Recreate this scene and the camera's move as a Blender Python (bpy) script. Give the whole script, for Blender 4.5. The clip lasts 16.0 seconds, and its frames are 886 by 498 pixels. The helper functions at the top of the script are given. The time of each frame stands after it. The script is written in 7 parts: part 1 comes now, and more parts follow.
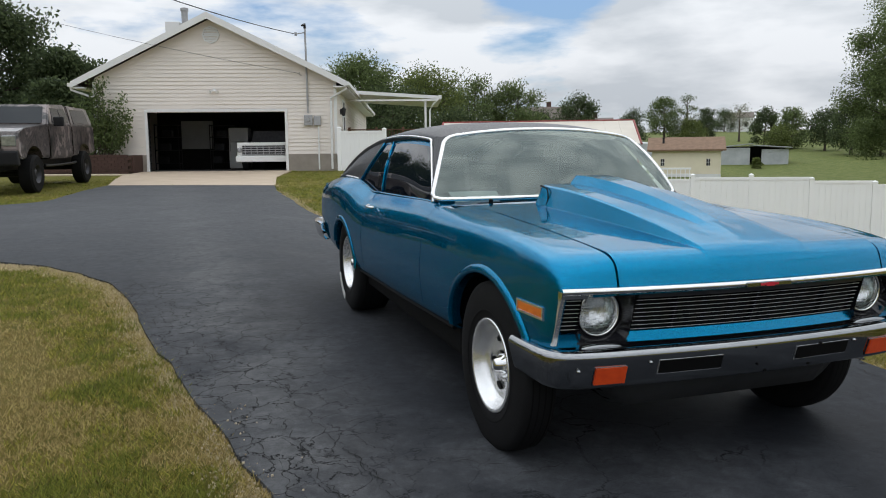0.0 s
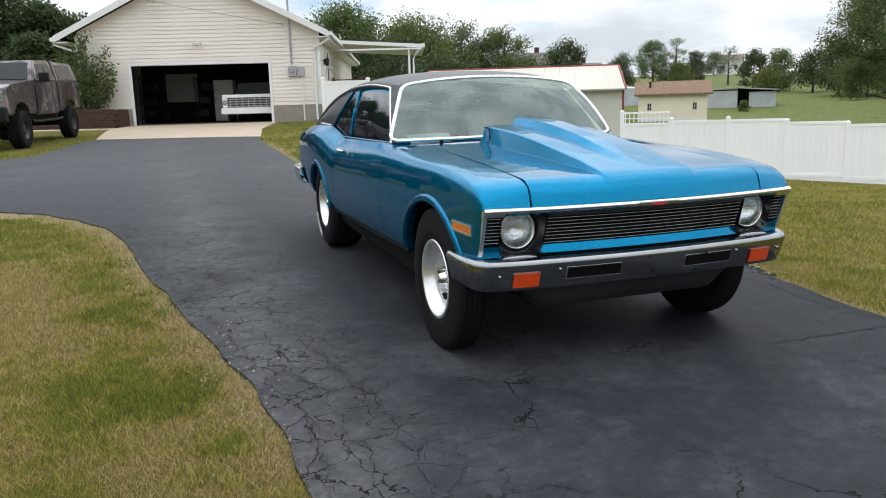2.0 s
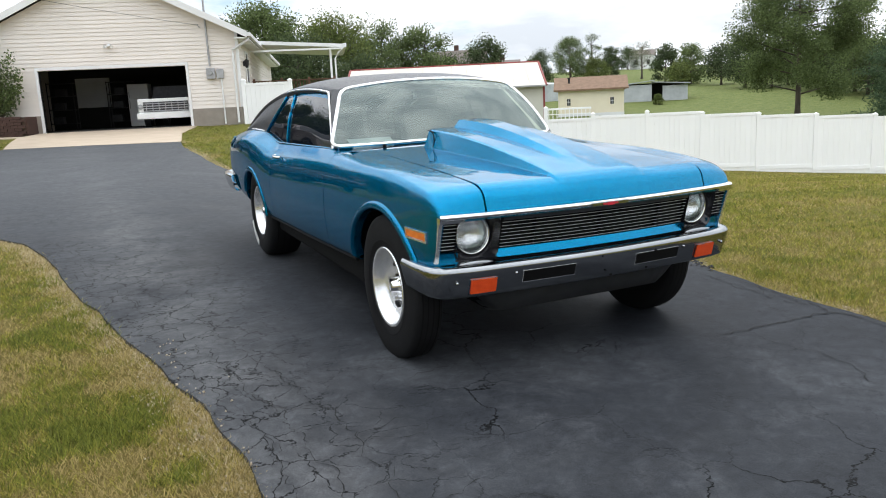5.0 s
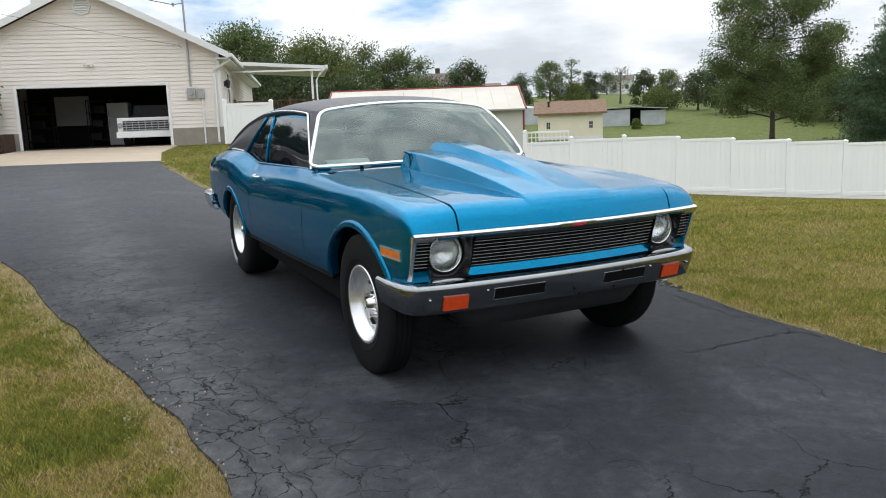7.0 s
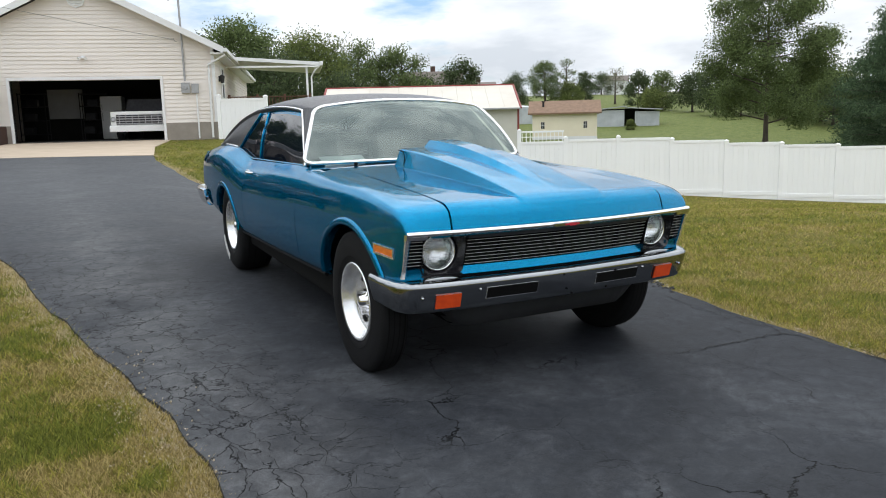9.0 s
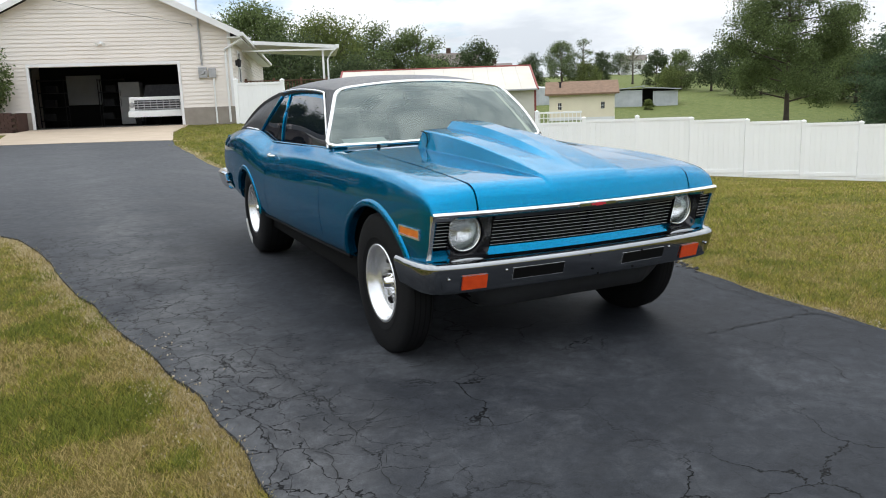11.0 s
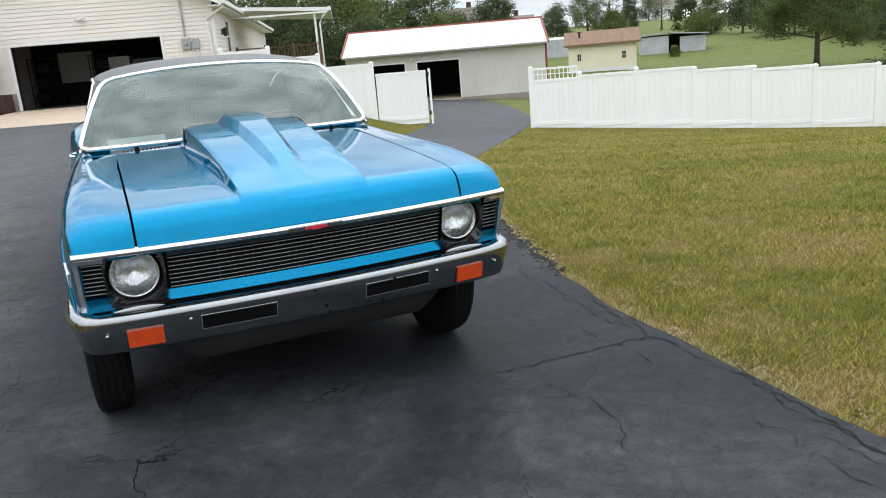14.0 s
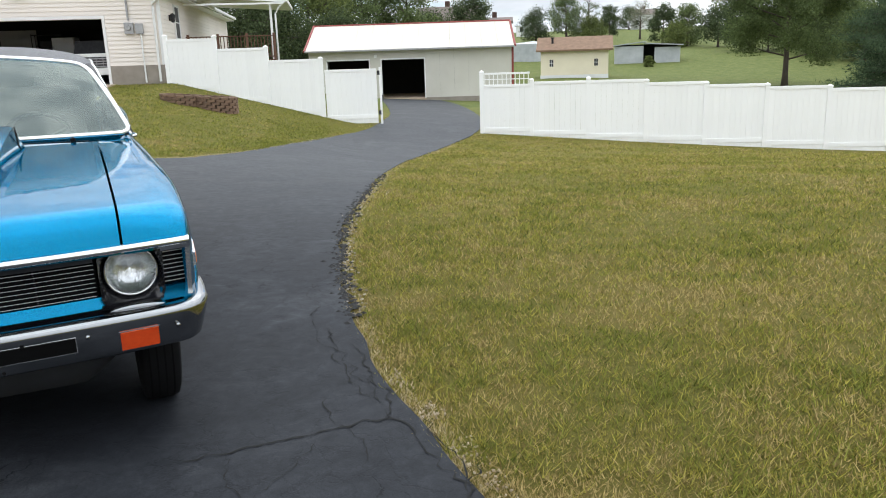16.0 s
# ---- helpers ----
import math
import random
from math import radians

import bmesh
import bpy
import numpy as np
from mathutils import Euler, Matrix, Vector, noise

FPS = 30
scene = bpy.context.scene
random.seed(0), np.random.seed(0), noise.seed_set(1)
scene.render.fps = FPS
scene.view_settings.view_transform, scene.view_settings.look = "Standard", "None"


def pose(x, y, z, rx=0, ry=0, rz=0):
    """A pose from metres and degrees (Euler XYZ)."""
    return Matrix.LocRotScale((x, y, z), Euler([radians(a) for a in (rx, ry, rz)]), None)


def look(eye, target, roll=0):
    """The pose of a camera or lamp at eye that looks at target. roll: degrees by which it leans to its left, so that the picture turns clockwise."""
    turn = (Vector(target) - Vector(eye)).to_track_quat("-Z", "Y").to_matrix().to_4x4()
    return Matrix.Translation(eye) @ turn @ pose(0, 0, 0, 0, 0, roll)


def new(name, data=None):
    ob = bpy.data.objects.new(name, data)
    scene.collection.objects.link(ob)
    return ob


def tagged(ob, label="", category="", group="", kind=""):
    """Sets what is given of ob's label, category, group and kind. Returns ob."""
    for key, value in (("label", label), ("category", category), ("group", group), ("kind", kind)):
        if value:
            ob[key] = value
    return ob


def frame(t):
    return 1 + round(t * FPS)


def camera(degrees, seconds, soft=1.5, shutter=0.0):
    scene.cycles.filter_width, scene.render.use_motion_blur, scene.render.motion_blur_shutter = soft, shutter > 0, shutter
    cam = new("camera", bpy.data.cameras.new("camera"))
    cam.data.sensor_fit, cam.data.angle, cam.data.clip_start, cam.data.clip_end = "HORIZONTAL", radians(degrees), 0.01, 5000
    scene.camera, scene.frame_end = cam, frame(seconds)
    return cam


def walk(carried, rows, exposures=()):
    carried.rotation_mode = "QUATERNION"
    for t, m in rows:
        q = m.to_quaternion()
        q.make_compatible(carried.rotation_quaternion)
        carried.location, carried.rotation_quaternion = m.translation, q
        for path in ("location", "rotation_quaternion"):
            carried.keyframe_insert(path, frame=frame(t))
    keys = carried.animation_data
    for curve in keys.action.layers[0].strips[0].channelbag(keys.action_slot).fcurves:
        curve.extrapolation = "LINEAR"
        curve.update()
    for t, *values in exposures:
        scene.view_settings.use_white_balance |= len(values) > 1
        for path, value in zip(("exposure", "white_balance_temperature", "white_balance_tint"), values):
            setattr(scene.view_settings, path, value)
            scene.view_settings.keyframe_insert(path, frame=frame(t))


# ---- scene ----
cam = camera(60.3, 16.0, 1.0)
PATH = [
    (0, (0.947, 0.45, 1.264), (1.023, 2.435, 1.03), -0.5),
    (0.5, (0.909, 0.312, 1.269), (0.92, 2.302, 1.073), 4.6),
    (1, (0.857, 0.166, 1.237), (0.889, 2.143, 0.937), 7.4),
    (1.5, (1.05, -0.045, 1.244), (1.159, 1.933, 0.972), 6.3),
    (2, (1.131, -0.166, 1.24), (1.225, 1.799, 0.876), -1.6),
    (2.5, (1.023, -0.198, 1.245), (1.155, 1.777, 0.957), 0.7),
    (3, (0.966, -0.239, 1.254), (1.127, 1.725, 0.914), 1.1),
    (3.5, (0.955, -0.203, 1.275), (1.123, 1.771, 1.001), 1.4),
    (4, (0.992, -0.165, 1.275), (1.174, 1.802, 0.961), -0.4),
    (4.5, (1.001, -0.144, 1.27), (1.218, 1.807, 0.887), -1.6),
    (5, (1.012, -0.092, 1.274), (1.296, 1.852, 0.899), -2.8),
    (7.5, (1.026, -0.211, 1.277), (1.374, 1.732, 0.959), -1.9),
    (8, (1.026, -0.209, 1.278), (1.375, 1.733, 0.954), -1.4),
    (10.5, (1.009, -0.191, 1.275), (1.373, 1.748, 0.945), -1.5),
    (11, (0.984, -0.189, 1.269), (1.295, 1.752, 0.899), -2.0),
    (11.5, (1.033, -0.2, 1.232), (1.424, 1.715, 0.809), 3.9),
    (12, (1.341, -0.124, 1.217), (1.654, 1.835, 0.961), 5.8),
    (12.5, (1.592, 0.018, 1.213), (2.118, 1.887, 0.731), -5.1),
    (13, (1.887, 0.352, 1.258), (2.508, 2.179, 0.733), -0.0),
    (13.5, (2.133, 0.452, 1.302), (2.621, 2.34, 0.857), 1.0),
    (14, (2.467, 0.437, 1.336), (2.673, 2.369, 0.864), -4.8),
    (14.5, (2.677, 0.614, 1.305), (3.128, 2.505, 0.833), 3.5),
    (15, (2.885, 0.853, 1.298), (3.203, 2.727, 0.674), 2.2),
    (15.5, (3.261, 0.871, 1.339), (3.291, 2.8, 0.814), -2.8),
    (16, (3.586, 0.96, 1.353), (3.857, 2.882, 0.873), -1.8),
]
walk(cam, [(t, look(eye, target, roll)) for t, eye, target, roll in PATH],
     [(0.0, -0.22), (0.5, -0.2), (1.0, -0.12), (1.5, -0.2), (2.0, 0.2), (2.5, 0.18), (3.0, 0.06), (3.5, 0.1), (4.0, 0.16), (4.5, 0.27), (5.0, 0.43), (7.3, 0.12), (8.2, 0.16), (10.5, 0.29), (11.0, 0.28), (11.5, 0.47), (12.0, -0.05), (12.5, 0.38), (13.0, 0.56), (13.5, 0.54), (14.0, 0.43), (15.0, 0.49), (16.0, 0.42)])
# world and light
world = bpy.data.worlds.new("sky")
scene.world = world
world.use_nodes = True
wn, wl = world.node_tree.nodes, world.node_tree.links
wn.clear()
SUN_EL, SUN_AZ = 48.0, 12.0


def build_sky():
    out = wn.new("ShaderNodeOutputWorld")
    bg = wn.new("ShaderNodeBackground")
    sky = wn.new("ShaderNodeTexSky")
    sky.sky_type = "NISHITA"
    sky.sun_disc = False
    sky.sun_elevation = radians(SUN_EL)
    sky.sun_rotation = radians(SUN_AZ)
    dim = wn.new("ShaderNodeMix")
    dim.data_type, dim.blend_type = "RGBA", "MULTIPLY"
    dim.inputs["Factor"].default_value = 1.0
    wl.new(sky.outputs[0], dim.inputs["A"])
    dim.inputs["B"].default_value = (0.060, 0.076, 0.092, 1)
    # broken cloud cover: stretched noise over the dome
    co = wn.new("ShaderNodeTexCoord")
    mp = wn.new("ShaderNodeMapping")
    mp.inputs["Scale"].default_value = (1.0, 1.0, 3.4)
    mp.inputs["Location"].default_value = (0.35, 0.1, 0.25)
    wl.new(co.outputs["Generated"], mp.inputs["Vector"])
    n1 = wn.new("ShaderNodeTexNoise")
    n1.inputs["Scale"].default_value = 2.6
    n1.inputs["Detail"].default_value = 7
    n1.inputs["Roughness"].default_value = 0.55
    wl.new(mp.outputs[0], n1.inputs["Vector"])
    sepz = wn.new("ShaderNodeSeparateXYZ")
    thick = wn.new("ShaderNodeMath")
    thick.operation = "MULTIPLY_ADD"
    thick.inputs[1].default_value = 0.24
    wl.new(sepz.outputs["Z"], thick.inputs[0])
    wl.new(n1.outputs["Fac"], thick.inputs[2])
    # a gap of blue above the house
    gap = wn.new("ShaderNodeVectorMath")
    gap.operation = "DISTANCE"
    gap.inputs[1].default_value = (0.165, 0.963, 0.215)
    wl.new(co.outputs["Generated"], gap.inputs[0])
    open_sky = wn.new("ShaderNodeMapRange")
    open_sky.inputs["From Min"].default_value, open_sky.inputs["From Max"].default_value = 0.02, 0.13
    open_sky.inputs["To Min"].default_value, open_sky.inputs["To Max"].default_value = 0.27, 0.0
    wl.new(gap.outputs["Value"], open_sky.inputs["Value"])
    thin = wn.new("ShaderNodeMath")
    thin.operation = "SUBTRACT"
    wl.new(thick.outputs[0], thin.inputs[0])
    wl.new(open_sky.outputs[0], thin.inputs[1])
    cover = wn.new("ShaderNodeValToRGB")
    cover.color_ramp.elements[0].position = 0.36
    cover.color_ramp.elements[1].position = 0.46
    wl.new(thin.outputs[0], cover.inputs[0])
    n2 = wn.new("ShaderNodeTexNoise")
    n2.inputs["Scale"].default_value = 4.2
    n2.inputs["Detail"].default_value = 6
    wl.new(mp.outputs[0], n2.inputs["Vector"])
    shade = wn.new("ShaderNodeValToRGB")
    e = shade.color_ramp.elements
    e[0].position, e[0].color = 0.40, (0.76, 0.79, 0.82, 1)
    e[1].position, e[1].color = 0.58, (1.14, 1.14, 1.14, 1)
    wl.new(n2.outputs["Fac"], shade.inputs[0])
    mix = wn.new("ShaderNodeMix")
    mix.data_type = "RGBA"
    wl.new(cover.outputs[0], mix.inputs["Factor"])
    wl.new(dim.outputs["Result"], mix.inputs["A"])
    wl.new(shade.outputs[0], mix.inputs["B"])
    # an overcast dome: brightest overhead, duller towards the horizon
    wl.new(co.outputs["Generated"], sepz.inputs[0])
    dome = wn.new("ShaderNodeValToRGB")
    de = dome.color_ramp.elements
    de[0].position, de[0].color = 0.0, (0.56, 0.58, 0.61, 1)
    de[1].position, de[1].color = 0.85, (1.36, 1.42, 1.48, 1)
    wl.new(sepz.outputs["Z"], dome.inputs[0])
    lit = wn.new("ShaderNodeMix")
    lit.data_type, lit.blend_type = "RGBA", "MULTIPLY"
    lit.inputs["Factor"].default_value = 1.0
    wl.new(mix.outputs["Result"], lit.inputs["A"])
    wl.new(dome.outputs[0], lit.inputs["B"])
    wl.new(lit.outputs["Result"], bg.inputs["Color"])
    bg.inputs["Strength"].default_value = 1.28
    wl.new(bg.outputs[0], out.inputs["Surface"])


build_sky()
sun = new("sun", bpy.data.lights.new("sun", "SUN"))
sun.data.energy, sun.data.angle, sun.data.color = 0.32, radians(48), (1.0, 0.95, 0.88)
a, e = radians(SUN_AZ), radians(SUN_EL)
sun.matrix_world = look((0, 0, 30), Vector((0, 0, 30)) - Vector((math.sin(a) * math.cos(e), math.cos(a) * math.cos(e), math.sin(e))))


# ---------- materials ----------
def material(name):
    m = bpy.data.materials.new(name)
    m.use_nodes = True
    nt = m.node_tree
    return m, nt, nt.nodes, nt.links, nt.nodes["Principled BSDF"]


def ramp(nt, fac, stops):
    r = nt.nodes.new("ShaderNodeValToRGB")
    el = r.color_ramp.elements
    while len(el) < len(stops):
        el.new(0.5)
    for k, (p, c) in enumerate(stops):
        el[k].position = p
        el[k].color = (*c, 1) if len(c) == 3 else c
    nt.links.new(fac, r.inputs[0])
    return r.outputs[0]


def tex_noise(nt, scale, detail=4.0, rough=0.5, vec=None, dist=0.0):
    n = nt.nodes.new("ShaderNodeTexNoise")
    n.inputs["Scale"].default_value = scale
    n.inputs["Detail"].default_value = detail
    n.inputs["Roughness"].default_value = rough
    n.inputs["Distortion"].default_value = dist
    if vec:
        nt.links.new(vec, n.inputs["Vector"])
    return n.outputs["Fac"]


def coords(nt, scale=(1, 1, 1), which="Object"):
    c = nt.nodes.new("ShaderNodeTexCoord")
    m = nt.nodes.new("ShaderNodeMapping")
    m.inputs["Scale"].default_value = scale
    nt.links.new(c.outputs[which], m.inputs[0])
    return m.outputs[0]


def mixc(nt, fac, a, b, mode="MIX"):
    m = nt.nodes.new("ShaderNodeMix")
    m.data_type, m.blend_type = "RGBA", mode
    for sock, v in ((m.inputs["Factor"], fac), (m.inputs["A"], a), (m.inputs["B"], b)):
        if isinstance(v, (int, float)):
            sock.default_value = v
        elif isinstance(v, tuple):
            sock.default_value = (*v, 1)
        else:
            nt.links.new(v, sock)
    return m.outputs["Result"]


def bump(nt, p, height, strength=0.3, distance=0.01):
    b = nt.nodes.new("ShaderNodeBump")
    b.inputs["Strength"].default_value = strength
    b.inputs["Distance"].default_value = distance
    nt.links.new(height, b.inputs["Height"])
    nt.links.new(b.outputs[0], p.inputs["Normal"])


def plain(name, c1, c2=None, scale=6.0, rough=0.6, metal=0.0, bmp=0.0, bscale=60.0, stretch=(1, 1, 1), coat=0.0, spec=0.5, which="Object", per_piece=0.0):
    """A surface of two close tones in soft patches, with fine relief."""
    m, nt, n, l, p = material(name)
    c2 = c2 or tuple(v * 0.8 for v in c1)
    vec = coords(nt, stretch, which)
    f = tex_noise(nt, scale, 5, 0.6, vec)
    col = ramp(nt, f, [(0.3, c2), (0.7, c1)])
    if per_piece:
        oi = n.new("ShaderNodeObjectInfo")
        k = ramp(nt, oi.outputs["Random"], [(0.0, (1 - per_piece,) * 3), (1.0, (1.0,) * 3)])
        col = mixc(nt, 1.0, col, k, "MULTIPLY")
    l.new(col, p.inputs["Base Color"])
    p.inputs["Roughness"].default_value = rough
    p.inputs["Metallic"].default_value = metal
    p.inputs["Coat Weight"].default_value = coat
    p.inputs["Coat Roughness"].default_value = 0.03
    p.inputs["Specular IOR Level"].default_value = spec
    if bmp:
        bump(nt, p, tex_noise(nt, bscale, 4, 0.6, vec), bmp, 0.01)
    return m


# dry (positive) and lush (negative) places on the lawns
DRY_SPOTS = [(-1.75, 5.15, 0.62, 0.55), (-1.2, 4.3, 0.5, 0.5), (-2.6, 4.6, 0.9, 0.6), (-0.8, 4.96, 0.10, 0.6), (-3.2, 6.0, 0.7, 0.4), (-1.2, 5.75, 0.35, -0.4), (-2.6, 7.2, 0.9, -0.4), (-3.6, 8.1, 0.9, -0.4), (-0.75, 4.5, 0.22, -0.6), (-1.05, 5.15, 0.22, -0.3), (-0.15, 3.2, 0.3, -0.4), (5.3, 4.7, 0.6, 0.35), (3.95, 5.2, 0.3, 0.3), (4.35, 2.95, 0.16, 0.5), (4.16, 3.0, 0.12, 0.6), (4.4, 2.5, 0.15, 0.6)]


def grass_material():
    m, nt, n, l, p = material("lawn")
    vec = coords(nt)
    big = tex_noise(nt, 0.35, 5, 0.6, vec)
    mid = tex_noise(nt, 1.7, 6, 0.65, vec, 0.6)
    fine = tex_noise(nt, 60, 6, 0.85, vec)
    green = ramp(nt, fine, [(0.25, (0.047, 0.048, 0.009)), (0.75, (0.207, 0.198, 0.035))])
    dry = ramp(nt, fine, [(0.25, (0.12, 0.096, 0.026)), (0.75, (0.31, 0.252, 0.078))])
    f = mixc(nt, 0.55, big, mid)
    f = ramp(nt, f, [(0.44, (0.08,) * 3), (0.56, (0.92,) * 3)])
    where = n.new("ShaderNodeSeparateXYZ")
    l.new(vec, where.inputs[0])
    # the wide front lawn is evener than the strip west of the drive
    front = n.new("ShaderNodeMapRange")
    front.inputs["From Min"].default_value, front.inputs["From Max"].default_value = 2.5, 4.0
    front.inputs["To Max"].default_value = 0.65
    l.new(where.outputs["X"], front.inputs["Value"])
    f = mixc(nt, front.outputs[0], f, (0.30,) * 3)
    for a0, b0, r0, w0 in DRY_SPOTS:
        gap = n.new("ShaderNodeVectorMath")
        gap.operation = "DISTANCE"
        gap.inputs[1].default_value = (a0, b0, 0.0355 * (b0 - 3.7))
        l.new(vec, gap.inputs[0])
        soft = n.new("ShaderNodeMapRange")
        soft.interpolation_type = "SMOOTHSTEP"
        soft.inputs["From Min"].default_value, soft.inputs["From Max"].default_value = 0.3 * r0, 1.5 * r0
        soft.inputs["To Min"].default_value, soft.inputs["To Max"].default_value = min(1.0, 1.5 * w0) if w0 > 0 else -0.8 * w0, 0.0
        l.new(gap.outputs["Value"], soft.inputs["Value"])
        f = mixc(nt, soft.outputs[0], f, (0.95,) * 3 if w0 > 0 else (0.05,) * 3)
    # the watered strip between house and drive is greener
    strip_y = n.new("ShaderNodeMapRange")
    strip_y.inputs["From Min"].default_value, strip_y.inputs["From Max"].default_value = 12.0, 15.0
    l.new(where.outputs["Y"], strip_y.inputs["Value"])
    strip_x = n.new("ShaderNodeMapRange")
    strip_x.inputs["From Min"].default_value, strip_x.inputs["From Max"].default_value = 6.0, 4.5
    l.new(where.outputs["X"], strip_x.inputs["Value"])
    lush = mixc(nt, 1.0, strip_y.outputs[0], strip_x.outputs[0], "MULTIPLY")
    f = mixc(nt, lush, f, (0.12, 0.12, 0.12))
    lawn = mixc(nt, f, green, dry)
    # the pasture past the fence is lusher than the lawn
    sep = n.new("ShaderNodeSeparateXYZ")
    l.new(vec, sep.inputs[0])
    rng = n.new("ShaderNodeMapRange")
    rng.inputs["From Min"].default_value = 26.0
    rng.inputs["From Max"].default_value = 40.0
    l.new(sep.outputs["Y"], rng.inputs["Value"])
    pasture = ramp(nt, mid, [(0.3, (0.075, 0.105, 0.026)), (0.7, (0.17, 0.185, 0.06))])
    l.new(mixc(nt, rng.outputs[0], lawn, pasture), p.inputs["Base Color"])
    p.inputs["Roughness"].default_value = 0.9
    p.inputs["Specular IOR Level"].default_value = 0.15
    bump(nt, p, fine, 0.9, 0.03)
    return m


def asphalt_material():
    m, nt, n, l, p = material("asphalt")
    vec = coords(nt)
    warp = n.new("ShaderNodeTexNoise")
    warp.inputs["Scale"].default_value = 2.3
    warp.inputs["Detail"].default_value = 6
    warp.inputs["Roughness"].default_value = 0.65
    l.new(vec, warp.inputs["Vector"])
    add = n.new("ShaderNodeMixRGB")
    add.blend_type = "LINEAR_LIGHT"
    add.inputs[0].default_value = 0.19
    l.new(vec, add.inputs[1])
    l.new(warp.outputs["Color"], add.inputs[2])

    def cracks(scale, width):
        v = n.new("ShaderNodeTexVoronoi")
        v.feature = "DISTANCE_TO_EDGE"
        v.inputs["Scale"].default_value = scale
        l.new(add.outputs[0], v.inputs["Vector"])
        return ramp(nt, v.outputs["Distance"], [(0.0, (1, 1, 1)), (width * 0.55, (1, 1, 1)), (width, (0, 0, 0))])

    c1, c2 = cracks(5.0, 0.021), cracks(2.2, 0.010)
    where = ramp(nt, tex_noise(nt, 0.55, 3, 0.5, vec), [(0.33, (0, 0, 0)), (0.42, (1, 1, 1))])
    sx = n.new("ShaderNodeSeparateXYZ")
    l.new(vec, sx.inputs[0])
    west = n.new("ShaderNodeMapRange")
    west.inputs["From Min"].default_value = 2.55
    west.inputs["From Max"].default_value = 1.75
    west.inputs["To Min"].default_value = 0.20
    across = n.new("ShaderNodeMath")
    across.operation = "MULTIPLY_ADD"
    across.inputs[1].default_value = 0.36
    l.new(sx.outputs["Y"], across.inputs[0])
    l.new(sx.outputs["X"], across.inputs[2])
    l.new(across.outputs[0], west.inputs["Value"])
    where = mixc(nt, 1.0, where, west.outputs[0], "MULTIPLY")
    broken = ramp(nt, tex_noise(nt, 6, 3, 0.5, vec), [(0.34, (0, 0, 0)), (0.46, (1, 1, 1))])
    c1 = mixc(nt, 1.0, mixc(nt, 1.0, c1, where, "MULTIPLY"), broken, "MULTIPLY")
    where2 = ramp(nt, tex_noise(nt, 0.8, 3, 0.5, vec), [(0.50, (0, 0, 0)), (0.6, (1, 1, 1))])
    c2 = mixc(nt, 1.0, c2, where2, "MULTIPLY")
    close = n.new("ShaderNodeMapRange")
    close.inputs["From Min"].default_value = 9.0
    close.inputs["From Max"].default_value = 5.0
    l.new(sx.outputs["Y"], close.inputs["Value"])
    c2 = mixc(nt, 1.0, c2, close.outputs[0], "MULTIPLY")
    fade = n.new("ShaderNodeMapRange")
    fade.inputs["From Min"].default_value = 12.0
    fade.inputs["From Max"].default_value = 5.5
    l.new(sx.outputs["Y"], fade.inputs["Value"])
    c1 = mixc(nt, 1.0, c1, fade.outputs[0], "MULTIPLY")
    crack = mixc(nt, 1.0, c1, c2, "LIGHTEN")
    patch = tex_noise(nt, 0.9, 6, 0.65, vec, 0.8)
    base = ramp(nt, patch, [(0.35, (0.018, 0.0200, 0.0242)), (0.52, (0.0298, 0.0324, 0.0377)), (0.72, (0.064, 0.0675, 0.0735))])
    # pale dust worn along the wheel tracks beside the left edge
    sep = n.new("ShaderNodeSeparateXYZ")
    l.new(vec, sep.inputs[0])
    line = n.new("ShaderNodeMath")
    line.operation = "MULTIPLY_ADD"
    line.inputs[1].default_value = 0.33
    l.new(sep.outputs["Y"], line.inputs[0])
    l.new(sep.outputs["X"], line.inputs[2])
    off = n.new("ShaderNodeMath")
    off.operation = "SUBTRACT"
    off.inputs[1].default_value = 1.55
    l.new(line.outputs[0], off.inputs[0])
    ab = n.new("ShaderNodeMath")
    ab.operation = "ABSOLUTE"
    l.new(off.outputs[0], ab.inputs[0])
    band = ramp(nt, ab.outputs[0], [(0.0, (1, 1, 1)), (0.75, (0, 0, 0))])
    dusty = mixc(nt, 1.0, band, ramp(nt, tex_noise(nt, 1.6, 6, 0.7, vec, 0.5), [(0.32, (0, 0, 0)), (0.62, (0.95,) * 3)]), "MULTIPLY")
    base = mixc(nt, dusty, base, (0.095, 0.096, 0.099))
    # broad pale stain where dust has dried on the near apron
    away = n.new("ShaderNodeVectorMath")
    away.operation = "DISTANCE"
    away.inputs[1].default_value = (2.1, 2.1, 0.0)
    l.new(vec, away.inputs[0])
    stain = ramp(nt, away.outputs["Value"], [(0.2, (1, 1, 1)), (1.3, (0, 0, 0))])
    stain = mixc(nt, 1.0, stain, ramp(nt, tex_noise(nt, 3.4, 8, 0.75, vec, 0.1), [(0.40, (0, 0, 0)), (0.70, (0.7,) * 3)]), "MULTIPLY")
    base = mixc(nt, stain, base, (0.042, 0.044, 0.048))
    # blend to a paler even grey between y 6 and 13
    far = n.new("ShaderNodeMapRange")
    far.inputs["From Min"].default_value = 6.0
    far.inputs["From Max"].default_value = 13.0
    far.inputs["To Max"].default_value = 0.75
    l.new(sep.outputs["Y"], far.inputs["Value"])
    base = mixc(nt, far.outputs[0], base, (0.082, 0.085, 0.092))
    grit = ramp(nt, tex_noise(nt, 220, 2, 0.6, vec), [(0.3, (0.75,) * 3), (0.7, (1.2,) * 3)])
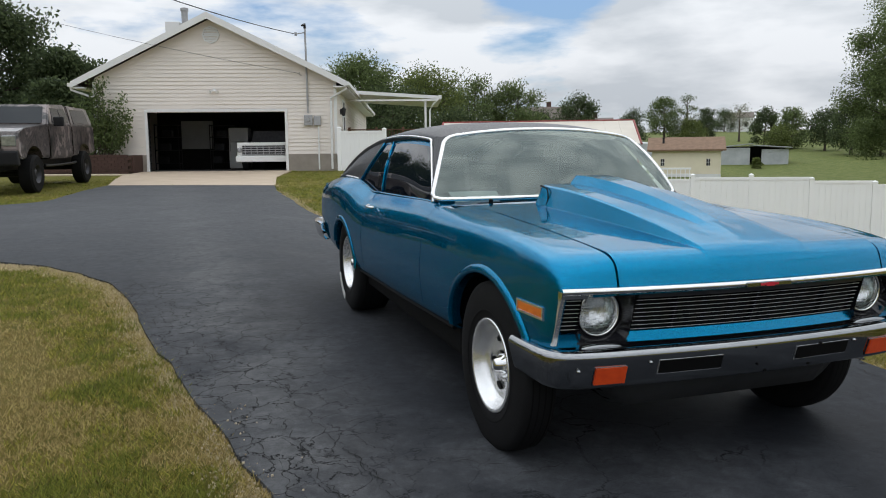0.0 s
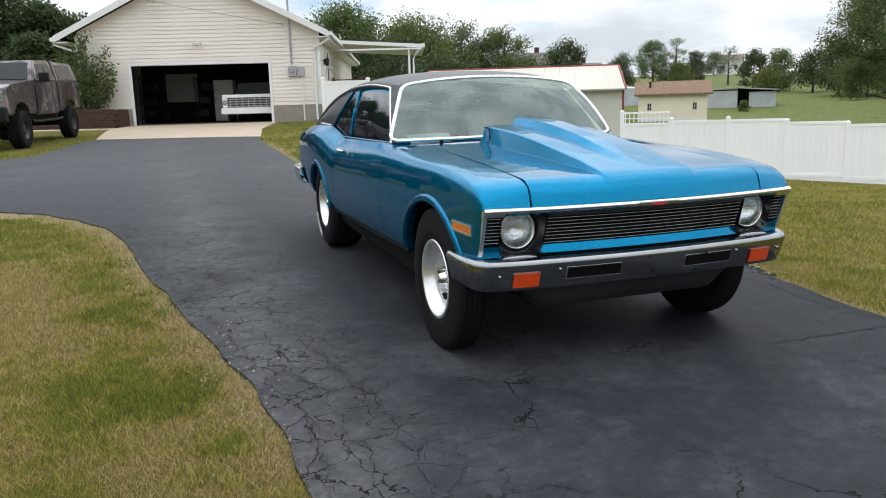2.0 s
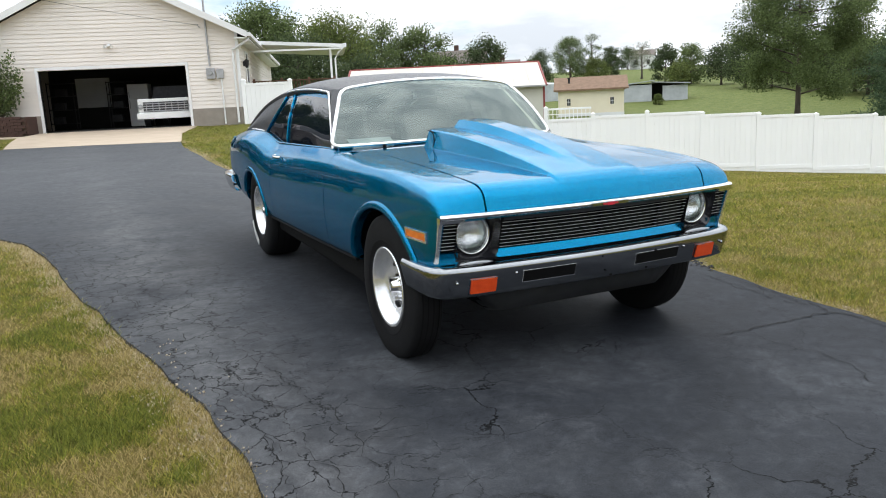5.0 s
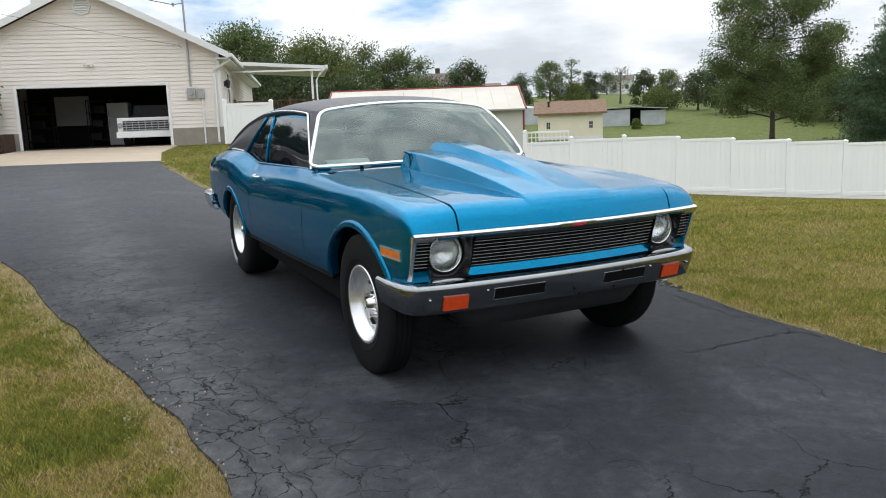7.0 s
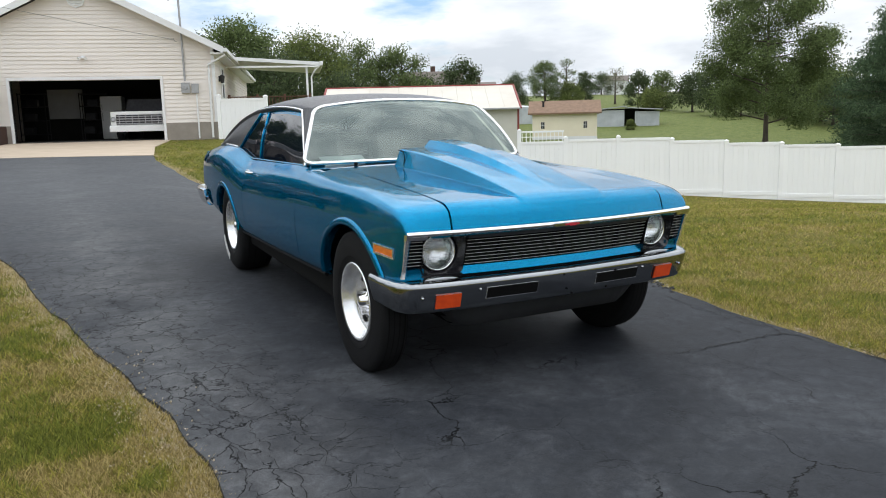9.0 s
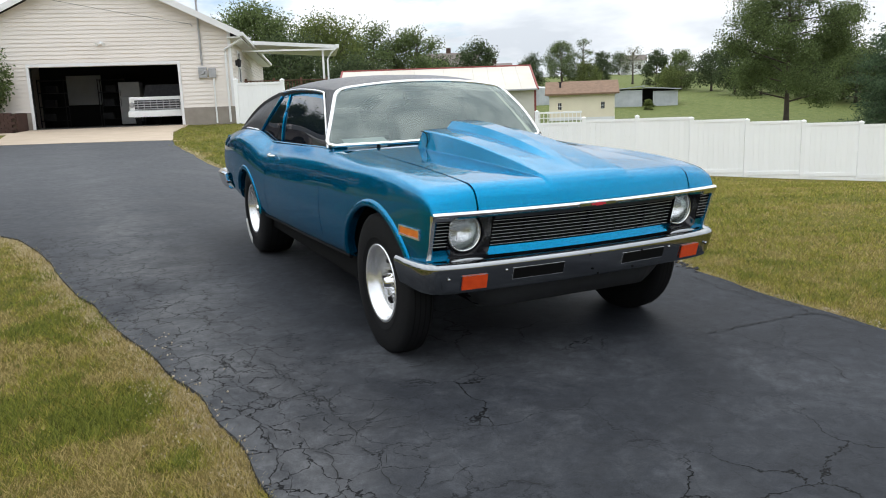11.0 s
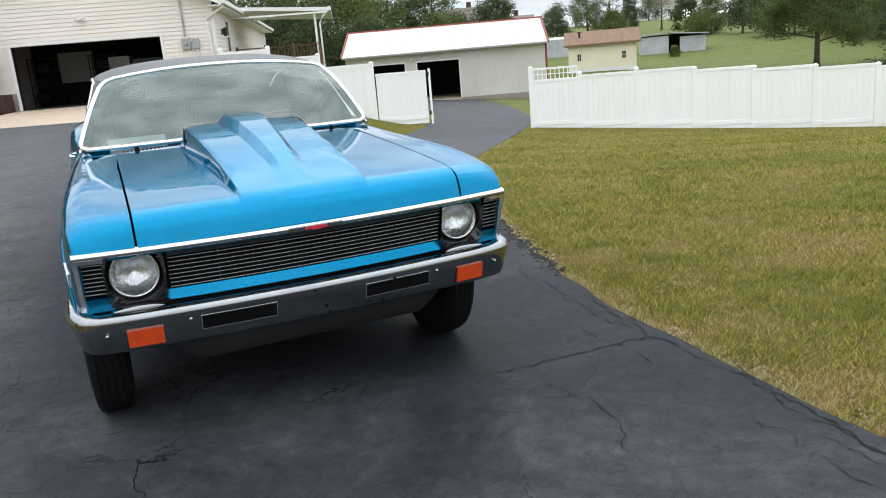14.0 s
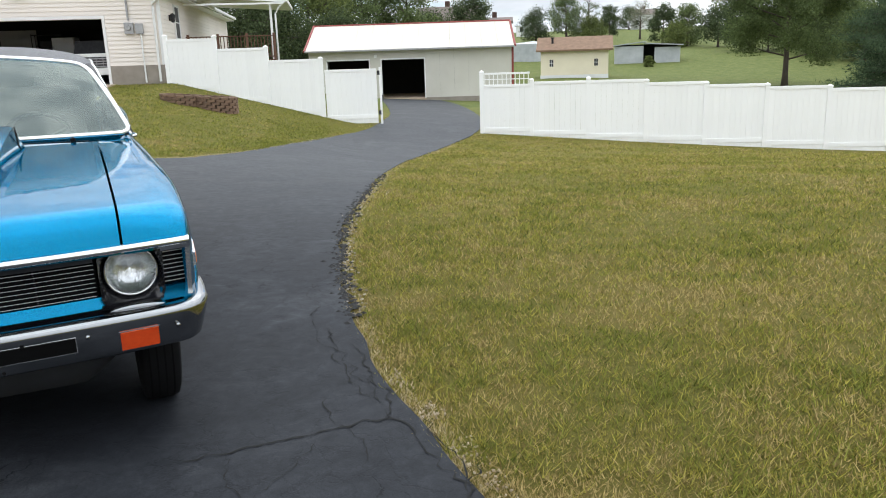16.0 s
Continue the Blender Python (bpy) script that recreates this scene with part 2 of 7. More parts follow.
    base = mixc(nt, 1.0, base, grit, "MULTIPLY")
    mottle = ramp(nt, tex_noise(nt, 11, 7, 0.75, vec, 0.4), [(0.32, (0.72,) * 3), (0.52, (1.0,) * 3), (0.70, (1.38,) * 3)])
    base = mixc(nt, 1.0, base, mottle, "MULTIPLY")
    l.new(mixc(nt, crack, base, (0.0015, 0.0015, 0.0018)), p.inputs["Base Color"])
    rg = ramp(nt, patch, [(0.3, (0.58,) * 3), (0.7, (0.75,) * 3)])
    l.new(rg, p.inputs["Roughness"])
    p.inputs["Specular IOR Level"].default_value = 0.10
    h = mixc(nt, 0.85, tex_noise(nt, 180, 2, 0.6, vec), mixc(nt, 1.0, (1.0, 1.0, 1.0), crack, "SUBTRACT"))
    bump(nt, p, h, 0.3, 0.008)
    return m


GRASS = grass_material()
ASPHALT = asphalt_material()
CONCRETE = plain("concrete", (0.50, 0.40, 0.30), (0.42, 0.335, 0.25), 1.5, 0.85, bmp=0.15, bscale=40)
SIDING = plain("vinyl_siding", (0.82, 0.755, 0.70), (0.76, 0.70, 0.645), 0.6, 0.55, bmp=0.05, bscale=30, per_piece=0.05)
WHITE = plain("white_trim", (0.80, 0.80, 0.80), (0.74, 0.74, 0.74), 2.0, 0.45)
VINYL = plain("white_vinyl", (0.95, 0.95, 0.95), (0.92, 0.92, 0.92), 0.8, 0.4, per_piece=0.03)
BLOCK = plain("foundation_block", (0.33, 0.29, 0.25), (0.24, 0.21, 0.18), 2.0, 0.9, bmp=0.3, bscale=30)
DARKMETAL = plain("dark_metal", (0.05, 0.05, 0.055), (0.03, 0.03, 0.035), 8, 0.45, metal=0.6)
GALV = plain("galvanised_metal", (0.45, 0.45, 0.46), (0.33, 0.33, 0.34), 5, 0.45, metal=0.7)
SHINGLE = plain("shingles", (0.20, 0.165, 0.145), (0.12, 0.10, 0.09), 8, 0.9, bmp=0.4, bscale=25)
BROWNROOF = plain("brown_shingles", (0.26, 0.165, 0.11), (0.18, 0.115, 0.075), 3, 0.9, bmp=0.4, bscale=25)
TINROOF = plain("white_tin_roof", (0.60, 0.555, 0.48), (0.52, 0.47, 0.40), 0.5, 0.5)
REDTRIM = plain("red_trim", (0.30, 0.05, 0.04), (0.20, 0.035, 0.03), 3, 0.6)
BARNWALL = plain("cream_steel_siding", (0.62, 0.60, 0.54), (0.55, 0.53, 0.47), 0.6, 0.6, per_piece=0.03)
SHEDWALL = plain("cream_shed_siding", (0.85, 0.77, 0.60), (0.78, 0.70, 0.54), 0.8, 0.7)
GREYTIN = plain("grey_tin", (0.50, 0.52, 0.54), (0.36, 0.38, 0.40), 0.8, 0.55)
# near-black stands in for the shade inside garage, barn and shelter
DARK = plain("interior_shade_black", (0.014, 0.014, 0.014), (0.009, 0.009, 0.009), 3, 0.9)
DECKWOOD = plain("deck_stain", (0.16, 0.075, 0.045), (0.10, 0.05, 0.03), 3, 0.75, stretch=(1, 1, 6), per_piece=0.15)
BRICK = plain("bed_brick", (0.095, 0.048, 0.036), (0.06, 0.032, 0.025), 3, 0.85, bmp=0.3, per_piece=0.2)
STONE = plain("ring_stone", (0.24, 0.15, 0.10), (0.14, 0.085, 0.06), 6, 0.9, bmp=0.4, per_piece=0.3)
BARK = plain("bark", (0.10, 0.08, 0.062), (0.05, 0.04, 0.032), 3, 0.95, bmp=0.6, bscale=14, stretch=(1, 1, 0.3))


def leaf_material(name, c1, c2):
    m, nt, n, l, p = material(name)
    g = n.new("ShaderNodeNewGeometry")
    l.new(ramp(nt, g.outputs["Random Per Island"], [(0.0, c2), (1.0, c1)]), p.inputs["Base Color"])
    p.inputs["Roughness"].default_value = 0.65
    p.inputs["Specular IOR Level"].default_value = 0.2
    tl = n.new("ShaderNodeBsdfTranslucent")
    l.new(p.inputs["Base Color"].links[0].from_socket, tl.inputs["Color"])
    mx = n.new("ShaderNodeMixShader")
    mx.inputs[0].default_value = 0.4
    l.new(p.outputs[0], mx.inputs[1])
    l.new(tl.outputs[0], mx.inputs[2])
    l.new(mx.outputs[0], n["Material Output"].inputs["Surface"])
    return m


LEAF = leaf_material("oak_leaves", (0.185, 0.235, 0.088), (0.066, 0.094, 0.036))
LEAFY = leaf_material("yellow_green_leaves", (0.20, 0.235, 0.07), (0.075, 0.10, 0.034))
LEAFD = leaf_material("dark_leaves", (0.115, 0.15, 0.066), (0.038, 0.056, 0.026))
NEEDLE = leaf_material("pine_needles", (0.11, 0.165, 0.085), (0.032, 0.058, 0.03))
LEAFP = leaf_material("pale_leaves", (0.30, 0.31, 0.22), (0.16, 0.17, 0.11))
BLADE = leaf_material("grass_blades", (0.465, 0.41, 0.092), (0.148, 0.137, 0.023))
BLADEG = leaf_material("green_blades", (0.28, 0.30, 0.054), (0.072, 0.083, 0.014))
STRAW = leaf_material("pale_straw", (0.72, 0.61, 0.40), (0.34, 0.26, 0.14))
BLADED = leaf_material("dry_blades", (0.56, 0.44, 0.19), (0.18, 0.136, 0.046))


# ---------- building helpers ----------
def part(name, bm, mat, parent=None, label="", smooth=False, m=None):
    """Links a bmesh (or a mesh) as one object under a thing or a part."""
    if isinstance(bm, bmesh.types.BMesh):
        me = bpy.data.meshes.new(name)
        bmesh.ops.recalc_face_normals(bm, faces=bm.faces)
        bm.to_mesh(me)
        bm.free()
    else:
        me = bm
    if mat and not me.materials:
        me.materials.append(mat)
    if smooth:
        for q in me.polygons:
            q.use_smooth = True
    ob = new(name, me)
    if parent:
        ob.parent = parent
    if m is not None:
        ob.matrix_basis = m
    if label:
        ob["label"] = label
    return ob


def thing(name, label, category, m=None, group="", kind=""):
    ob = new(name)
    ob.empty_display_size = 0.2
    if m is not None:
        ob.matrix_basis = m
    return tagged(ob, label, category, group, kind)


def box(bm, x0, x1, y0, y1, z0, z1, bev=0.0):
    vs = [bm.verts.new((x, y, z)) for z in (z0, z1) for x, y in ((x0, y0), (x1, y0), (x1, y1), (x0, y1))]
    fs = [bm.faces.new([vs[k] for k in q]) for q in ((3, 2, 1, 0), (4, 5, 6, 7), (0, 1, 5, 4), (1, 2, 6, 5), (2, 3, 7, 6), (3, 0, 4, 7))]
    if bev:
        es = {ed for f in fs for ed in f.edges}
        bmesh.ops.bevel(bm, geom=list(es), offset=bev, segments=2, affect="EDGES", profile=0.6)
    return bm


def bx(x0, x1, y0, y1, z0, z1, bev=0.0):
    return box(bmesh.new(), x0, x1, y0, y1, z0, z1, bev)


def prism(bm, pts, y0, y1):
    """A solid from an outline in x and z, from y0 to y1."""
    a = [bm.verts.new((x, y0, z)) for x, z in pts]
    b = [bm.verts.new((x, y1, z)) for x, z in pts]
    bm.faces.new(a)
    bm.faces.new(b[::-1])
    for k in range(len(pts)):
        bm.faces.new((a[k - 1], a[k], b[k], b[k - 1]))
    return bm


def tube(bm, pts, radii, sides=8, cap=True):
    """A round bar along points; radii one number or one for each point."""
    pts = [Vector(p) for p in pts]
    if isinstance(radii, (int, float)):
        radii = [radii] * len(pts)
    rings = []
    for k, p in enumerate(pts):
        d = (pts[min(k + 1, len(pts) - 1)] - pts[max(k - 1, 0)]).normalized()
        u = d.cross(Vector((0, 0, 1)) if abs(d.z) < 0.95 else Vector((1, 0, 0))).normalized()
        v = d.cross(u)
        rings.append([bm.verts.new(p + (u * math.cos(2 * math.pi * j / sides) + v * math.sin(2 * math.pi * j / sides)) * radii[k]) for j in range(sides)])
    for r, s in zip(rings, rings[1:]):
        for j in range(sides):
            bm.faces.new((r[j - 1], r[j], s[j], s[j - 1]))
    if cap:
        bm.faces.new(rings[0])
        bm.faces.new(rings[-1][::-1])
    return bm


def lathe(bm, prof, segs=40, axis="X", at=(0, 0, 0)):
    """Turns a profile of (along, radius) round an axis."""
    at = Vector(at)
    rings = []
    for a0, r in prof:
        ring = []
        for j in range(segs):
            c, s = math.cos(2 * math.pi * j / segs) * r, math.sin(2 * math.pi * j / segs) * r
            ring.append(bm.verts.new(at + Vector({"X": (a0, c, s), "Y": (c, a0, s), "Z": (c, s, a0)}[axis])))
        rings.append(ring)
    for r, s in zip(rings, rings[1:]):
        for j in range(segs):
            bm.faces.new((r[j - 1], r[j], s[j], s[j - 1]))
    return bm


def raw_mesh(name, verts, faces):
    me = bpy.data.meshes.new(name)
    me.from_pydata(verts, [], faces)
    return me


def smooth_step(a0, b0, v):
    t = min(1.0, max(0.0, (v - a0) / (b0 - a0)))
    return t * t * (3 - 2 * t)


def spline(pts, n):
    """n points along a Catmull-Rom curve through pts."""
    pts = [Vector(p) for p in pts]
    out = []
    for k in range(n):
        s = k / (n - 1) * (len(pts) - 1)
        i = min(int(s), len(pts) - 2)
        t = s - i
        p1, p2 = pts[i], pts[i + 1]
        p0 = pts[i - 1] if i else p1 * 2 - p2
        p3 = pts[i + 2] if i + 2 < len(pts) else p2 * 2 - p1
        out.append(0.5 * (2 * p1 + (p2 - p0) * t + (2 * p0 - 5 * p1 + 4 * p2 - p3) * t * t + (3 * p1 - p0 - 3 * p2 + p3) * t ** 3))
    return out


# ---------- ground ----------
def ground_z(x, y):
    z = 0.0355 * max(-14.0, min(25.0, y - 3.7))
    s = 0.25 * min(5.8, max(0.0, x + 1.5)) + 0.06 * max(0.0, min(17.0, x - 4.3))
    z -= s * smooth_step(3.0, 24.0, y)
    z -= 0.1 * max(0.0, min(12.0, x - 20.5)) * smooth_step(3, 24, y) * (1 - smooth_step(26, 42, y))
    r = math.hypot(x, y)
    z += 1.1 * math.exp(-((x - 25.0) ** 2 + (y - 70.0) ** 2) / 128.0)
    z += 0.062 * max(0.0, min(r, 230.0) - 68.0) * smooth_step(60, 110, r) + 0.02 * max(0.0, r - 230.0)
    return z


def axis_steps(lo, hi, fine_lo, fine_hi, step):
    """Coordinates from lo to hi, fine in the middle and ever coarser outwards."""
    mid = list(np.arange(fine_lo, fine_hi + step / 2, step))
    up, d = [], step
    v = mid[-1]
    while v < hi:
        d *= 1.16
        v += d
        up.append(v)
    dn, d, v = [], step, mid[0]
    while v > lo:
        d *= 1.16
        v -= d
        dn.append(v)
    return dn[::-1] + mid + up


def build_ground():
    xs, ys = axis_steps(-900, 900, -6, 12, 0.4), axis_steps(-400, 1400, -3, 30, 0.5)
    vs = [(x, y, ground_z(x, y) + 0.015 * noise.noise((x * 0.7, y * 0.7, 0.0))) for y in ys for x in xs]
    w = len(xs)
    fs = [(j * w + i, j * w + i + 1, (j + 1) * w + i + 1, (j + 1) * w + i) for j in range(len(ys) - 1) for i in range(w - 1)]
    ob = part("ground", raw_mesh("ground", vs, fs), GRASS, smooth=True)
    tagged(ob, "mown lawn and fields, green with dry straw patches", "lawn", kind="structure")


build_ground()

LEFT_EDGE = [(0.5, -60), (1.3, -14), (1.45, -2), (1.1, 0.8), (0.69, 2.5), (0.32, 3.35), (-0.38, 4.7), (-0.87, 5.6), (-1.35, 6.64), (-1.9, 7.55), (-2.6, 8.25), (-3.5, 8.8), (-5.5, 9.5), (-9, 10.2), (-30, 12)]
FAR_LEFT = [(-30, 18), (-14, 16.2), (-8.5, 15.4), (-6.75, 16.2), (-6.85, 18.0), (-7.1, 19.6), (-7.2, 21.2)]
NEAR_GARAGE = [(-5.0, 21.0), (-2.66, 20.6)]
ISLAND = [(-2.3, 18.8), (-1.6, 16.4), (-0.8, 14.2), (0.1, 13.0), (1.0, 12.85), (1.7, 13.9), (2.3, 16.0), (3.1, 20.0), (4.0, 23.6), (5.0, 26.3), (6.0, 32.0), (6.6, 45.9)]
BARN_SIDE = [(10.0, 45.4), (10.2, 41), (9.8, 34), (9.0, 28), (8.0, 24.6), (7.0, 22.2), (6.0, 19.3), (5.0, 15.8), (4.3, 12.3), (3.88, 9.3), (3.65, 7.5), (3.58, 6.1), (3.62, 4.9), (3.77, 3.95), (3.96, 3.25), (4.18, 2.5), (4.8, 1.0), (6.0, -2.0), (7.0, -14), (8.0, -60)]


def outline(*curves):
    pts = []
    for c in curves:
        q = spline([(x, y, 0) for x, y in c], len(c) * 9) if len(c) > 2 else [Vector((*p, 0)) for p in c]
        pts += [(p.x + 0.035 * noise.noise((p.x * 2.6, p.y * 2.6, 4.0)), p.y + 0.035 * noise.noise((p.x * 2.6, p.y * 2.6, 9.0))) for p in q]
    return pts


def paved(name, pts, grid, lift, mat, label, category):
    """A paved sheet inside an outline, lying on the ground, with its edge turned down."""
    from mathutils.geometry import delaunay_2d_cdt
    pts = [Vector(p) for p in pts]
    n = len(pts)
    x0, x1 = min(p.x for p in pts), max(p.x for p in pts)
    y0, y1 = min(p.y for p in pts), max(p.y for p in pts)
    more = [Vector((x, y)) for x in np.arange(x0, x1, grid) for y in np.arange(y0, y1, grid)]
    vs, es, fs, *_ = delaunay_2d_cdt(pts + more, [], [list(range(n))], 1, 0.001)
    bm = bmesh.new()
    bv = [bm.verts.new((v.x, v.y, ground_z(v.x, v.y) + lift)) for v in vs]
    for f in fs:
        bm.faces.new([bv[k] for k in f])
    rim = [ed for ed in bm.edges if len(ed.link_faces) == 1]
    ext = bmesh.ops.extrude_edge_only(bm, edges=rim)["geom"]
    for v in ext:
        if isinstance(v, bmesh.types.BMVert):
            v.co.z -= lift + 0.05
    loose = [v for v in bm.verts if not v.link_faces]
    bmesh.ops.delete(bm, geom=loose, context="VERTS")
    ob = part(name, bm, mat)
    return tagged(ob, label, category, kind="structure")


DRIVE = outline(LEFT_EDGE, FAR_LEFT, NEAR_GARAGE, ISLAND, BARN_SIDE)
paved("driveway", DRIVE, 0.6, 0.022, ASPHALT, "sealed black asphalt driveway with alligator cracks, pale wear and a paler far end", "driveway")
APRON = [(-7.2, 21.23), (-5.0, 21.03), (-2.66, 20.63), (-3.3, 24.5), (-3.45, 28.62), (-8.75, 28.62), (-8.72, 26.4), (-8.0, 23.8)]
paved("pavement_apron", APRON, 0.8, 0.028, CONCRETE, "pale tan concrete apron before the garage", "apron")
paved("pavement_walk", [(-8.74, 26.4), (-8.76, 27.1), (-11.5, 27.4), (-16, 27.6), (-16, 26.8), (-11.5, 26.6)], 0.8, 0.026, CONCRETE, "narrow concrete garden walk beside the brick bed", "path")


# ---------- house with the garage ----------
HY = 28.53                      # plane of the gable wall
HX0, HX1 = -10.35, -1.83        # its corners
DX0, DX1, DZ0, DZ1 = -8.53, -3.64, 0.88, 3.02   # garage opening
RIDGE_X, RIDGE_Z, EAVE_Z = -6.2, 6.36, 4.0
HY1 = 47.0
SLOPE = (RIDGE_Z - EAVE_Z) / (RIDGE_X - (-11.0))


def gable_z(x):
    return RIDGE_Z - abs(x - RIDGE_X) * SLOPE


def build_house():
    wall = thing("wall_gable", "cream vinyl lap siding gable wall over a block foundation", "wall", kind="structure")
    # solid core of the wall, with the opening through it
    bm = bmesh.new()
    box(bm, HX0, DX0, HY + 0.02, HY + 0.22, 0.2, DZ1)
    box(bm, DX1, HX1, HY + 0.02, HY + 0.22, 0.2, DZ1)
    prism(bm, [(HX0, DZ1), (HX1, DZ1), (HX1, gable_z(HX1) - 0.1), (RIDGE_X, RIDGE_Z - 0.12), (HX0, gable_z(HX0) - 0.1)], HY + 0.02, HY + 0.22)
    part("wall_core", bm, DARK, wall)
    # lap boards
    z, lap = 1.5, 0.137
    while z < RIDGE_Z - 0.15:
        top = min(z + lap, RIDGE_Z - 0.13)
        spans = [(HX0, HX1)]
        if z < DZ1 - 0.02:
            spans = [(HX0, DX0 - 0.09), (DX1 + 0.09, HX1)]
        for a0, b0 in spans:
            lo = [max(a0, RIDGE_X - (RIDGE_Z - 0.1 - z) / SLOPE), min(b0, RIDGE_X + (RIDGE_Z - 0.1 - z) / SLOPE)]
            hi = [max(a0, RIDGE_X - (RIDGE_Z - 0.1 - top) / SLOPE), min(b0, RIDGE_X + (RIDGE_Z - 0.1 - top) / SLOPE)]
            if hi[1] - hi[0] < 0.05:
                continue
            bm = bmesh.new()
            q = [bm.verts.new(v) for v in ((lo[0], HY - 0.022, z), (lo[1], HY - 0.022, z), (hi[1], HY - 0.002, top), (hi[0], HY - 0.002, top))]
            q2 = [bm.verts.new(v) for v in ((lo[0], HY + 0.019, z), (lo[1], HY + 0.019, z), (hi[1], HY + 0.019, top), (hi[0], HY + 0.019, top))]
            bm.faces.new(q)
            bm.faces.new((q[1], q[0], q2[0], q2[1]))
            bm.faces.new((q[0], q[3], q2[3], q2[0]))
            bm.faces.new((q[2], q[1], q2[1], q2[2]))
            part("siding_board", bm, SIDING, wall)
        z += lap
    # foundation
    part("foundation", box(box(bmesh.new(), DX1 + 0.09, HX1, HY - 0.02, HY + 0.02, 0.3, 1.5), HX0, DX0 - 0.09, HY - 0.02, HY + 0.02, 0.3, 1.5), BLOCK, wall, "tan concrete block foundation")
    # corner boards
    for x in (HX0 - 0.05, HX1 - 0.04):
        part("corner_board", bx(x, x + 0.1, HY - 0.035, HY + 0.08, 1.5, gable_z(HX1) - 0.12), WHITE, wall)
    # door frame
    fr = thing("door_1", "open overhead garage door opening with white trim", "garage door", kind="structure")
    for x0, x1, z0, z1 in ((DX0 - 0.09, DX0, DZ0, DZ1), (DX1, DX1 + 0.09, DZ0, DZ1), (DX0 - 0.09, DX1 + 0.09, DZ1, DZ1 + 0.1)):
        part("door_trim", bx(x0, x1, HY - 0.05, HY + 0.22, z0, z1, 0.006), WHITE, fr)
    # side walls, back and roof
    side = thing("wall_east", "cream vinyl lap siding side wall of the house", "wall", kind="structure")
    part("wall_core", bx(HX1 - 0.2, HX1 - 0.02, HY + 0.23, HY1, 0.0, 4.0), DARK, side)
    z = 1.5
    while z < 3.95:
        bm = bmesh.new()
        q = [bm.verts.new(v) for v in ((HX1 + 0.02, HY, z), (HX1 + 0.02, HY1, z), (HX1, HY1, z + lap), (HX1, HY, z + lap))]
        bm.faces.new(q)
        q2 = [bm.verts.new((HX1 - 0.019, HY, z)), bm.verts.new((HX1 - 0.019, HY1, z))]
        bm.faces.new((q[1], q[0], q2[0], q2[1]))
        part("siding_board", bm, SIDING, side)
        z += lap
    part("foundation", bx(HX1 - 0.019, HX1 + 0.005, HY, HY1, -0.6, 1.5), BLOCK, side)
    tagged(part("wall_west", bx(HX0, HX0 + 0.2, HY + 0.23, HY1, 0.0, 4.0), SIDING), "cream side wall of the house", "wall", kind="structure")
    tagged(part("wall_rear", bx(HX0 + 0.21, HX1 - 0.21, HY1 - 0.2, HY1, 0.0, 4.3), SIDING), "plain rear wall of the house", "wall", kind="structure")
    roof = thing("roof_house", "low gable roof with white rake boards and grey shingles", "roof", kind="structure")
    for s in (-1, 1):
        ex = RIDGE_X + s * 4.8
        bm = bmesh.new()
        prism(bm, [(RIDGE_X, RIDGE_Z), (ex, EAVE_Z), (ex, EAVE_Z + 0.06), (RIDGE_X, RIDGE_Z + 0.07)][::s], HY - 0.38, HY1 + 0.3)
        part("roof_slope", bm, SHINGLE, roof, "grey asphalt shingles")
        bm = bmesh.new()
        prism(bm, [(RIDGE_X, RIDGE_Z - 0.15), (ex, EAVE_Z - 0.15), (ex, EAVE_Z + 0.075), (RIDGE_X, RIDGE_Z + 0.085)][::s], HY - 0.42, HY - 0.385)
        part("rake_board", bm, WHITE, roof, "white rake board")
        bm = bmesh.new()
        prism(bm, [(RIDGE_X, RIDGE_Z - 0.03), (ex, EAVE_Z - 0.03), (ex, EAVE_Z - 0.005), (RIDGE_X, RIDGE_Z - 0.005)][::s], HY - 0.382, HY - 0.03)
        part("soffit", bm, WHITE, roof)
        part("gutter", bx(min(ex, ex + s * 0.12), max(ex, ex + s * 0.12), HY - 0.4, HY1, EAVE_Z - 0.1, EAVE_Z + 0.03, 0.01), WHITE, roof, "white gutter")
        part("eave_soffit", bx(min(ex, ex - s * 0.45), max(ex, ex - s * 0.45), HY - 0.38, HY1, EAVE_Z - 0.16, EAVE_Z - 0.12), WHITE, roof)
        # downspout: elbow from the gutter to the corner, then down
        cxp = (HX1 + 0.02) if s > 0 else (HX0 - 0.02)
        bm = tube(bmesh.new(), [(ex + s * 0.05, HY - 0.3, EAVE_Z - 0.08), (ex + s * 0.03, HY - 0.3, EAVE_Z - 0.2), (cxp - s * 0.16, HY - 0.08, EAVE_Z - 0.52), (cxp - s * 0.16, HY - 0.075, EAVE_Z - 0.7), (cxp - s * 0.16, HY - 0.075, 0.95)], 0.042, 6)
        part("downspout", bm, WHITE, roof, "white downspout")
    # louvred gable vent
    vent = thing("gable_vent", "round white louvred gable vent in the siding", "vent", pose(-6.16, HY - 0.03, 5.72))
    part("rim", lathe(bmesh.new(), [(0.02, 0.0), (0.02, 0.26), (-0.03, 0.26), (-0.03, 0.31), (0.03, 0.31)], 8, "Y"), WHITE, vent)
    for k in range(6):
        zz = -0.2 + k * 0.08
        w = math.sqrt(max(0.01, 0.25 ** 2 - zz ** 2))
        part("louvre", bx(-w, w, -0.03, 0.015, zz - 0.02, zz + 0.022, 0.004), WHITE, vent)
    # flood light over the door
    fl = thing("flood_light", "small white twin flood light above the garage door", "lamp", pose(-6.1, HY - 0.03, 3.78))
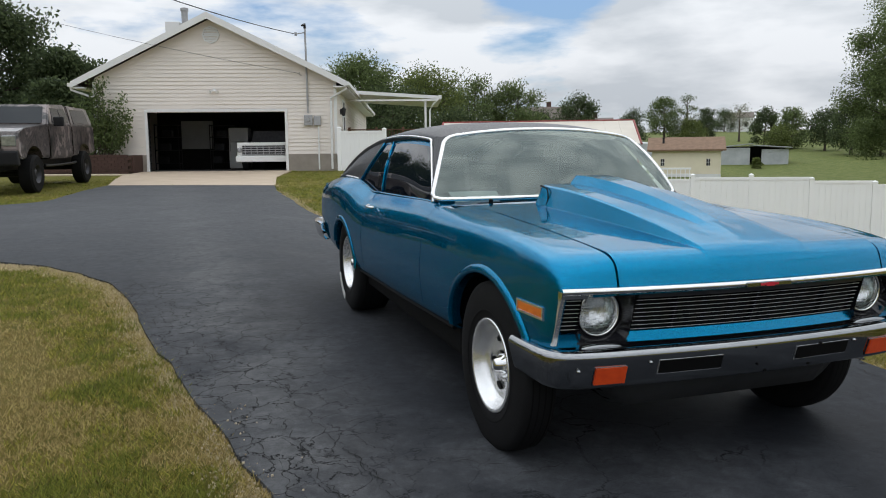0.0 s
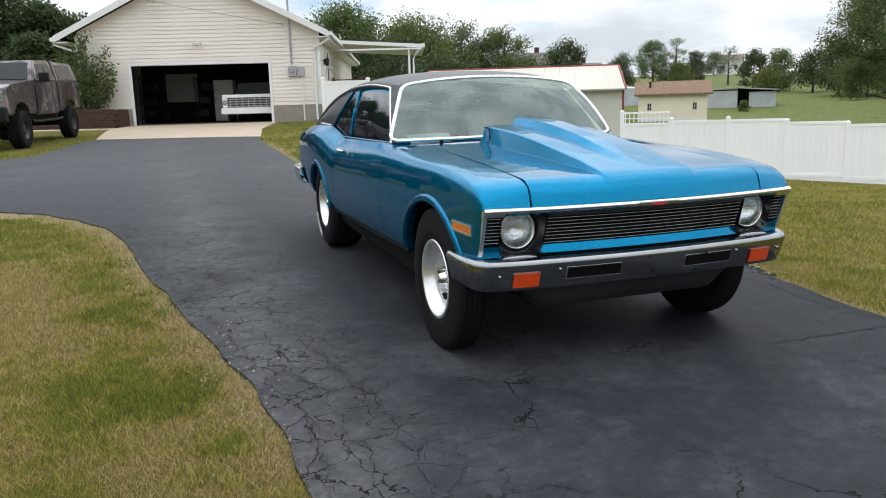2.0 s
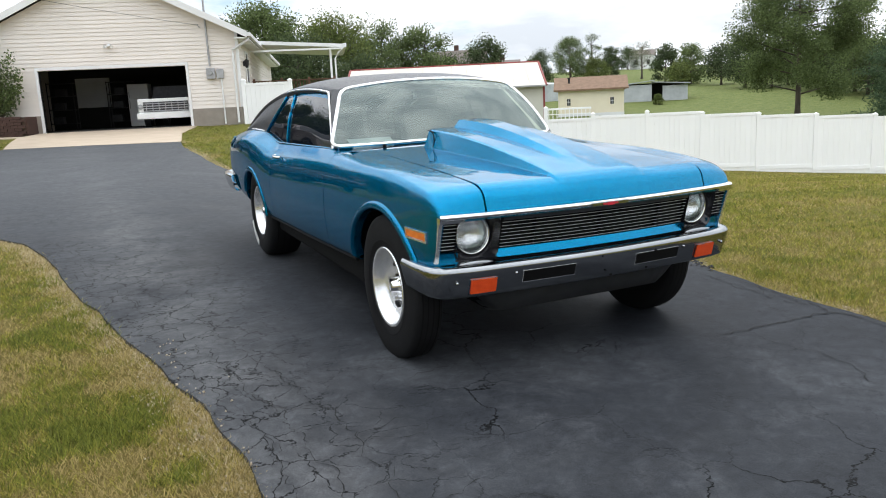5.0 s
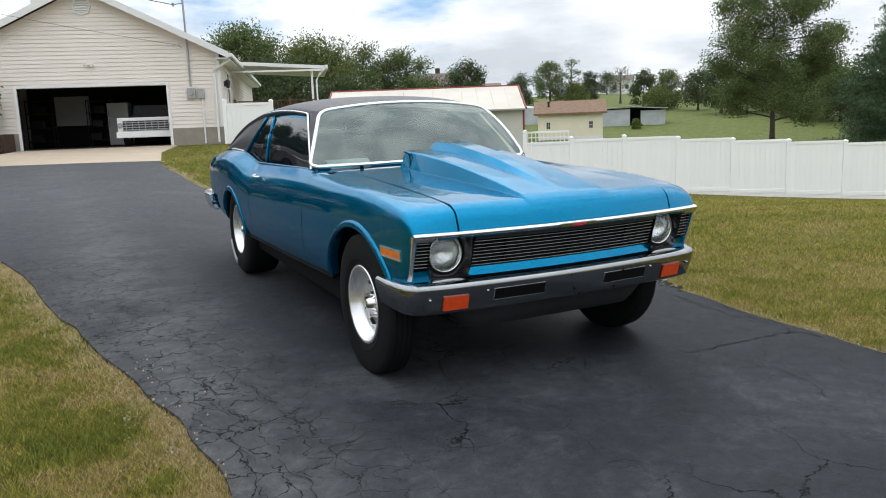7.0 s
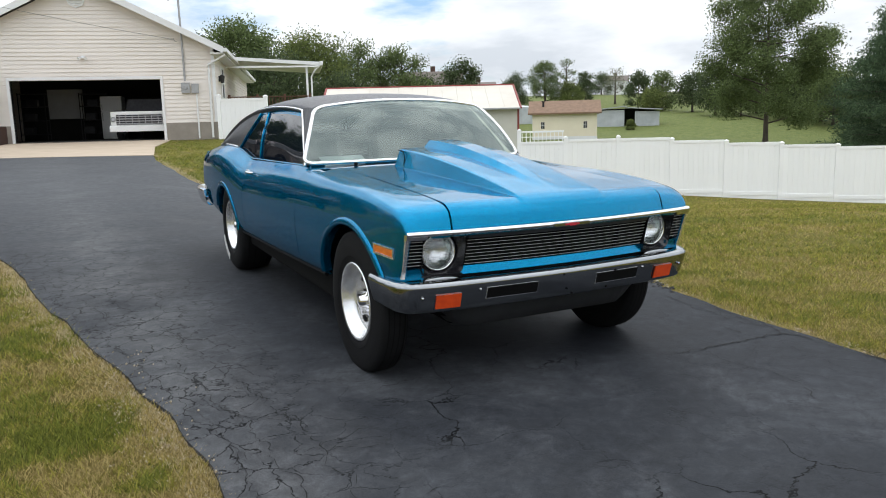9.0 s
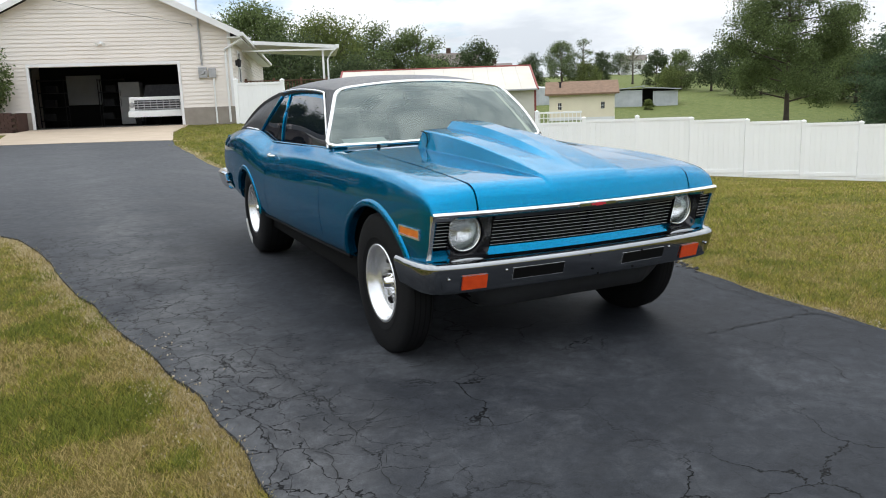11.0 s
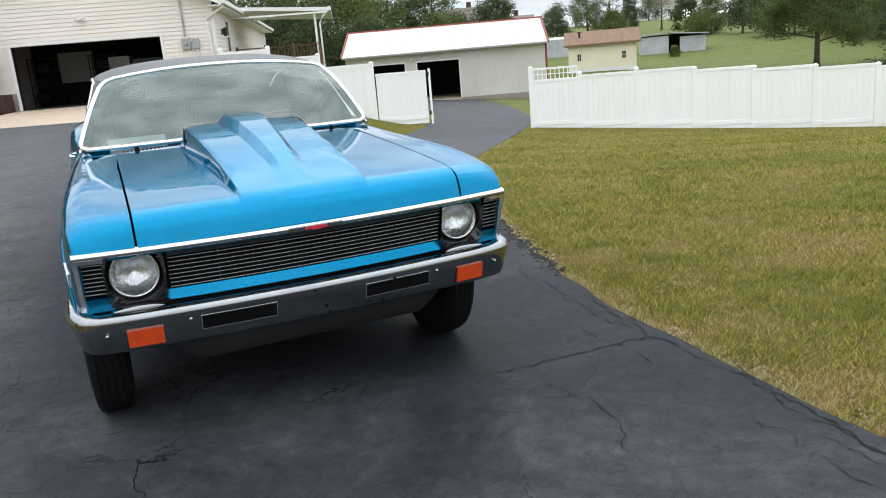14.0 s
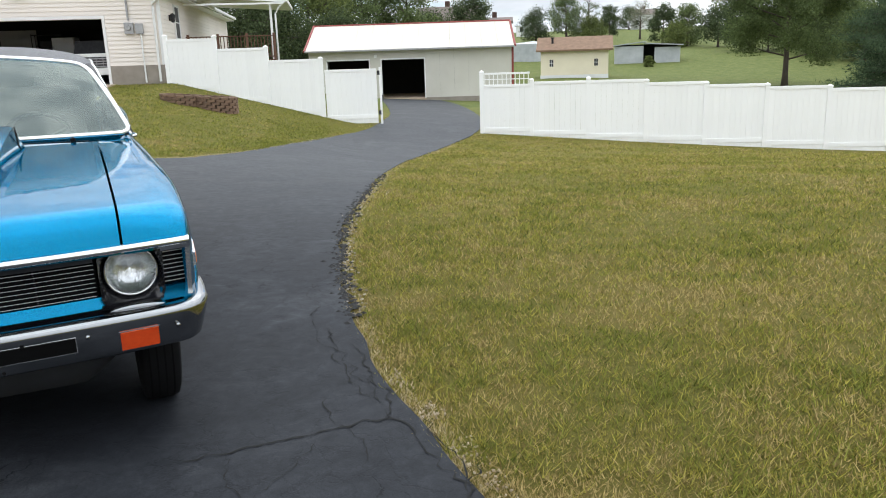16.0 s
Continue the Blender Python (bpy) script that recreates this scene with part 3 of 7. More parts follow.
    part("base", lathe(bmesh.new(), [(0.0, 0.0), (-0.03, 0.0), (-0.03, 0.06), (0.03, 0.06)], 14, "Y"), WHITE, fl)
    for s in (-1, 1):
        part("lamp_head", tube(bmesh.new(), [(0, -0.02, -0.02), (s * 0.07, -0.08, -0.02), (s * 0.12, -0.16, -0.06)], [0.02, 0.035, 0.06], 10), WHITE, fl)
    # electric service: mast, meter, box, conduits
    es = thing("service_mast", "grey electric service mast with weather head", "mast", pose(0, 0, 0))
    part("conduit", tube(bmesh.new(), [(-2.8, HY - 0.06, 2.95), (-2.82, HY - 0.06, 5.0), (-2.83, HY - 0.06, 5.95)], 0.035, 8), GALV, es)
    part("weather_head", tube(bmesh.new(), [(-2.83, HY - 0.06, 5.93), (-2.84, HY - 0.1, 6.05), (-2.92, HY - 0.2, 6.0)], [0.05, 0.06, 0.035], 8), DARKMETAL, es)
    part("bracket", tube(bmesh.new(), [(-2.83, HY - 0.08, 5.78), (-3.15, HY - 0.12, 5.72)], 0.02, 6), GALV, es)
    part("insulator", tube(bmesh.new(), [(-3.15, HY - 0.12, 5.78), (-3.15, HY - 0.12, 5.66)], 0.04, 8), GALV, es)
    mb = thing("meter_box", "grey electric meter box on the siding", "electric meter", pose(-2.78, HY - 0.03, 2.68))
    part("body", bx(-0.16, 0.13, -0.1, 0.0, -0.17, 0.2, 0.012), GALV, mb)
    part("glass_dial", lathe(bmesh.new(), [(-0.17, 0.0), (-0.17, 0.07), (-0.1, 0.085)], 16, "Y", (-0.02, 0, 0.03)), GALV, mb)
    db = thing("disconnect_box", "small grey disconnect box beside the meter", "electric box", pose(-2.47, HY - 0.03, 2.68))
    part("body", bx(-0.12, 0.12, -0.09, 0.0, -0.17, 0.16, 0.012), GALV, db)
    part("conduit", tube(bmesh.new(), [(0.03, -0.04, -0.17), (0.03, -0.04, -1.75)], 0.028, 8), WHITE, db, "pale conduit")
    # overhead wires
    for a0, b0, sag, r, label in ((Vector((-3.15, HY - 0.12, 5.72)), Vector((-11.0, -8.0, 7.0)), 1.1, 0.014, "thin black overhead power cable to the mast"), (Vector((-3.08, HY - 0.04, 4.36)), Vector((-26.0, 24.0, 10.4)), 0.6, 0.006, "thin grey telephone wire to the gable wall")):
        pts = [a0.lerp(b0, t) - Vector((0, 0, 4 * sag * t * (1 - t))) for t in np.linspace(0, 1, 24)]
        tagged(part("overhead_cable", tube(bmesh.new(), pts, r, 5), DARKMETAL), label, "cable")
    part("wall_hook", tube(bmesh.new(), [(-3.08, HY - 0.02, 4.40), (-3.08, HY - 0.05, 4.36), (-3.03, HY - 0.05, 4.28), (-3.0, HY - 0.02, 4.30)], 0.012, 6), GALV, es)
    # flue and box above the ridge
    fp = thing("roof_flue", "grey metal flue pipe on the roof", "flue", pose(-8.32, 33.0, 5.25))
    part("pipe", tube(bmesh.new(), [(0, 0, 0), (0, 0, 2.15)], 0.13, 12), GALV, fp)
    part("cap", lathe(bmesh.new(), [(2.12, 0.0), (2.12, 0.16), (2.24, 0.16), (2.28, 0.0)], 12, "Z"), GALV, fp)
    part("chase", bx(-0.72, -0.16, -0.3, 0.3, -0.4, 1.66, 0.02), WHITE, fp)


build_house()


def build_garage_inside():
    # floor, rear wall and ceiling carry the garage's shade in their colour
    tagged(part("floor_garage", bx(HX0 + 0.21, HX1 - 0.21, HY + 0.02, HY + 6.0, 0.5, 0.92), plain("garage_concrete", (0.11, 0.105, 0.10), (0.06, 0.055, 0.05), 1.2, 0.8)), "grey concrete garage floor, darkened for shade", "floor", kind="structure")
    tagged(part("wall_garage_rear", bx(HX0 + 0.21, HX1 - 0.21, HY + 6.0, HY + 6.15, 0.5, 3.9), DARK), "rear wall of the garage, near-black for shade", "wall", kind="structure")
    tagged(part("ceiling_garage", bx(HX0 + 0.21, HX1 - 0.21, HY + 0.23, HY + 6.0, 3.5, 3.62), DARK), "garage ceiling, near-black for shade", "ceiling", kind="structure")
    tagged(part("wall_board", bx(-9.1, -7.75, HY + 5.9, HY + 5.995, 1.8, 3.0), plain("pale_board", (0.55, 0.56, 0.56), (0.45, 0.46, 0.46), 2, 0.7)), "pale sheet of board on the rear garage wall", "board")
    fr = thing("refrigerator", "white two-door refrigerator at the back of the garage", "refrigerator", pose(-6.35, HY + 4.6, 0.92))
    part("body", bx(-0.4, 0.4, 0, 0.7, 0.03, 1.72, 0.02), WHITE, fr)
    part("door", bx(-0.4, 0.4, -0.07, -0.005, 0.06, 1.12, 0.015), WHITE, fr)
    part("freezer_door", bx(-0.4, 0.4, -0.07, -0.005, 1.14, 1.72, 0.015), WHITE, fr)
    part("handle", bx(-0.36, -0.33, -0.11, -0.07, 0.75, 1.08, 0.008), GALV, fr)
    part("handle", bx(-0.36, -0.33, -0.11, -0.07, 1.18, 1.4, 0.008), GALV, fr)
    for x, y in ((-7.25, 5.3), (-9.35, 4.6)):
        sh = thing("shelf_rack", "dark metal shelf rack with odds and ends", "shelf", pose(x, HY + y, 0.92), group="garage racks")
        for sx in (-0.5, 0.48):
            for sy in (0.0, 0.4):
                part("post", bx(sx, sx + 0.03, sy, sy + 0.03, 0, 1.9), DARKMETAL, sh)
        for z in (0.25, 0.8, 1.35, 1.85):
            part("shelf", bx(-0.5, 0.51, 0, 0.43, z, z + 0.03), DARKMETAL, sh)
        for k, z in enumerate((0.28, 0.83, 1.38)):
            part("storage_box", bx(-0.4 + 0.1 * k, 0.0 + 0.1 * k, 0.05, 0.35, z, z + 0.26, 0.01), DARKMETAL, sh)


build_garage_inside()


def white_pickup():
    """An old white pickup, its nose towards the door."""
    t = thing("old_pickup", "old white pickup truck with a wide chrome-barred grille", "pickup truck", pose(-4.55, HY + 0.45, 0.92))
    W = plain("old_white_paint", (0.88, 0.88, 0.87), (0.80, 0.80, 0.79), 1.5, 0.3, coat=0.4)
    bm = bmesh.new()
    box(bm, -0.98, 0.98, 0.1, 1.9, 0.40, 1.02, 0.05)
    part("front_clip", bm, W, t)
    bm = bmesh.new()
    prism(bm, [(-0.85, 0.95), (0.85, 0.95), (0.7, 1.5), (-0.7, 1.5)], 1.9, 3.2)
    # cab drawn dark, the garage's shade put into its colour
    part("cab", bm, DARKMETAL, t)
    part("bed", bx(-0.97, 0.97, 3.25, 5.4, 0.5, 1.15, 0.03), W, t)
    part("bumper", bx(-1.0, 1.0, -0.08, 0.07, 0.30, 0.52, 0.03), W, t, "white painted bumper")
    part("grille_opening", bx(-0.78, 0.78, 0.07, 0.098, 0.55, 0.90), DARKMETAL, t)
    for k in range(4):
        part("grille_bar", bx(-0.78, 0.78, 0.045, 0.068, 0.57 + 0.085 * k, 0.60 + 0.085 * k, 0.006), GALV, t)
    for k in range(7):
        part("grille_divider", bx(-0.68 + 0.22 * k, -0.66 + 0.22 * k, 0.05, 0.066, 0.56, 0.89), GALV, t)
    for x in (-0.88, 0.88):
        part("headlight", lathe(bmesh.new(), [(0.03, 0.0), (0.035, 0.06), (0.06, 0.09), (0.1, 0.095)], 16, "Y", (x, 0, 0.74)), GALV, t)
        part("tyre", lathe(bmesh.new(), [(-0.1, 0.2), (-0.1, 0.34), (0.1, 0.34), (0.1, 0.2)], 20, "X", (x * 0.95, 1.0, 0.35)), DARKMETAL, t)
        part("tyre", lathe(bmesh.new(), [(-0.1, 0.2), (-0.1, 0.34), (0.1, 0.34), (0.1, 0.2)], 20, "X", (x * 0.95, 4.3, 0.35)), DARKMETAL, t)


white_pickup()


def build_porch():
    """Deck with rail and a flat white awning on the house's east side."""
    aw = thing("awning", "flat white metal patio awning on a slim post", "awning", pose(0, 0, 0))
    bm = bmesh.new()
    prism(bm, [(HX1 + 0.03, 4.05), (2.05, 3.8), (2.05, 3.94), (HX1 + 0.03, 4.19)], 33.3, 38.5)
    part("roof_panel", bm, WHITE, aw)
    part("gutter", bx(2.06, 2.2, 33.25, 38.5, 3.8, 3.96, 0.01), WHITE, aw)
    part("fascia", bx(HX1 + 0.03, 2.05, 33.26, 33.295, 3.72, 3.79), WHITE, aw)
    for x, y in ((1.47, 33.4),):
        part("post", bx(x, x + 0.09, y, y + 0.09, -0.4, 3.82), WHITE, aw)
    part("downspout", tube(bmesh.new(), [(2.1, 33.3, 3.82), (1.85, 33.35, 3.6), (1.70, 33.4, 3.35), (1.70, 33.4, -0.4)], 0.04, 6), WHITE, aw)
    dk = thing("deck", "brown stained timber deck on posts", "deck", pose(0, 0, 0))
    for k in range(20):
        y = 33.0 + k * 0.14
        part("deck_board", bx(HX1 + 0.03, 1.6, y, y + 0.13, 1.58, 1.615), DECKWOOD, dk)
    for x in (-1.0, 0.3, 1.5):
        part("deck_post", bx(x, x + 0.09, 33.05, 33.14, -0.3, 1.575), DECKWOOD, dk)
    part("rim_joist", bx(HX1 + 0.03, 1.6, 32.96, 32.995, 1.38, 1.6), DECKWOOD, dk)
    rl = thing("deck_railing", "brown timber deck railing with slim balusters", "railing", pose(0, 0, 0))
    part("top_rail", bx(HX1 + 0.05, 1.66, 32.95, 33.08, 2.5, 2.54, 0.005), DECKWOOD, rl)
    part("bottom_rail", bx(HX1 + 0.05, 1.6, 32.99, 33.04, 1.7, 1.75), DECKWOOD, rl)
    for x in (-1.75, -0.62, 0.5, 1.55):
        part("rail_post", bx(x, x + 0.1, 32.97, 33.07, 1.62, 2.62, 0.006), DECKWOOD, rl)
    b = None
    for k in range(26):
        x = HX1 + 0.17 + k * 0.13
        if b is None:
            b = part("baluster", bx(0, 0.035, 33.0, 33.035, 1.752, 2.498), DECKWOOD, rl, m=pose(x, 0, 0))
        else:
            part("baluster", b.data, None, rl, m=pose(x, 0, 0))
    # window and lamp on the side wall
    w = thing("window_1", "white framed window in the side wall", "window", pose(HX1 + 0.02, 31.6, 3.0), kind="structure")
    part("pane", bx(0.0, 0.015, -0.4, 0.4, -0.55, 0.55), DARKMETAL, w)
    for y0, y1, z0, z1 in ((-0.48, -0.4, -0.63, 0.63), (0.4, 0.48, -0.63, 0.63), (-0.4, 0.4, 0.55, 0.63), (-0.4, 0.4, -0.63, -0.55), (-0.4, 0.4, -0.02, 0.02)):
        part("window_frame", bx(0.0, 0.04, y0, y1, z0, z1, 0.004), WHITE, w)
    ln = thing("wall_lantern", "small black wall lantern by the porch", "lamp", pose(HX1 + 0.02, 30.2, 3.1))
    part("bracket", bx(0, 0.06, -0.05, 0.05, -0.1, 0.1, 0.005), DARKMETAL, ln)
    part("lantern", lathe(bmesh.new(), [(-0.16, 0.03), (-0.14, 0.06), (0.06, 0.09), (0.1, 0.1), (0.16, 0.02)], 8, "Z", (0.13, 0, 0)), DARKMETAL, ln)


build_porch()


# ---------- barn ----------
BARN = pose(14.2, 45.35, 0, 0, 0, -9) @ pose(-11.75, 0, 0)


def build_barn():
    b = thing("barn", "long cream metal outbuilding with white tin roof and red trim", "outbuilding", BARN)
    W, E, R = 11.75, 2.1, 3.55
    z0 = -1.5
    openings = [(1.0, 3.55), (4.15, 6.75)]
    segs = [(0, 1.0), (3.55, 4.15), (6.75, W)]
    for a0, b0 in segs:
        n = max(1, round((b0 - a0) / 0.9))
        for j in range(n):
            x0, x1 = a0 + (b0 - a0) * j / n, a0 + (b0 - a0) * (j + 1) / n
            part("wall_panel", bx(x0 + 0.002, x1 - 0.002, 0, 0.12, z0, E, 0.003), BARNWALL, b)
    for a0, b0 in openings:
        part("wall_panel", bx(a0, b0, 0, 0.12, 1.56, E), BARNWALL, b)
        for x0, x1, zz0, zz1 in ((a0, a0 + 0.07, -0.75, 1.55), (b0 - 0.07, b0, -0.75, 1.55), (a0, b0, 1.48, 1.56)):
            part("door_trim", bx(x0, x1, -0.03, 0.02, zz0, zz1), WHITE, b)
    part("floor_slab", bx(0.1, W - 0.1, 0.12, 6.9, -1.2, -0.72), CONCRETE, b)
    part("rear_wall", bx(0, W, 6.9, 7.0, z0, E), DARK, b)
    part("base_course", bx(6.75, W + 0.02, -0.04, -0.005, z0, -0.72), BLOCK, b, "grey block base course")
    for x in (0.0, W - 0.12):
        bm = bmesh.new()
        box(bm, x, x + 0.12, 0.13, 6.89, z0, E)
        vs = [bm.verts.new(v) for v in ((x, 0.13, E), (x, 6.89, E), (x, 3.5, R), (x + 0.12, 0.13, E), (x + 0.12, 6.89, E), (x + 0.12, 3.5, R))]
        bm.faces.new(vs[:3])
        bm.faces.new(vs[3:])
        part("end_wall", bm, BARNWALL, b)
    for s in (0, 1):
        n = 13
        for j in range(n):
            x0, x1 = -0.15 + (W + 0.3) * j / n, -0.15 + (W + 0.3) * (j + 1) / n
            ye, yr = (-0.35, 3.5) if s == 0 else (7.35, 3.5)
            bm = bmesh.new()
            q = [bm.verts.new(v) for v in ((x0 + 0.004, ye, E - 0.02), (x1 - 0.004, ye, E - 0.02), (x1 - 0.004, yr, R + 0.06), (x0 + 0.004, yr, R + 0.06))]
            bm.faces.new(q)
            r = bmesh.ops.extrude_face_region(bm, geom=bm.faces[:])["geom"]
            for v in r:
                if isinstance(v, bmesh.types.BMVert):
                    v.co.z -= 0.03
            part("roof_sheet", bm, TINROOF, b)
    part("ridge_cap", tube(bmesh.new(), [(-0.2, 3.5, R + 0.06), (W + 0.2, 3.5, R + 0.06)], 0.07, 6), REDTRIM, b, "red ridge cap")
    for x in (-0.18, W + 0.18):
        for ye in (-0.38, 7.38):
            part("rake_trim", tube(bmesh.new(), [(x, ye, E - 0.04), (x, 3.5, R + 0.05)], 0.07, 6), REDTRIM, b, "red rake trim")
    part("corner_trim", bx(W + 0.005, W + 0.12, -0.02, 0.1, z0, E), REDTRIM, b, "red corner trim")
    part("gutter", bx(-0.15, W + 0.15, -0.46, -0.37, E - 0.12, E - 0.02, 0.01), GALV, b, "grey gutter")
    part("lamp", bx(3.8, 3.95, -0.12, -0.005, 1.6, 1.78, 0.02), WHITE, b)


build_barn()


# ---------- white vinyl fence ----------
def fence_post(p, m, height, group):
    part("post", bx(-0.065, 0.065, -0.065, 0.065, -0.35, height - 0.03, 0.006), VINYL, p, m=m)
    bm = bmesh.new()
    box(bm, -0.075, 0.075, -0.075, 0.075, height - 0.03, height + 0.005, 0.006)
    top = bm.verts.new((0, 0, height + 0.05))
    q = [bm.verts.new(v) for v in ((-0.07, -0.07, height + 0.006), (0.07, -0.07, height + 0.006), (0.07, 0.07, height + 0.006), (-0.07, 0.07, height + 0.006))]
    for k in range(4):
        bm.faces.new((q[k - 1], q[k], top))
    part("post_cap", bm, VINYL, p, m=m)


BOARD_MESH = {}


def fence_panel(p, a0, b0, z0, z1, drop=0.0, lattice=0.0):
    """One bay between two post positions: rails and upright boards; a lattice top where asked."""
    d = Vector((b0[0] - a0[0], b0[1] - a0[1], 0))
    L = d.length
    m = Matrix.Translation((a0[0], a0[1], 0)) @ Matrix.Rotation(math.atan2(d.y, d.x), 4, "Z")
    top = z1 - lattice
    for zz, h in ((top - 0.09, 0.09), (z0 + 0.17, 0.13)):
        part("rail", bx(0.06, L - 0.06, -0.03, 0.03, zz, zz + h, 0.005), VINYL, p, m=m)
    n = round((L - 0.13) / 0.165)
    w = (L - 0.13) / n
    zb, zt = z0 + 0.02, top - 0.085
    for k in range(n):
        key = (round(w, 3), round(zt - zb, 2))
        if key not in BOARD_MESH:
            me = bpy.data.meshes.new("board")
            bm = bmesh.new()
            box(bm, 0.0012, w - 0.0012, -0.014, 0.014, 0.0, zt - zb)
            es = [ed for ed in bm.edges if abs(ed.verts[0].co.z - ed.verts[1].co.z) > 0.1]
            bmesh.ops.bevel(bm, geom=es, offset=0.004, segments=1, affect="EDGES")
            bmesh.ops.recalc_face_normals(bm, faces=bm.faces)
            bm.to_mesh(me)
            bm.free()
            me.materials.append(VINYL)
            BOARD_MESH[key] = me
        part("board", BOARD_MESH[key], None, p, m=m @ pose(0.065 + k * w, 0, zb))
    if lattice:
        part("rail", bx(0.06, L - 0.06, -0.03, 0.03, z1 - 0.06, z1, 0.005), VINYL, p, m=m)
        nn = 11
        for k in range(nn):
            x = 0.1 + (L - 0.2) * k / (nn - 1)
            part("lattice_bar", bx(x - 0.012, x + 0.012, -0.01, 0.01, top, z1 - 0.06), VINYL, p, m=m)
        part("lattice_bar", bx(0.06, L - 0.06, -0.012, 0.012, top + lattice * 0.4, top + lattice * 0.4 + 0.025), VINYL, p, m=m)


def build_fences():
    f = thing("fence_east", "white vinyl privacy fence stepping down the lawn", "fence", kind="structure")
    d = Vector((0.953, -0.303))
    pts = [Vector((8.35, 24.92)) + d * (1.55 + 1.735 * (k - 1) if k else 0.0) for k in range(20)]
    heights = [1.9, 1.74] + [1.86] * 30
    tops = []
    for k, p in enumerate(pts):
        gz = ground_z(p.x, p.y)
        tops.append(gz + heights[k])
        fence_post(f, pose(p.x, p.y, gz, 0, 0, -17.6), heights[k], "")
    for k, (a0, b0) in enumerate(zip(pts, pts[1:])):
        g = min(ground_z(*a0), ground_z(*b0))
        top = (tops[0] - 0.03) if k == 0 else tops[k] - 0.07
        fence_panel(f, a0, b0, g - 0.02, top, lattice=0.36 if k == 0 else 0.0)
    g = thing("fence_west", "white vinyl privacy fence stepping from the house to the gate", "fence", kind="structure")
    line = [Vector((-1.7, 28.45)), Vector((-0.06, 28.1)), Vector((1.62, 27.76)), Vector((3.4, 27.4))]
    for k, p in enumerate(line):
        zt = (2.42, 2.36, 1.97, 1.55)[k]
        gz = ground_z(p.x, p.y)
        fence_post(g, pose(p.x, p.y, gz, 0, 0, -11.5), zt - gz, "")
    for k in range(3):
        zt = (2.3, 1.95, 1.53)[k] 
        fence_panel(g, line[k], line[k + 1], min(ground_z(*line[k]), ground_z(*line[k + 1])) - 0.03, zt)
    gate = thing("fence_gate", "white vinyl board gate panel with black hinges beside the drive", "gate")
    a0, b0 = Vector((3.45, 27.39)), Vector((5.27, 27.03))
    fence_panel(gate, a0, b0, ground_z(*b0) + 0.03, 1.16)
    p = b0
    for zz in (0.95, -0.35):
        part("hinge", bx(-0.03, 0.05, -0.06, -0.035, zz, zz + 0.14, 0.004), DARKMETAL, gate, m=pose(p.x, p.y, 0, 0, 0, -11), label="black hinge")
    gp = thing("gate_post", "slim white gate post with black latch", "post", pose(5.29, 27.03, 0))
    part("post", bx(0.0, 0.07, -0.05, 0.05, -1.0, 1.2, 0.006), VINYL, gp)
    part("latch", bx(0.07, 0.11, -0.03, 0.03, 0.1, 0.3, 0.006), DARKMETAL, gp, "black latch")


build_fences()


# ---------- trees ----------
def leaf_mesh(name, centres, per, spread, size, flat=0.7, seed=1, slim=0.55):
    """Many small leaf clumps: kinked pairs of triangles scattered round the centres."""
    rng = np.random.RandomState(seed)
    c = np.repeat(np.array(centres), per, axis=0)
    n = len(c)
    off = np.clip(rng.normal(size=(n, 3)), -1.7, 1.7) * spread * np.array((1, 1, flat))
    p = c + off
    a0 = rng.normal(size=(n, 3))
    a0 /= np.linalg.norm(a0, axis=1)[:, None]
    b0 = np.cross(a0, rng.normal(size=(n, 3)))
    b0 /= np.linalg.norm(b0, axis=1)[:, None]
    s = (size * rng.uniform(0.5, 1.3, n))[:, None]
    v = np.stack([p - a0 * s, p + b0 * s * slim, p + a0 * s, p - b0 * s * slim + np.cross(a0, b0) * s * 0.25], axis=1).reshape(-1, 3)
    f = np.arange(4 * n).reshape(-1, 4)
    return raw_mesh(name, v.tolist(), f.tolist())


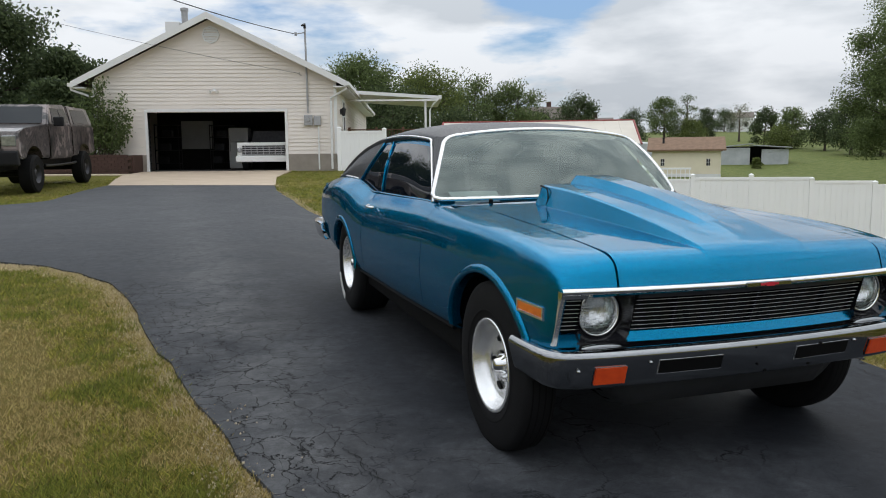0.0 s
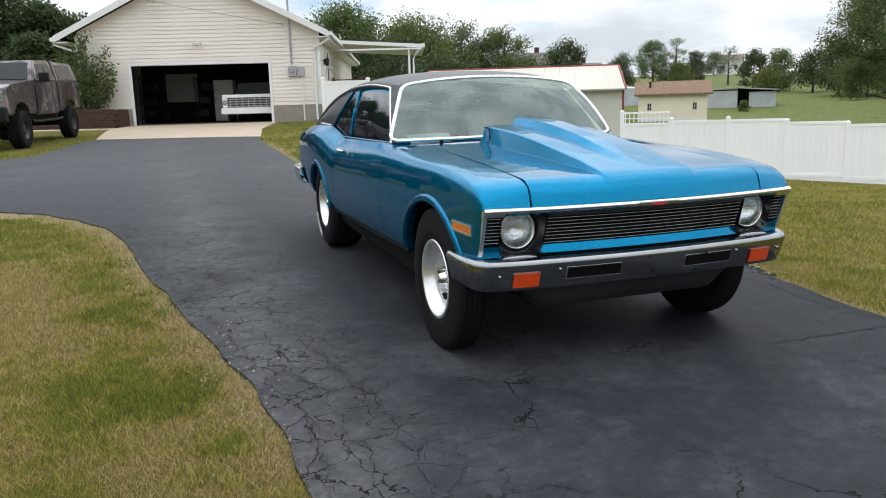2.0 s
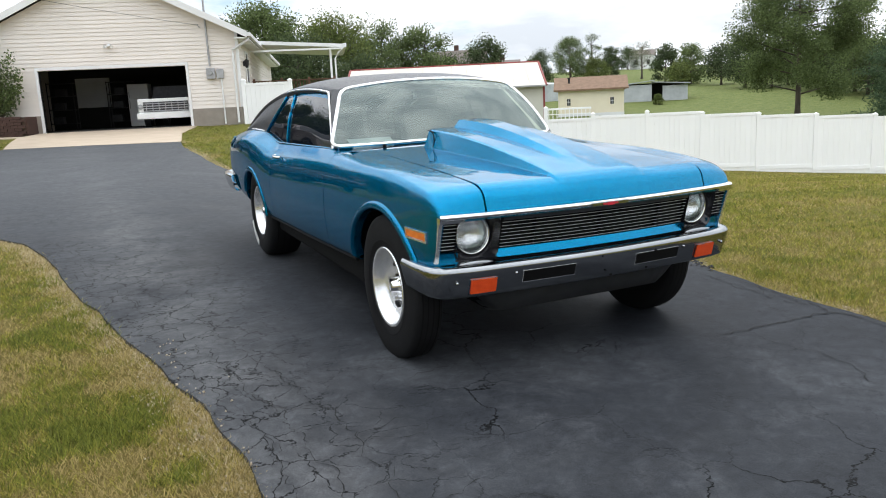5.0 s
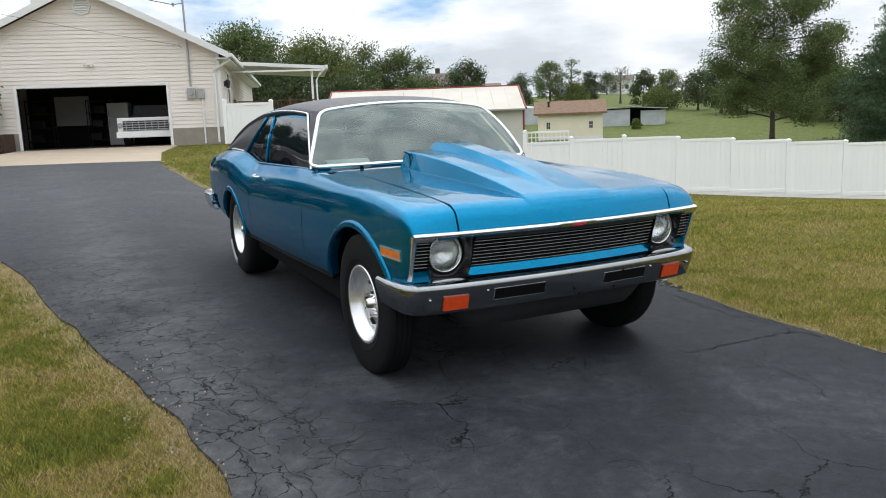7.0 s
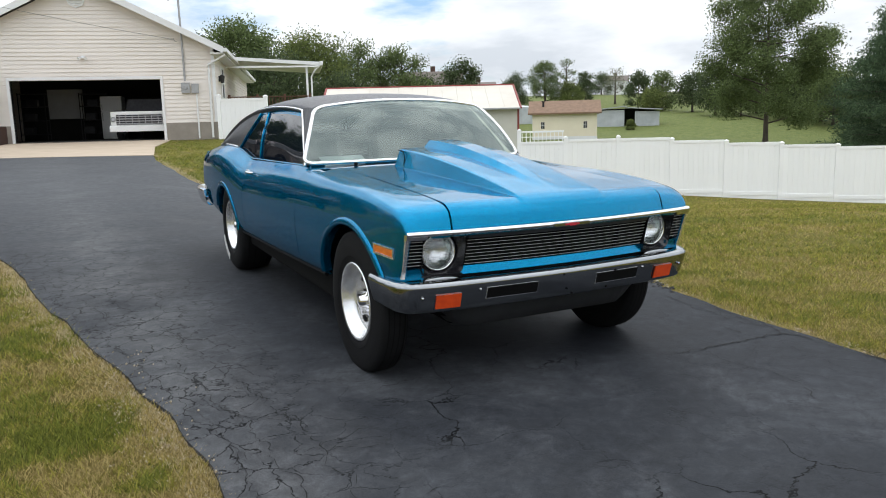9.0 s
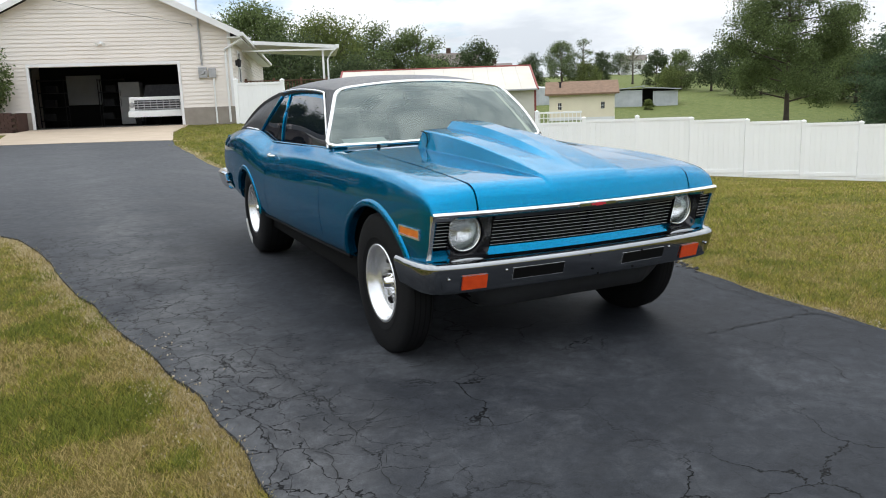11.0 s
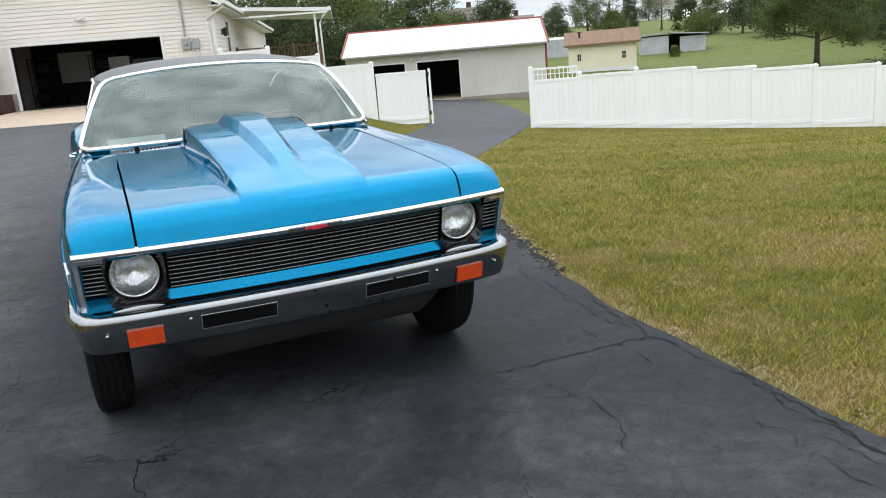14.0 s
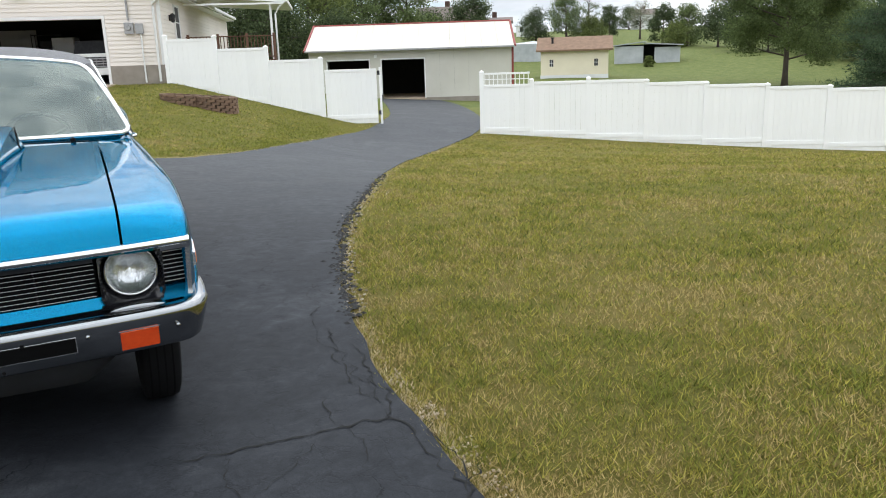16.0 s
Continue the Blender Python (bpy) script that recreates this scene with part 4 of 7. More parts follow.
def tree(x, y, h, w, leaf, seed, label, trunk=0.35, clear=0.22, leaves=7000, size=0.16, group="", name="tree", flat=0.8, top=1.0, limbs=16, spread=0.066):
    rng = random.Random(seed)
    z0 = ground_z(x, y) - 0.1
    t = thing(name, label, "tree", pose(x, y, z0), group)
    bm = bmesh.new()
    lean = (rng.uniform(-0.03, 0.03) * h, rng.uniform(-0.03, 0.03) * h)
    tr = trunk * h / 12
    spine = [(lean[0] * k * k, lean[1] * k * k, h * 0.93 * k) for k in (0, 0.08, 0.25, 0.5, 0.75, 1.0)]
    tube(bm, spine, [tr * 1.5, tr * 1.05, tr * 0.85, tr * 0.6, tr * 0.35, tr * 0.1], 8)
    tips = []
    nl = limbs
    for k in range(nl):
        s = clear + (0.92 - clear) * (k + rng.random()) / nl
        ang = k * 2.4 + rng.uniform(-0.5, 0.5)
        u = (s - clear) / (0.95 - clear)
        reach = w * 0.5 * (math.sin(math.pi * min(1, 0.22 + 0.75 * u)) ** 0.8) * rng.uniform(0.75, 1.12) * (1.0 if u < 0.7 else top)
        b0 = Vector((lean[0] * s * s, lean[1] * s * s, h * 0.93 * s))
        tip = b0 + Vector((math.cos(ang) * reach, math.sin(ang) * reach, h * rng.uniform(0.04, 0.16)))
        mid = b0.lerp(tip, 0.5) + Vector((0, 0, -0.02 * h * rng.random()))
        tube(bm, [b0, mid, tip], [tr * 0.42 * (1 - 0.6 * s), tr * 0.22, tr * 0.06], 5)
        tips += [mid.lerp(tip, 0.35), mid.lerp(tip, 0.75), tip, tip + Vector((rng.uniform(-1, 1), rng.uniform(-1, 1), rng.uniform(-0.3, 0.8))) * w * 0.09]
        for _ in range(7):
            q = mid.lerp(tip, rng.uniform(0.3, 1)) + Vector((rng.uniform(-1, 1), rng.uniform(-1, 1), rng.uniform(-0.5, 0.9))) * w * 0.125
            tube(bm, [mid.lerp(tip, 0.5), q], [tr * 0.1, tr * 0.03], 4)
            tips.append(q)
    tips.append(Vector((lean[0], lean[1], h * 0.96)))
    part("trunk", bm, BARK, t, smooth=True)
    me = leaf_mesh("crown", [tuple(v) for v in tips], max(4, int(1.5 * leaves) // len(tips)), w * spread, size * 0.72, flat, seed)
    part("crown", me, leaf, t)
    return t


def conifer(x, y, h, w, seed, label, leaves=9000, name="pine_tree", size=0.2, group=""):
    rng = random.Random(seed)
    z0 = ground_z(x, y) - 0.1
    t = thing(name, label, "tree", pose(x, y, z0), group)
    bm = bmesh.new()
    tube(bm, [(0, 0, 0), (0, 0, h * 0.5), (0, 0, h)], [0.025 * h, 0.015 * h, 0.003 * h], 8)
    tips = []
    tiers = 15
    for k in range(tiers):
        s = 0.06 + 0.9 * k / tiers
        reach = w * 0.5 * (1 - s) ** 0.8 + 0.15
        for j in range(7):
            ang = j * 2 * math.pi / 7 + k * 0.6 + rng.uniform(-0.2, 0.2)
            r = reach * rng.uniform(0.7, 1.1)
            b0 = Vector((0, 0, h * s))
            tip = b0 + Vector((math.cos(ang) * r, math.sin(ang) * r, h * 0.03 * rng.uniform(-0.4, 1.6)))
            tube(bm, [b0, tip], [0.006 * h * (1.1 - s), 0.002 * h], 4)
            tips += [b0.lerp(tip, 0.4), b0.lerp(tip, 0.65), b0.lerp(tip, 0.85), tip]
    part("trunk", bm, BARK, t, smooth=True)
    part("crown", leaf_mesh("crown", [tuple(v) for v in tips], max(4, leaves // len(tips)), w * 0.045, size, 0.30, seed, 0.13), NEEDLE, t)
    return t


def build_trees():
    tree(39.6, 58.5, 14.6, 9.8, LEAF, 3, "tall spreading oak standing alone in the pasture", leaves=62000, size=0.12, trunk=0.17, clear=0.15, top=1.25, limbs=30, spread=0.05)
    conifer(31.5, 33.0, 10.5, 10.5, 5, "broad dark pine behind the white fence", leaves=95000, size=0.13)
    conifer(39.5, 44.0, 10.0, 8.0, 8, "broad dark pine at the pasture edge", leaves=40000, size=0.15)
    # line behind the house and the outbuilding
    for x, y, h, w, m, leaves in ((-3.4, 69, 8.8, 5.8, LEAF, 16000), (2.2, 75, 8.8, 7.0, LEAFY, 16000), (7.4, 80, 9.0, 5.2, LEAF, 11000), (11.8, 80, 9.2, 4.6, LEAF, 9000), (19.2, 84, 8.0, 4.2, LEAFD, 9000), (4.6, 88, 8.5, 8, LEAFD, 9000), (-8.5, 74, 7.5, 7, LEAFD, 9000), (-0.6, 64, 5.5, 6, LEAFD, 9000), (4.5, 66, 5.0, 5, LEAFD, 9000), (14.6, 90, 6.5, 6, LEAFD, 7000)):
        tree(x, y, h * 1.08, w * 1.35, m, 20 + int(x * 3 + y), "leafy field tree behind the outbuilding", leaves=leaves, size=0.16, clear=0.06, group="tree line", spread=0.085)
    # the hillside: lone trees, a pale sparse one, then the wood's edge
    for x, y, h, w, m, leaves, clear in ((44.1, 150, 6.4, 5.5, LEAFD, 5000, 0.04), (47.7, 142, 8.6, 5.4, LEAF, 6000, 0.16), (51.9, 142, 9.6, 3.2, LEAF, 900, 0.25), (52.0, 140, 4.6, 4.2, LEAFY, 4000, 0.1), (61.9, 158, 6.5, 3.6, LEAFD, 4000, 0.14), (84.4, 204, 5.4, 6.4, LEAFD, 5000, 0.05), (64.0, 147, 7.4, 4.6, LEAFP, 700, 0.3), (60.2, 128, 6.4, 4.2, LEAFD, 5000, 0.04), (64.5, 126, 5.8, 3.4, LEAFP, 800, 0.1), (59.8, 118, 6.3, 4.2, LEAF, 4000, 0.03), (57.0, 116, 3.4, 4.4, LEAFY, 3000, 0.02), (60.8, 110, 5.9, 5.1, LEAFD, 5000, 0.16), (58.9, 100, 6.8, 4.8, LEAFD, 5000, 0.14), (59.8, 95, 5.2, 5.4, LEAF, 5000, 0.16), (64.0, 98, 6.4, 5.5, LEAFD, 5000, 0.1), (62.5, 88, 5.6, 5.5, LEAFD, 5000, 0.1), (60.6, 85, 5.4, 5.6, LEAF, 5000, 0.06), (61.5, 81, 6.0, 5.6, LEAFD, 5000, 0.06), (60.1, 77, 6.2, 5.6, LEAF, 5000, 0.05), (60, 71, 7, 7, LEAFD, 5000, 0.05), (61, 65, 8, 8, LEAFD, 5000, 0.05), (66, 62, 9, 9, LEAFD, 5000, 0.05), (64, 54, 9, 9, LEAFD, 5000, 0.05), (68, 47, 9, 9, LEAFD, 5000, 0.05), (66, 40, 9, 9, LEAFD, 5000, 0.05)):
        label = "pale half-bare tree on the hillside" if m is LEAFP else ("slim tall tree on the hillside" if leaves < 1000 else "distant leafy tree on the hillside")
        tree(x, y, h, w, m, 60 + int(x + y), label, leaves=leaves, size=0.19, clear=clear, group="hillside trees", spread=0.105)
    tree(40.6, 87.5, 1.35, 1.1, LEAFY, 7, "small round bush in the pasture", leaves=1500, size=0.1, clear=0.02, name="bush")
    for x, y, h, w in ((-23.4, 47, 9.4, 7.0), (-19.4, 47, 6.6, 4.4), (-28, 44, 11, 9), (-33, 40, 12, 10), (-17.4, 41, 4.4, 3.0), (-38, 30, 12, 11), (-40, 18, 12, 11), (-42, 6, 12, 11)):
        tree(x, y, h, w, LEAFD, 110 + int(y), "dense dark tree behind the parked truck", leaves=26000 if x > -30 else 8000, size=0.17 if x > -30 else 0.26, clear=0.03, group="trees by the house", spread=0.10)


build_trees()


# ---------- far buildings ----------
def build_sheds():
    s = thing("shed", "small cream shed with a low brown shingle roof", "shed", pose(22.65, 69.5, -0.06, 0, 0, -19))
    L = 5.95
    part("wall", bx(0, L, 0, 4.5, -1.2, 1.95, 0.01), SHEDWALL, s)
    part("base_course", bx(-0.02, L + 0.02, -0.03, -0.004, -1.2, -0.20), WHITE, s)
    bm = bmesh.new()
    q = [bm.verts.new(v) for v in ((-0.4, -0.4, 1.85), (L + 0.4, -0.4, 1.85), (L + 0.4, 2.25, 3.0), (-0.4, 2.25, 3.0), (-0.4, 4.9, 1.85), (L + 0.4, 4.9, 1.85), (-0.4, -0.4, 2.0), (L + 0.4, -0.4, 2.0), (L + 0.4, 2.25, 3.15), (-0.4, 2.25, 3.15), (-0.4, 4.9, 2.0), (L + 0.4, 4.9, 2.0))]
    for f in ((0, 1, 2, 3), (3, 2, 5, 4), (6, 7, 8, 9), (9, 8, 11, 10), (0, 1, 7, 6), (4, 5, 11, 10), (0, 3, 9, 6), (3, 4, 10, 9), (1, 2, 8, 7), (2, 5, 11, 8)):
        bm.faces.new([q[k] for k in f])
    part("roof", bm, BROWNROOF, s, "low brown shingle roof")
    for x in (0.8, 4.72):
        w = part("window", bx(x, x + 0.32, -0.02, -0.003, 0.55, 1.15), DARKMETAL, s)
        part("window_frame", bx(x + 0.145, x + 0.175, -0.03, -0.021, 0.55, 1.15), WHITE, w)
        part("window_frame", bx(x, x + 0.32, -0.03, -0.021, 0.83, 0.86), WHITE, w)
    part("stove_pipe", tube(bmesh.new(), [(1.0, 1.0, 2.2), (1.0, 1.0, 3.0), (1.0, 1.0, 3.1)], [0.1, 0.1, 0.22], 8), DARKMETAL, s)
    t = thing("field_shelter", "open-fronted grey tin field shelter", "shelter", pose(38.6, 93.0, ground_z(41, 92) + 0.35, 0, 0, -20))
    part("wall_sheet", bx(0, 3.3, 0, 0.1, -0.5, 1.7), GREYTIN, t)
    part("wall_sheet", bx(4.6, 7.6, 0, 0.1, -0.5, 1.5), GREYTIN, t)
    part("rear_wall", bx(0, 7.6, 3.6, 3.7, -0.5, 1.9), DARK, t)
    part("end_wall", bx(-0.1, 0, 0, 3.7, -0.5, 1.75), GREYTIN, t)
    bm = bmesh.new()
    prism(bm, [(-0.3, 1.75), (3.6, 2.15), (3.6, 2.25), (-0.3, 1.85)], -0.3, 3.9)
    part("roof_sheet", bm, GREYTIN, t)
    bm = bmesh.new()
    prism(bm, [(3.5, 1.95), (7.9, 1.65), (7.9, 1.75), (3.5, 2.05)], -0.5, 3.9)
    part("roof_sheet", bm, GREYTIN, t)
    tk = thing("stock_tank", "round grey steel tank in the field", "tank", pose(32.0, 107.2, ground_z(32, 107)))
    part("tank_wall", lathe(bmesh.new(), [(-1, 4.3), (2.0, 4.3), (2.0, 4.2), (2.4, 0.0)], 28, "Z"), GREYTIN, tk)


build_sheds()


def far_house(x, y, yaw, L, D, wall_h, roof_h, roof_mat, wall_mat, label, lift=0.0):
    h = thing("farmhouse", label, "house", pose(x, y, ground_z(x, y) + lift, 0, 0, yaw), "distant houses")
    part("wall", bx(0, L, 0, D, -1.5, wall_h), wall_mat, h)
    bm = bmesh.new()
    q = [bm.verts.new(v) for v in ((-0.4, -0.4, wall_h), (L + 0.4, -0.4, wall_h), (L + 0.4, D + 0.4, wall_h), (-0.4, D + 0.4, wall_h), (-0.4, D / 2, wall_h + roof_h), (L + 0.4, D / 2, wall_h + roof_h))]
    for f in ((0, 1, 5, 4), (2, 3, 4, 5), (0, 4, 3), (1, 2, 5), (3, 2, 1, 0)):
        bm.faces.new([q[k] for k in f])
    part("roof", bm, roof_mat, h)
    n = max(2, int(L / 3))
    for k in range(n):
        xx = L * (k + 0.5) / n
        part("window", bx(xx - 0.4, xx + 0.4, -0.05, -0.01, 0.9, 2.0), DARKMETAL, h)
    part("chimney", bx(L * 0.45, L * 0.45 + 0.7, D * 0.5, D * 0.5 + 0.7, wall_h, wall_h + roof_h + 0.8), BRICK, h)


def build_far_houses():
    tan = plain("tan_walls", (0.42, 0.35, 0.29), (0.36, 0.3, 0.25), 1, 0.8)
    far_house(17.5, 119, -14, 8.5, 7, 3.2, 2.2, SHINGLE, tan, "tan hillside house with a grey shingle roof", 2.0)
    far_house(26.0, 117, -14, 5.0, 7, 3.0, 0.8, SHINGLE, tan, "low tan wing beside the hillside house", 2.0)
    far_house(8.0, 100, -10, 6.5, 6, 2.2, 1.4, SHINGLE, SHEDWALL, "low cream cottage behind the outbuilding", 0.3)
    far_house(84.5, 203, -22, 6.5, 6, 3.2, 1.6, SHINGLE, WHITE, "distant white farmhouse on the hill", 0.4)
    far_house(50, 190, -15, 5, 5, 2.4, 1.2, GREYTIN, WHITE, "distant white cottage on the hill", 0.2)
    far_house(70, 205, -20, 10, 5, 1.6, 0.8, GREYTIN, GREYTIN, "distant grey farm building on the hill", 0.2)


build_far_houses()


# ---------- yard ----------
def inside_drive(pts, ring=None):
    """Which of the points (n x 2) lie on the driveway, or inside another ring."""
    poly = np.array(ring or DRIVE)
    x, y = pts[:, 0], pts[:, 1]
    res = np.zeros(len(pts), bool)
    j = len(poly) - 1
    for i in range(len(poly)):
        (xi, yi), (xj, yj) = poly[i], poly[j]
        if yi != yj:
            hit = ((yi > y) != (yj > y)) & (x < (xj - xi) * (y - yi) / (yj - yi) + xi)
            res ^= hit
        j = i
    return res


def bump_at(x, y, spots):
    """Sum of soft round spots (x, y, radius, weight)."""
    return sum(w * math.exp(-((x - a) ** 2 + (y - b) ** 2) / (r * r)) for a, b, r, w in spots)


def patch_value(x, y):
    return 1.2 * bump_at(x, y, DRY_SPOTS) + noise.noise((x * 0.7, y * 0.7, 3.0)) * 0.6 + noise.noise((x * 3.4, y * 3.4, 7.0)) * 0.6 + noise.noise((x * 9.0, y * 9.0, 2.0)) * 0.5 + 0.08


def blades(name, pts, length, width, mat, label, seed, per=3):
    """Tufts of a few slim blades, one triangle each."""
    rng = np.random.RandomState(seed)
    far = np.hypot(pts[:, 0] - 2.0, pts[:, 1] - 0.3)
    z = np.array([ground_z(x, y) for x, y in pts])
    pts, far, z = np.repeat(pts, per, axis=0), np.repeat(far, per), np.repeat(z, per)
    n = len(pts)
    pts = pts + rng.normal(size=(n, 2)) * (0.006 + 0.0022 * far)[:, None]
    ang = rng.uniform(0, 2 * np.pi, n)
    L = length * rng.uniform(0.45, 1.3, n)
    w = (width + 0.00042 * far) * rng.uniform(0.7, 1.3, n)
    lean = rng.uniform(0.2, 1.2, n) * L
    la = rng.uniform(0, 2 * np.pi, n)
    base = np.column_stack([pts, z - 0.004])
    dx = np.column_stack([np.cos(ang) * w, np.sin(ang) * w, np.zeros(n)])
    tip = base + np.column_stack([np.cos(la) * lean, np.sin(la) * lean, L * 0.8])
    v = np.stack([base - dx, base + dx, tip], axis=1).reshape(-1)
    me = bpy.data.meshes.new(name)
    me.vertices.add(3 * n)
    me.vertices.foreach_set("co", v)
    me.loops.add(3 * n)
    me.loops.foreach_set("vertex_index", np.arange(3 * n))
    me.polygons.add(n)
    me.polygons.foreach_set("loop_start", np.arange(n) * 3)
    me.update(calc_edges=True)
    tagged(part(name, me, mat), label, "grass", kind="stuff")


def build_grass():
    rng = np.random.RandomState(11)
    out = {"g": [], "m": [], "d": []}
    # polar scatter round two standing points keeps the near lawn dense
    for cx, cy, n, r0, r1, a0, a1 in ((1.2, 0.4, 190000, 0.9, 9.0, 1.45, 3.2), (2.9, 0.5, 215000, 0.9, 25.0, -0.1, 1.62), (0.5, 8.0, 26000, 4.5, 22.0, 1.0, 2.0), (-6.0, 13.0, 16000, 1.0, 12.0, 0.9, 3.4)):
        a = rng.uniform(a0, a1, n)
        r = r0 * (r1 / r0) ** rng.uniform(0.0, 1.0, n) ** 0.75
        p = np.column_stack([cx + np.cos(a) * r, cy + np.sin(a) * r])
        p = p[(p[:, 1] > 0.5) & ~inside_drive(p) & ~inside_drive(p, APRON)]
        # straw-coloured margin where the mower scalps the drive's edge
        margin = np.zeros(len(p))
        near = np.flatnonzero((p[:, 1] < 11) & (p[:, 0] > -4) & (p[:, 0] < 6))
        rim = np.array([q for q in DRIVE if -1 < q[1] < 12 and -5 < q[0] < 7])
        for chunk in np.array_split(near, 40):
            d = np.sqrt(((p[chunk, None, :] - rim[None, :, :]) ** 2).sum(axis=2)).min(axis=1)
            margin[chunk] = np.clip(1 - d / 0.22, 0, 1)
        for (x, y), edge in zip(p, margin):
            q = patch_value(x, y) * (1.6 if x < 2 else 0.7) + (0.04 if x < 2 else -0.03) - (0.42 if y > 12 and x < 3.5 else 0.0) + rng.normal() * 0.22 + 0.5 * edge
            out["g" if q < -0.10 else ("m" if q < 0.16 else "d")].append((x, y))
    for key, mat, label, ln in (("g", BLADEG, "short green lawn grass blades", 0.050), ("m", BLADE, "short mixed green and straw grass blades", 0.044), ("d", BLADED, "dry straw-coloured grass blades", 0.036)):
        blades("grass", np.array(out[key]), ln, 0.0016, mat, label, 5)
    # longer fringe along the driveway's edges
    fr = []
    for x, y in DRIVE:
        if y < 22 and x > -6:
            for _ in range(110 if x < 2 else 34):
                fr.append((x + rng.normal() * (0.07 if x < 2 else 0.045), y + rng.normal() * 0.12))
    fr = np.array(fr)
    fr = fr[~inside_drive(fr) & ~inside_drive(fr, APRON)]
    blades("grass_fringe", fr, 0.030, 0.0014, STRAW, "pale dry grass fringe along the driveway edge", 6)


build_grass()


def build_gravel():
    rng = np.random.RandomState(4)
    vs, fs = [], []
    base = [(1, 0, 0), (-1, 0, 0), (0, 1, 0), (0, -1, 0), (0, 0, 1), (0, 0, -1)]
    tri = [(0, 2, 4), (2, 1, 4), (1, 3, 4), (3, 0, 4), (2, 0, 5), (1, 2, 5), (3, 1, 5), (0, 3, 5)]
    spots = [(0.08, 3.78, 0.07, 110), (0.42, 3.05, 0.05, 40), (0.62, 2.50, 0.06, 50), (3.80, 4.05, 0.02, 35), (3.90, 3.71, 0.025, 60), (3.98, 3.41, 0.03, 60), (4.04, 3.20, 0.03, 45), (4.20, 2.75, 0.04, 45), (4.38, 2.2, 0.05, 30), (0.20, 3.42, 0.08, 170), (0.40, 2.98, 0.08, 170), (0.06, 3.95, 0.05, 60), (3.62, 5.4, 0.03, 30), (3.76, 7.8, 0.06, 40), (4.1, 9.8, 0.08, 40)]
    for cx, cy, sp, n in spots:
        for _ in range(n):
            x, y = cx + rng.normal() * sp, cy + rng.normal() * sp * 2.2
            r = rng.uniform(0.003, 0.009)
            if inside_drive(np.array([(x, y)]))[0] and rng.uniform() < 0.85:
                continue
            z = ground_z(x, y) + (0.022 if inside_drive(np.array([(x, y)]))[0] else 0.004) + r * 0.4
            k = len(vs)
            q = Euler(rng.uniform(0, 6, 3)).to_matrix()
            for b in base:
                v = q @ Vector((b[0] * r * rng.uniform(0.7, 1.3), b[1] * r * rng.uniform(0.7, 1.2), b[2] * r * 0.8))
                vs.append((x + v.x, y + v.y, z + v.z))
            fs += [(a0 + k, b0 + k, c0 + k) for a0, b0, c0 in tri]
    m = leaf_material("pale_gravel", (0.66, 0.57, 0.43), (0.32, 0.25, 0.17))
    tagged(part("gravel", raw_mesh("gravel", vs, fs), m), "pale loose gravel along the driveway edges", "gravel", kind="stuff")


build_gravel()


def build_crumbs():
    """Broken black chunks and pale stones along the ragged drive edge."""
    rng = np.random.RandomState(21)
    edge = spline([(x, y, 0) for x, y in BARN_SIDE[8:13]], 90)
    tri = [(0, 2, 4), (2, 1, 4), (1, 3, 4), (3, 0, 4), (2, 0, 5), (1, 2, 5), (3, 1, 5), (0, 3, 5)]
    base = [(1, 0, 0), (-1, 0, 0), (0, 1, 0), (0, -1, 0), (0, 0, 1), (0, 0, -1)]
    pale = leaf_material("pale_edge_stones", (0.55, 0.50, 0.42), (0.24, 0.20, 0.15))
    for name, mat, count, r0, r1, shift, spread, label in (("asphalt_crumbs", CRUMB, 700, 0.008, 0.028, 0.01, 0.035, "broken black asphalt chunks along the driveway edge"), ("edge_stones", pale, 420, 0.005, 0.014, 0.06, 0.035, "pale stones between the driveway edge and lawn")):
        vs, fs = [], []
        for _ in range(count):
            p = edge[int(rng.uniform(0, 1) ** 1.0 * 89)]
            x, y = p.x + shift + rng.normal() * spread, p.y + rng.normal() * 0.12
            r = rng.uniform(r0, r1)
            z = ground_z(x, y) + 0.014 + r * 0.2
            q = Euler((0, 0, rng.uniform(0, 6))).to_matrix()
            k = len(vs)
            for b in base:
                v = q @ Vector((b[0] * r * rng.uniform(0.7, 1.3), b[1] * r * rng.uniform(0.7, 1.3), b[2] * r * 0.5))
                vs.append((x + v.x, y + v.y, z + v.z))
            fs += [(a0 + k, b0 + k, c0 + k) for a0, b0, c0 in tri]
        tagged(part(name, raw_mesh(name, vs, fs), mat), label, "gravel", kind="stuff")


CRUMB = plain("asphalt_crumb", (0.022, 0.021, 0.021), (0.012, 0.012, 0.012), 20, 0.85)
build_crumbs()


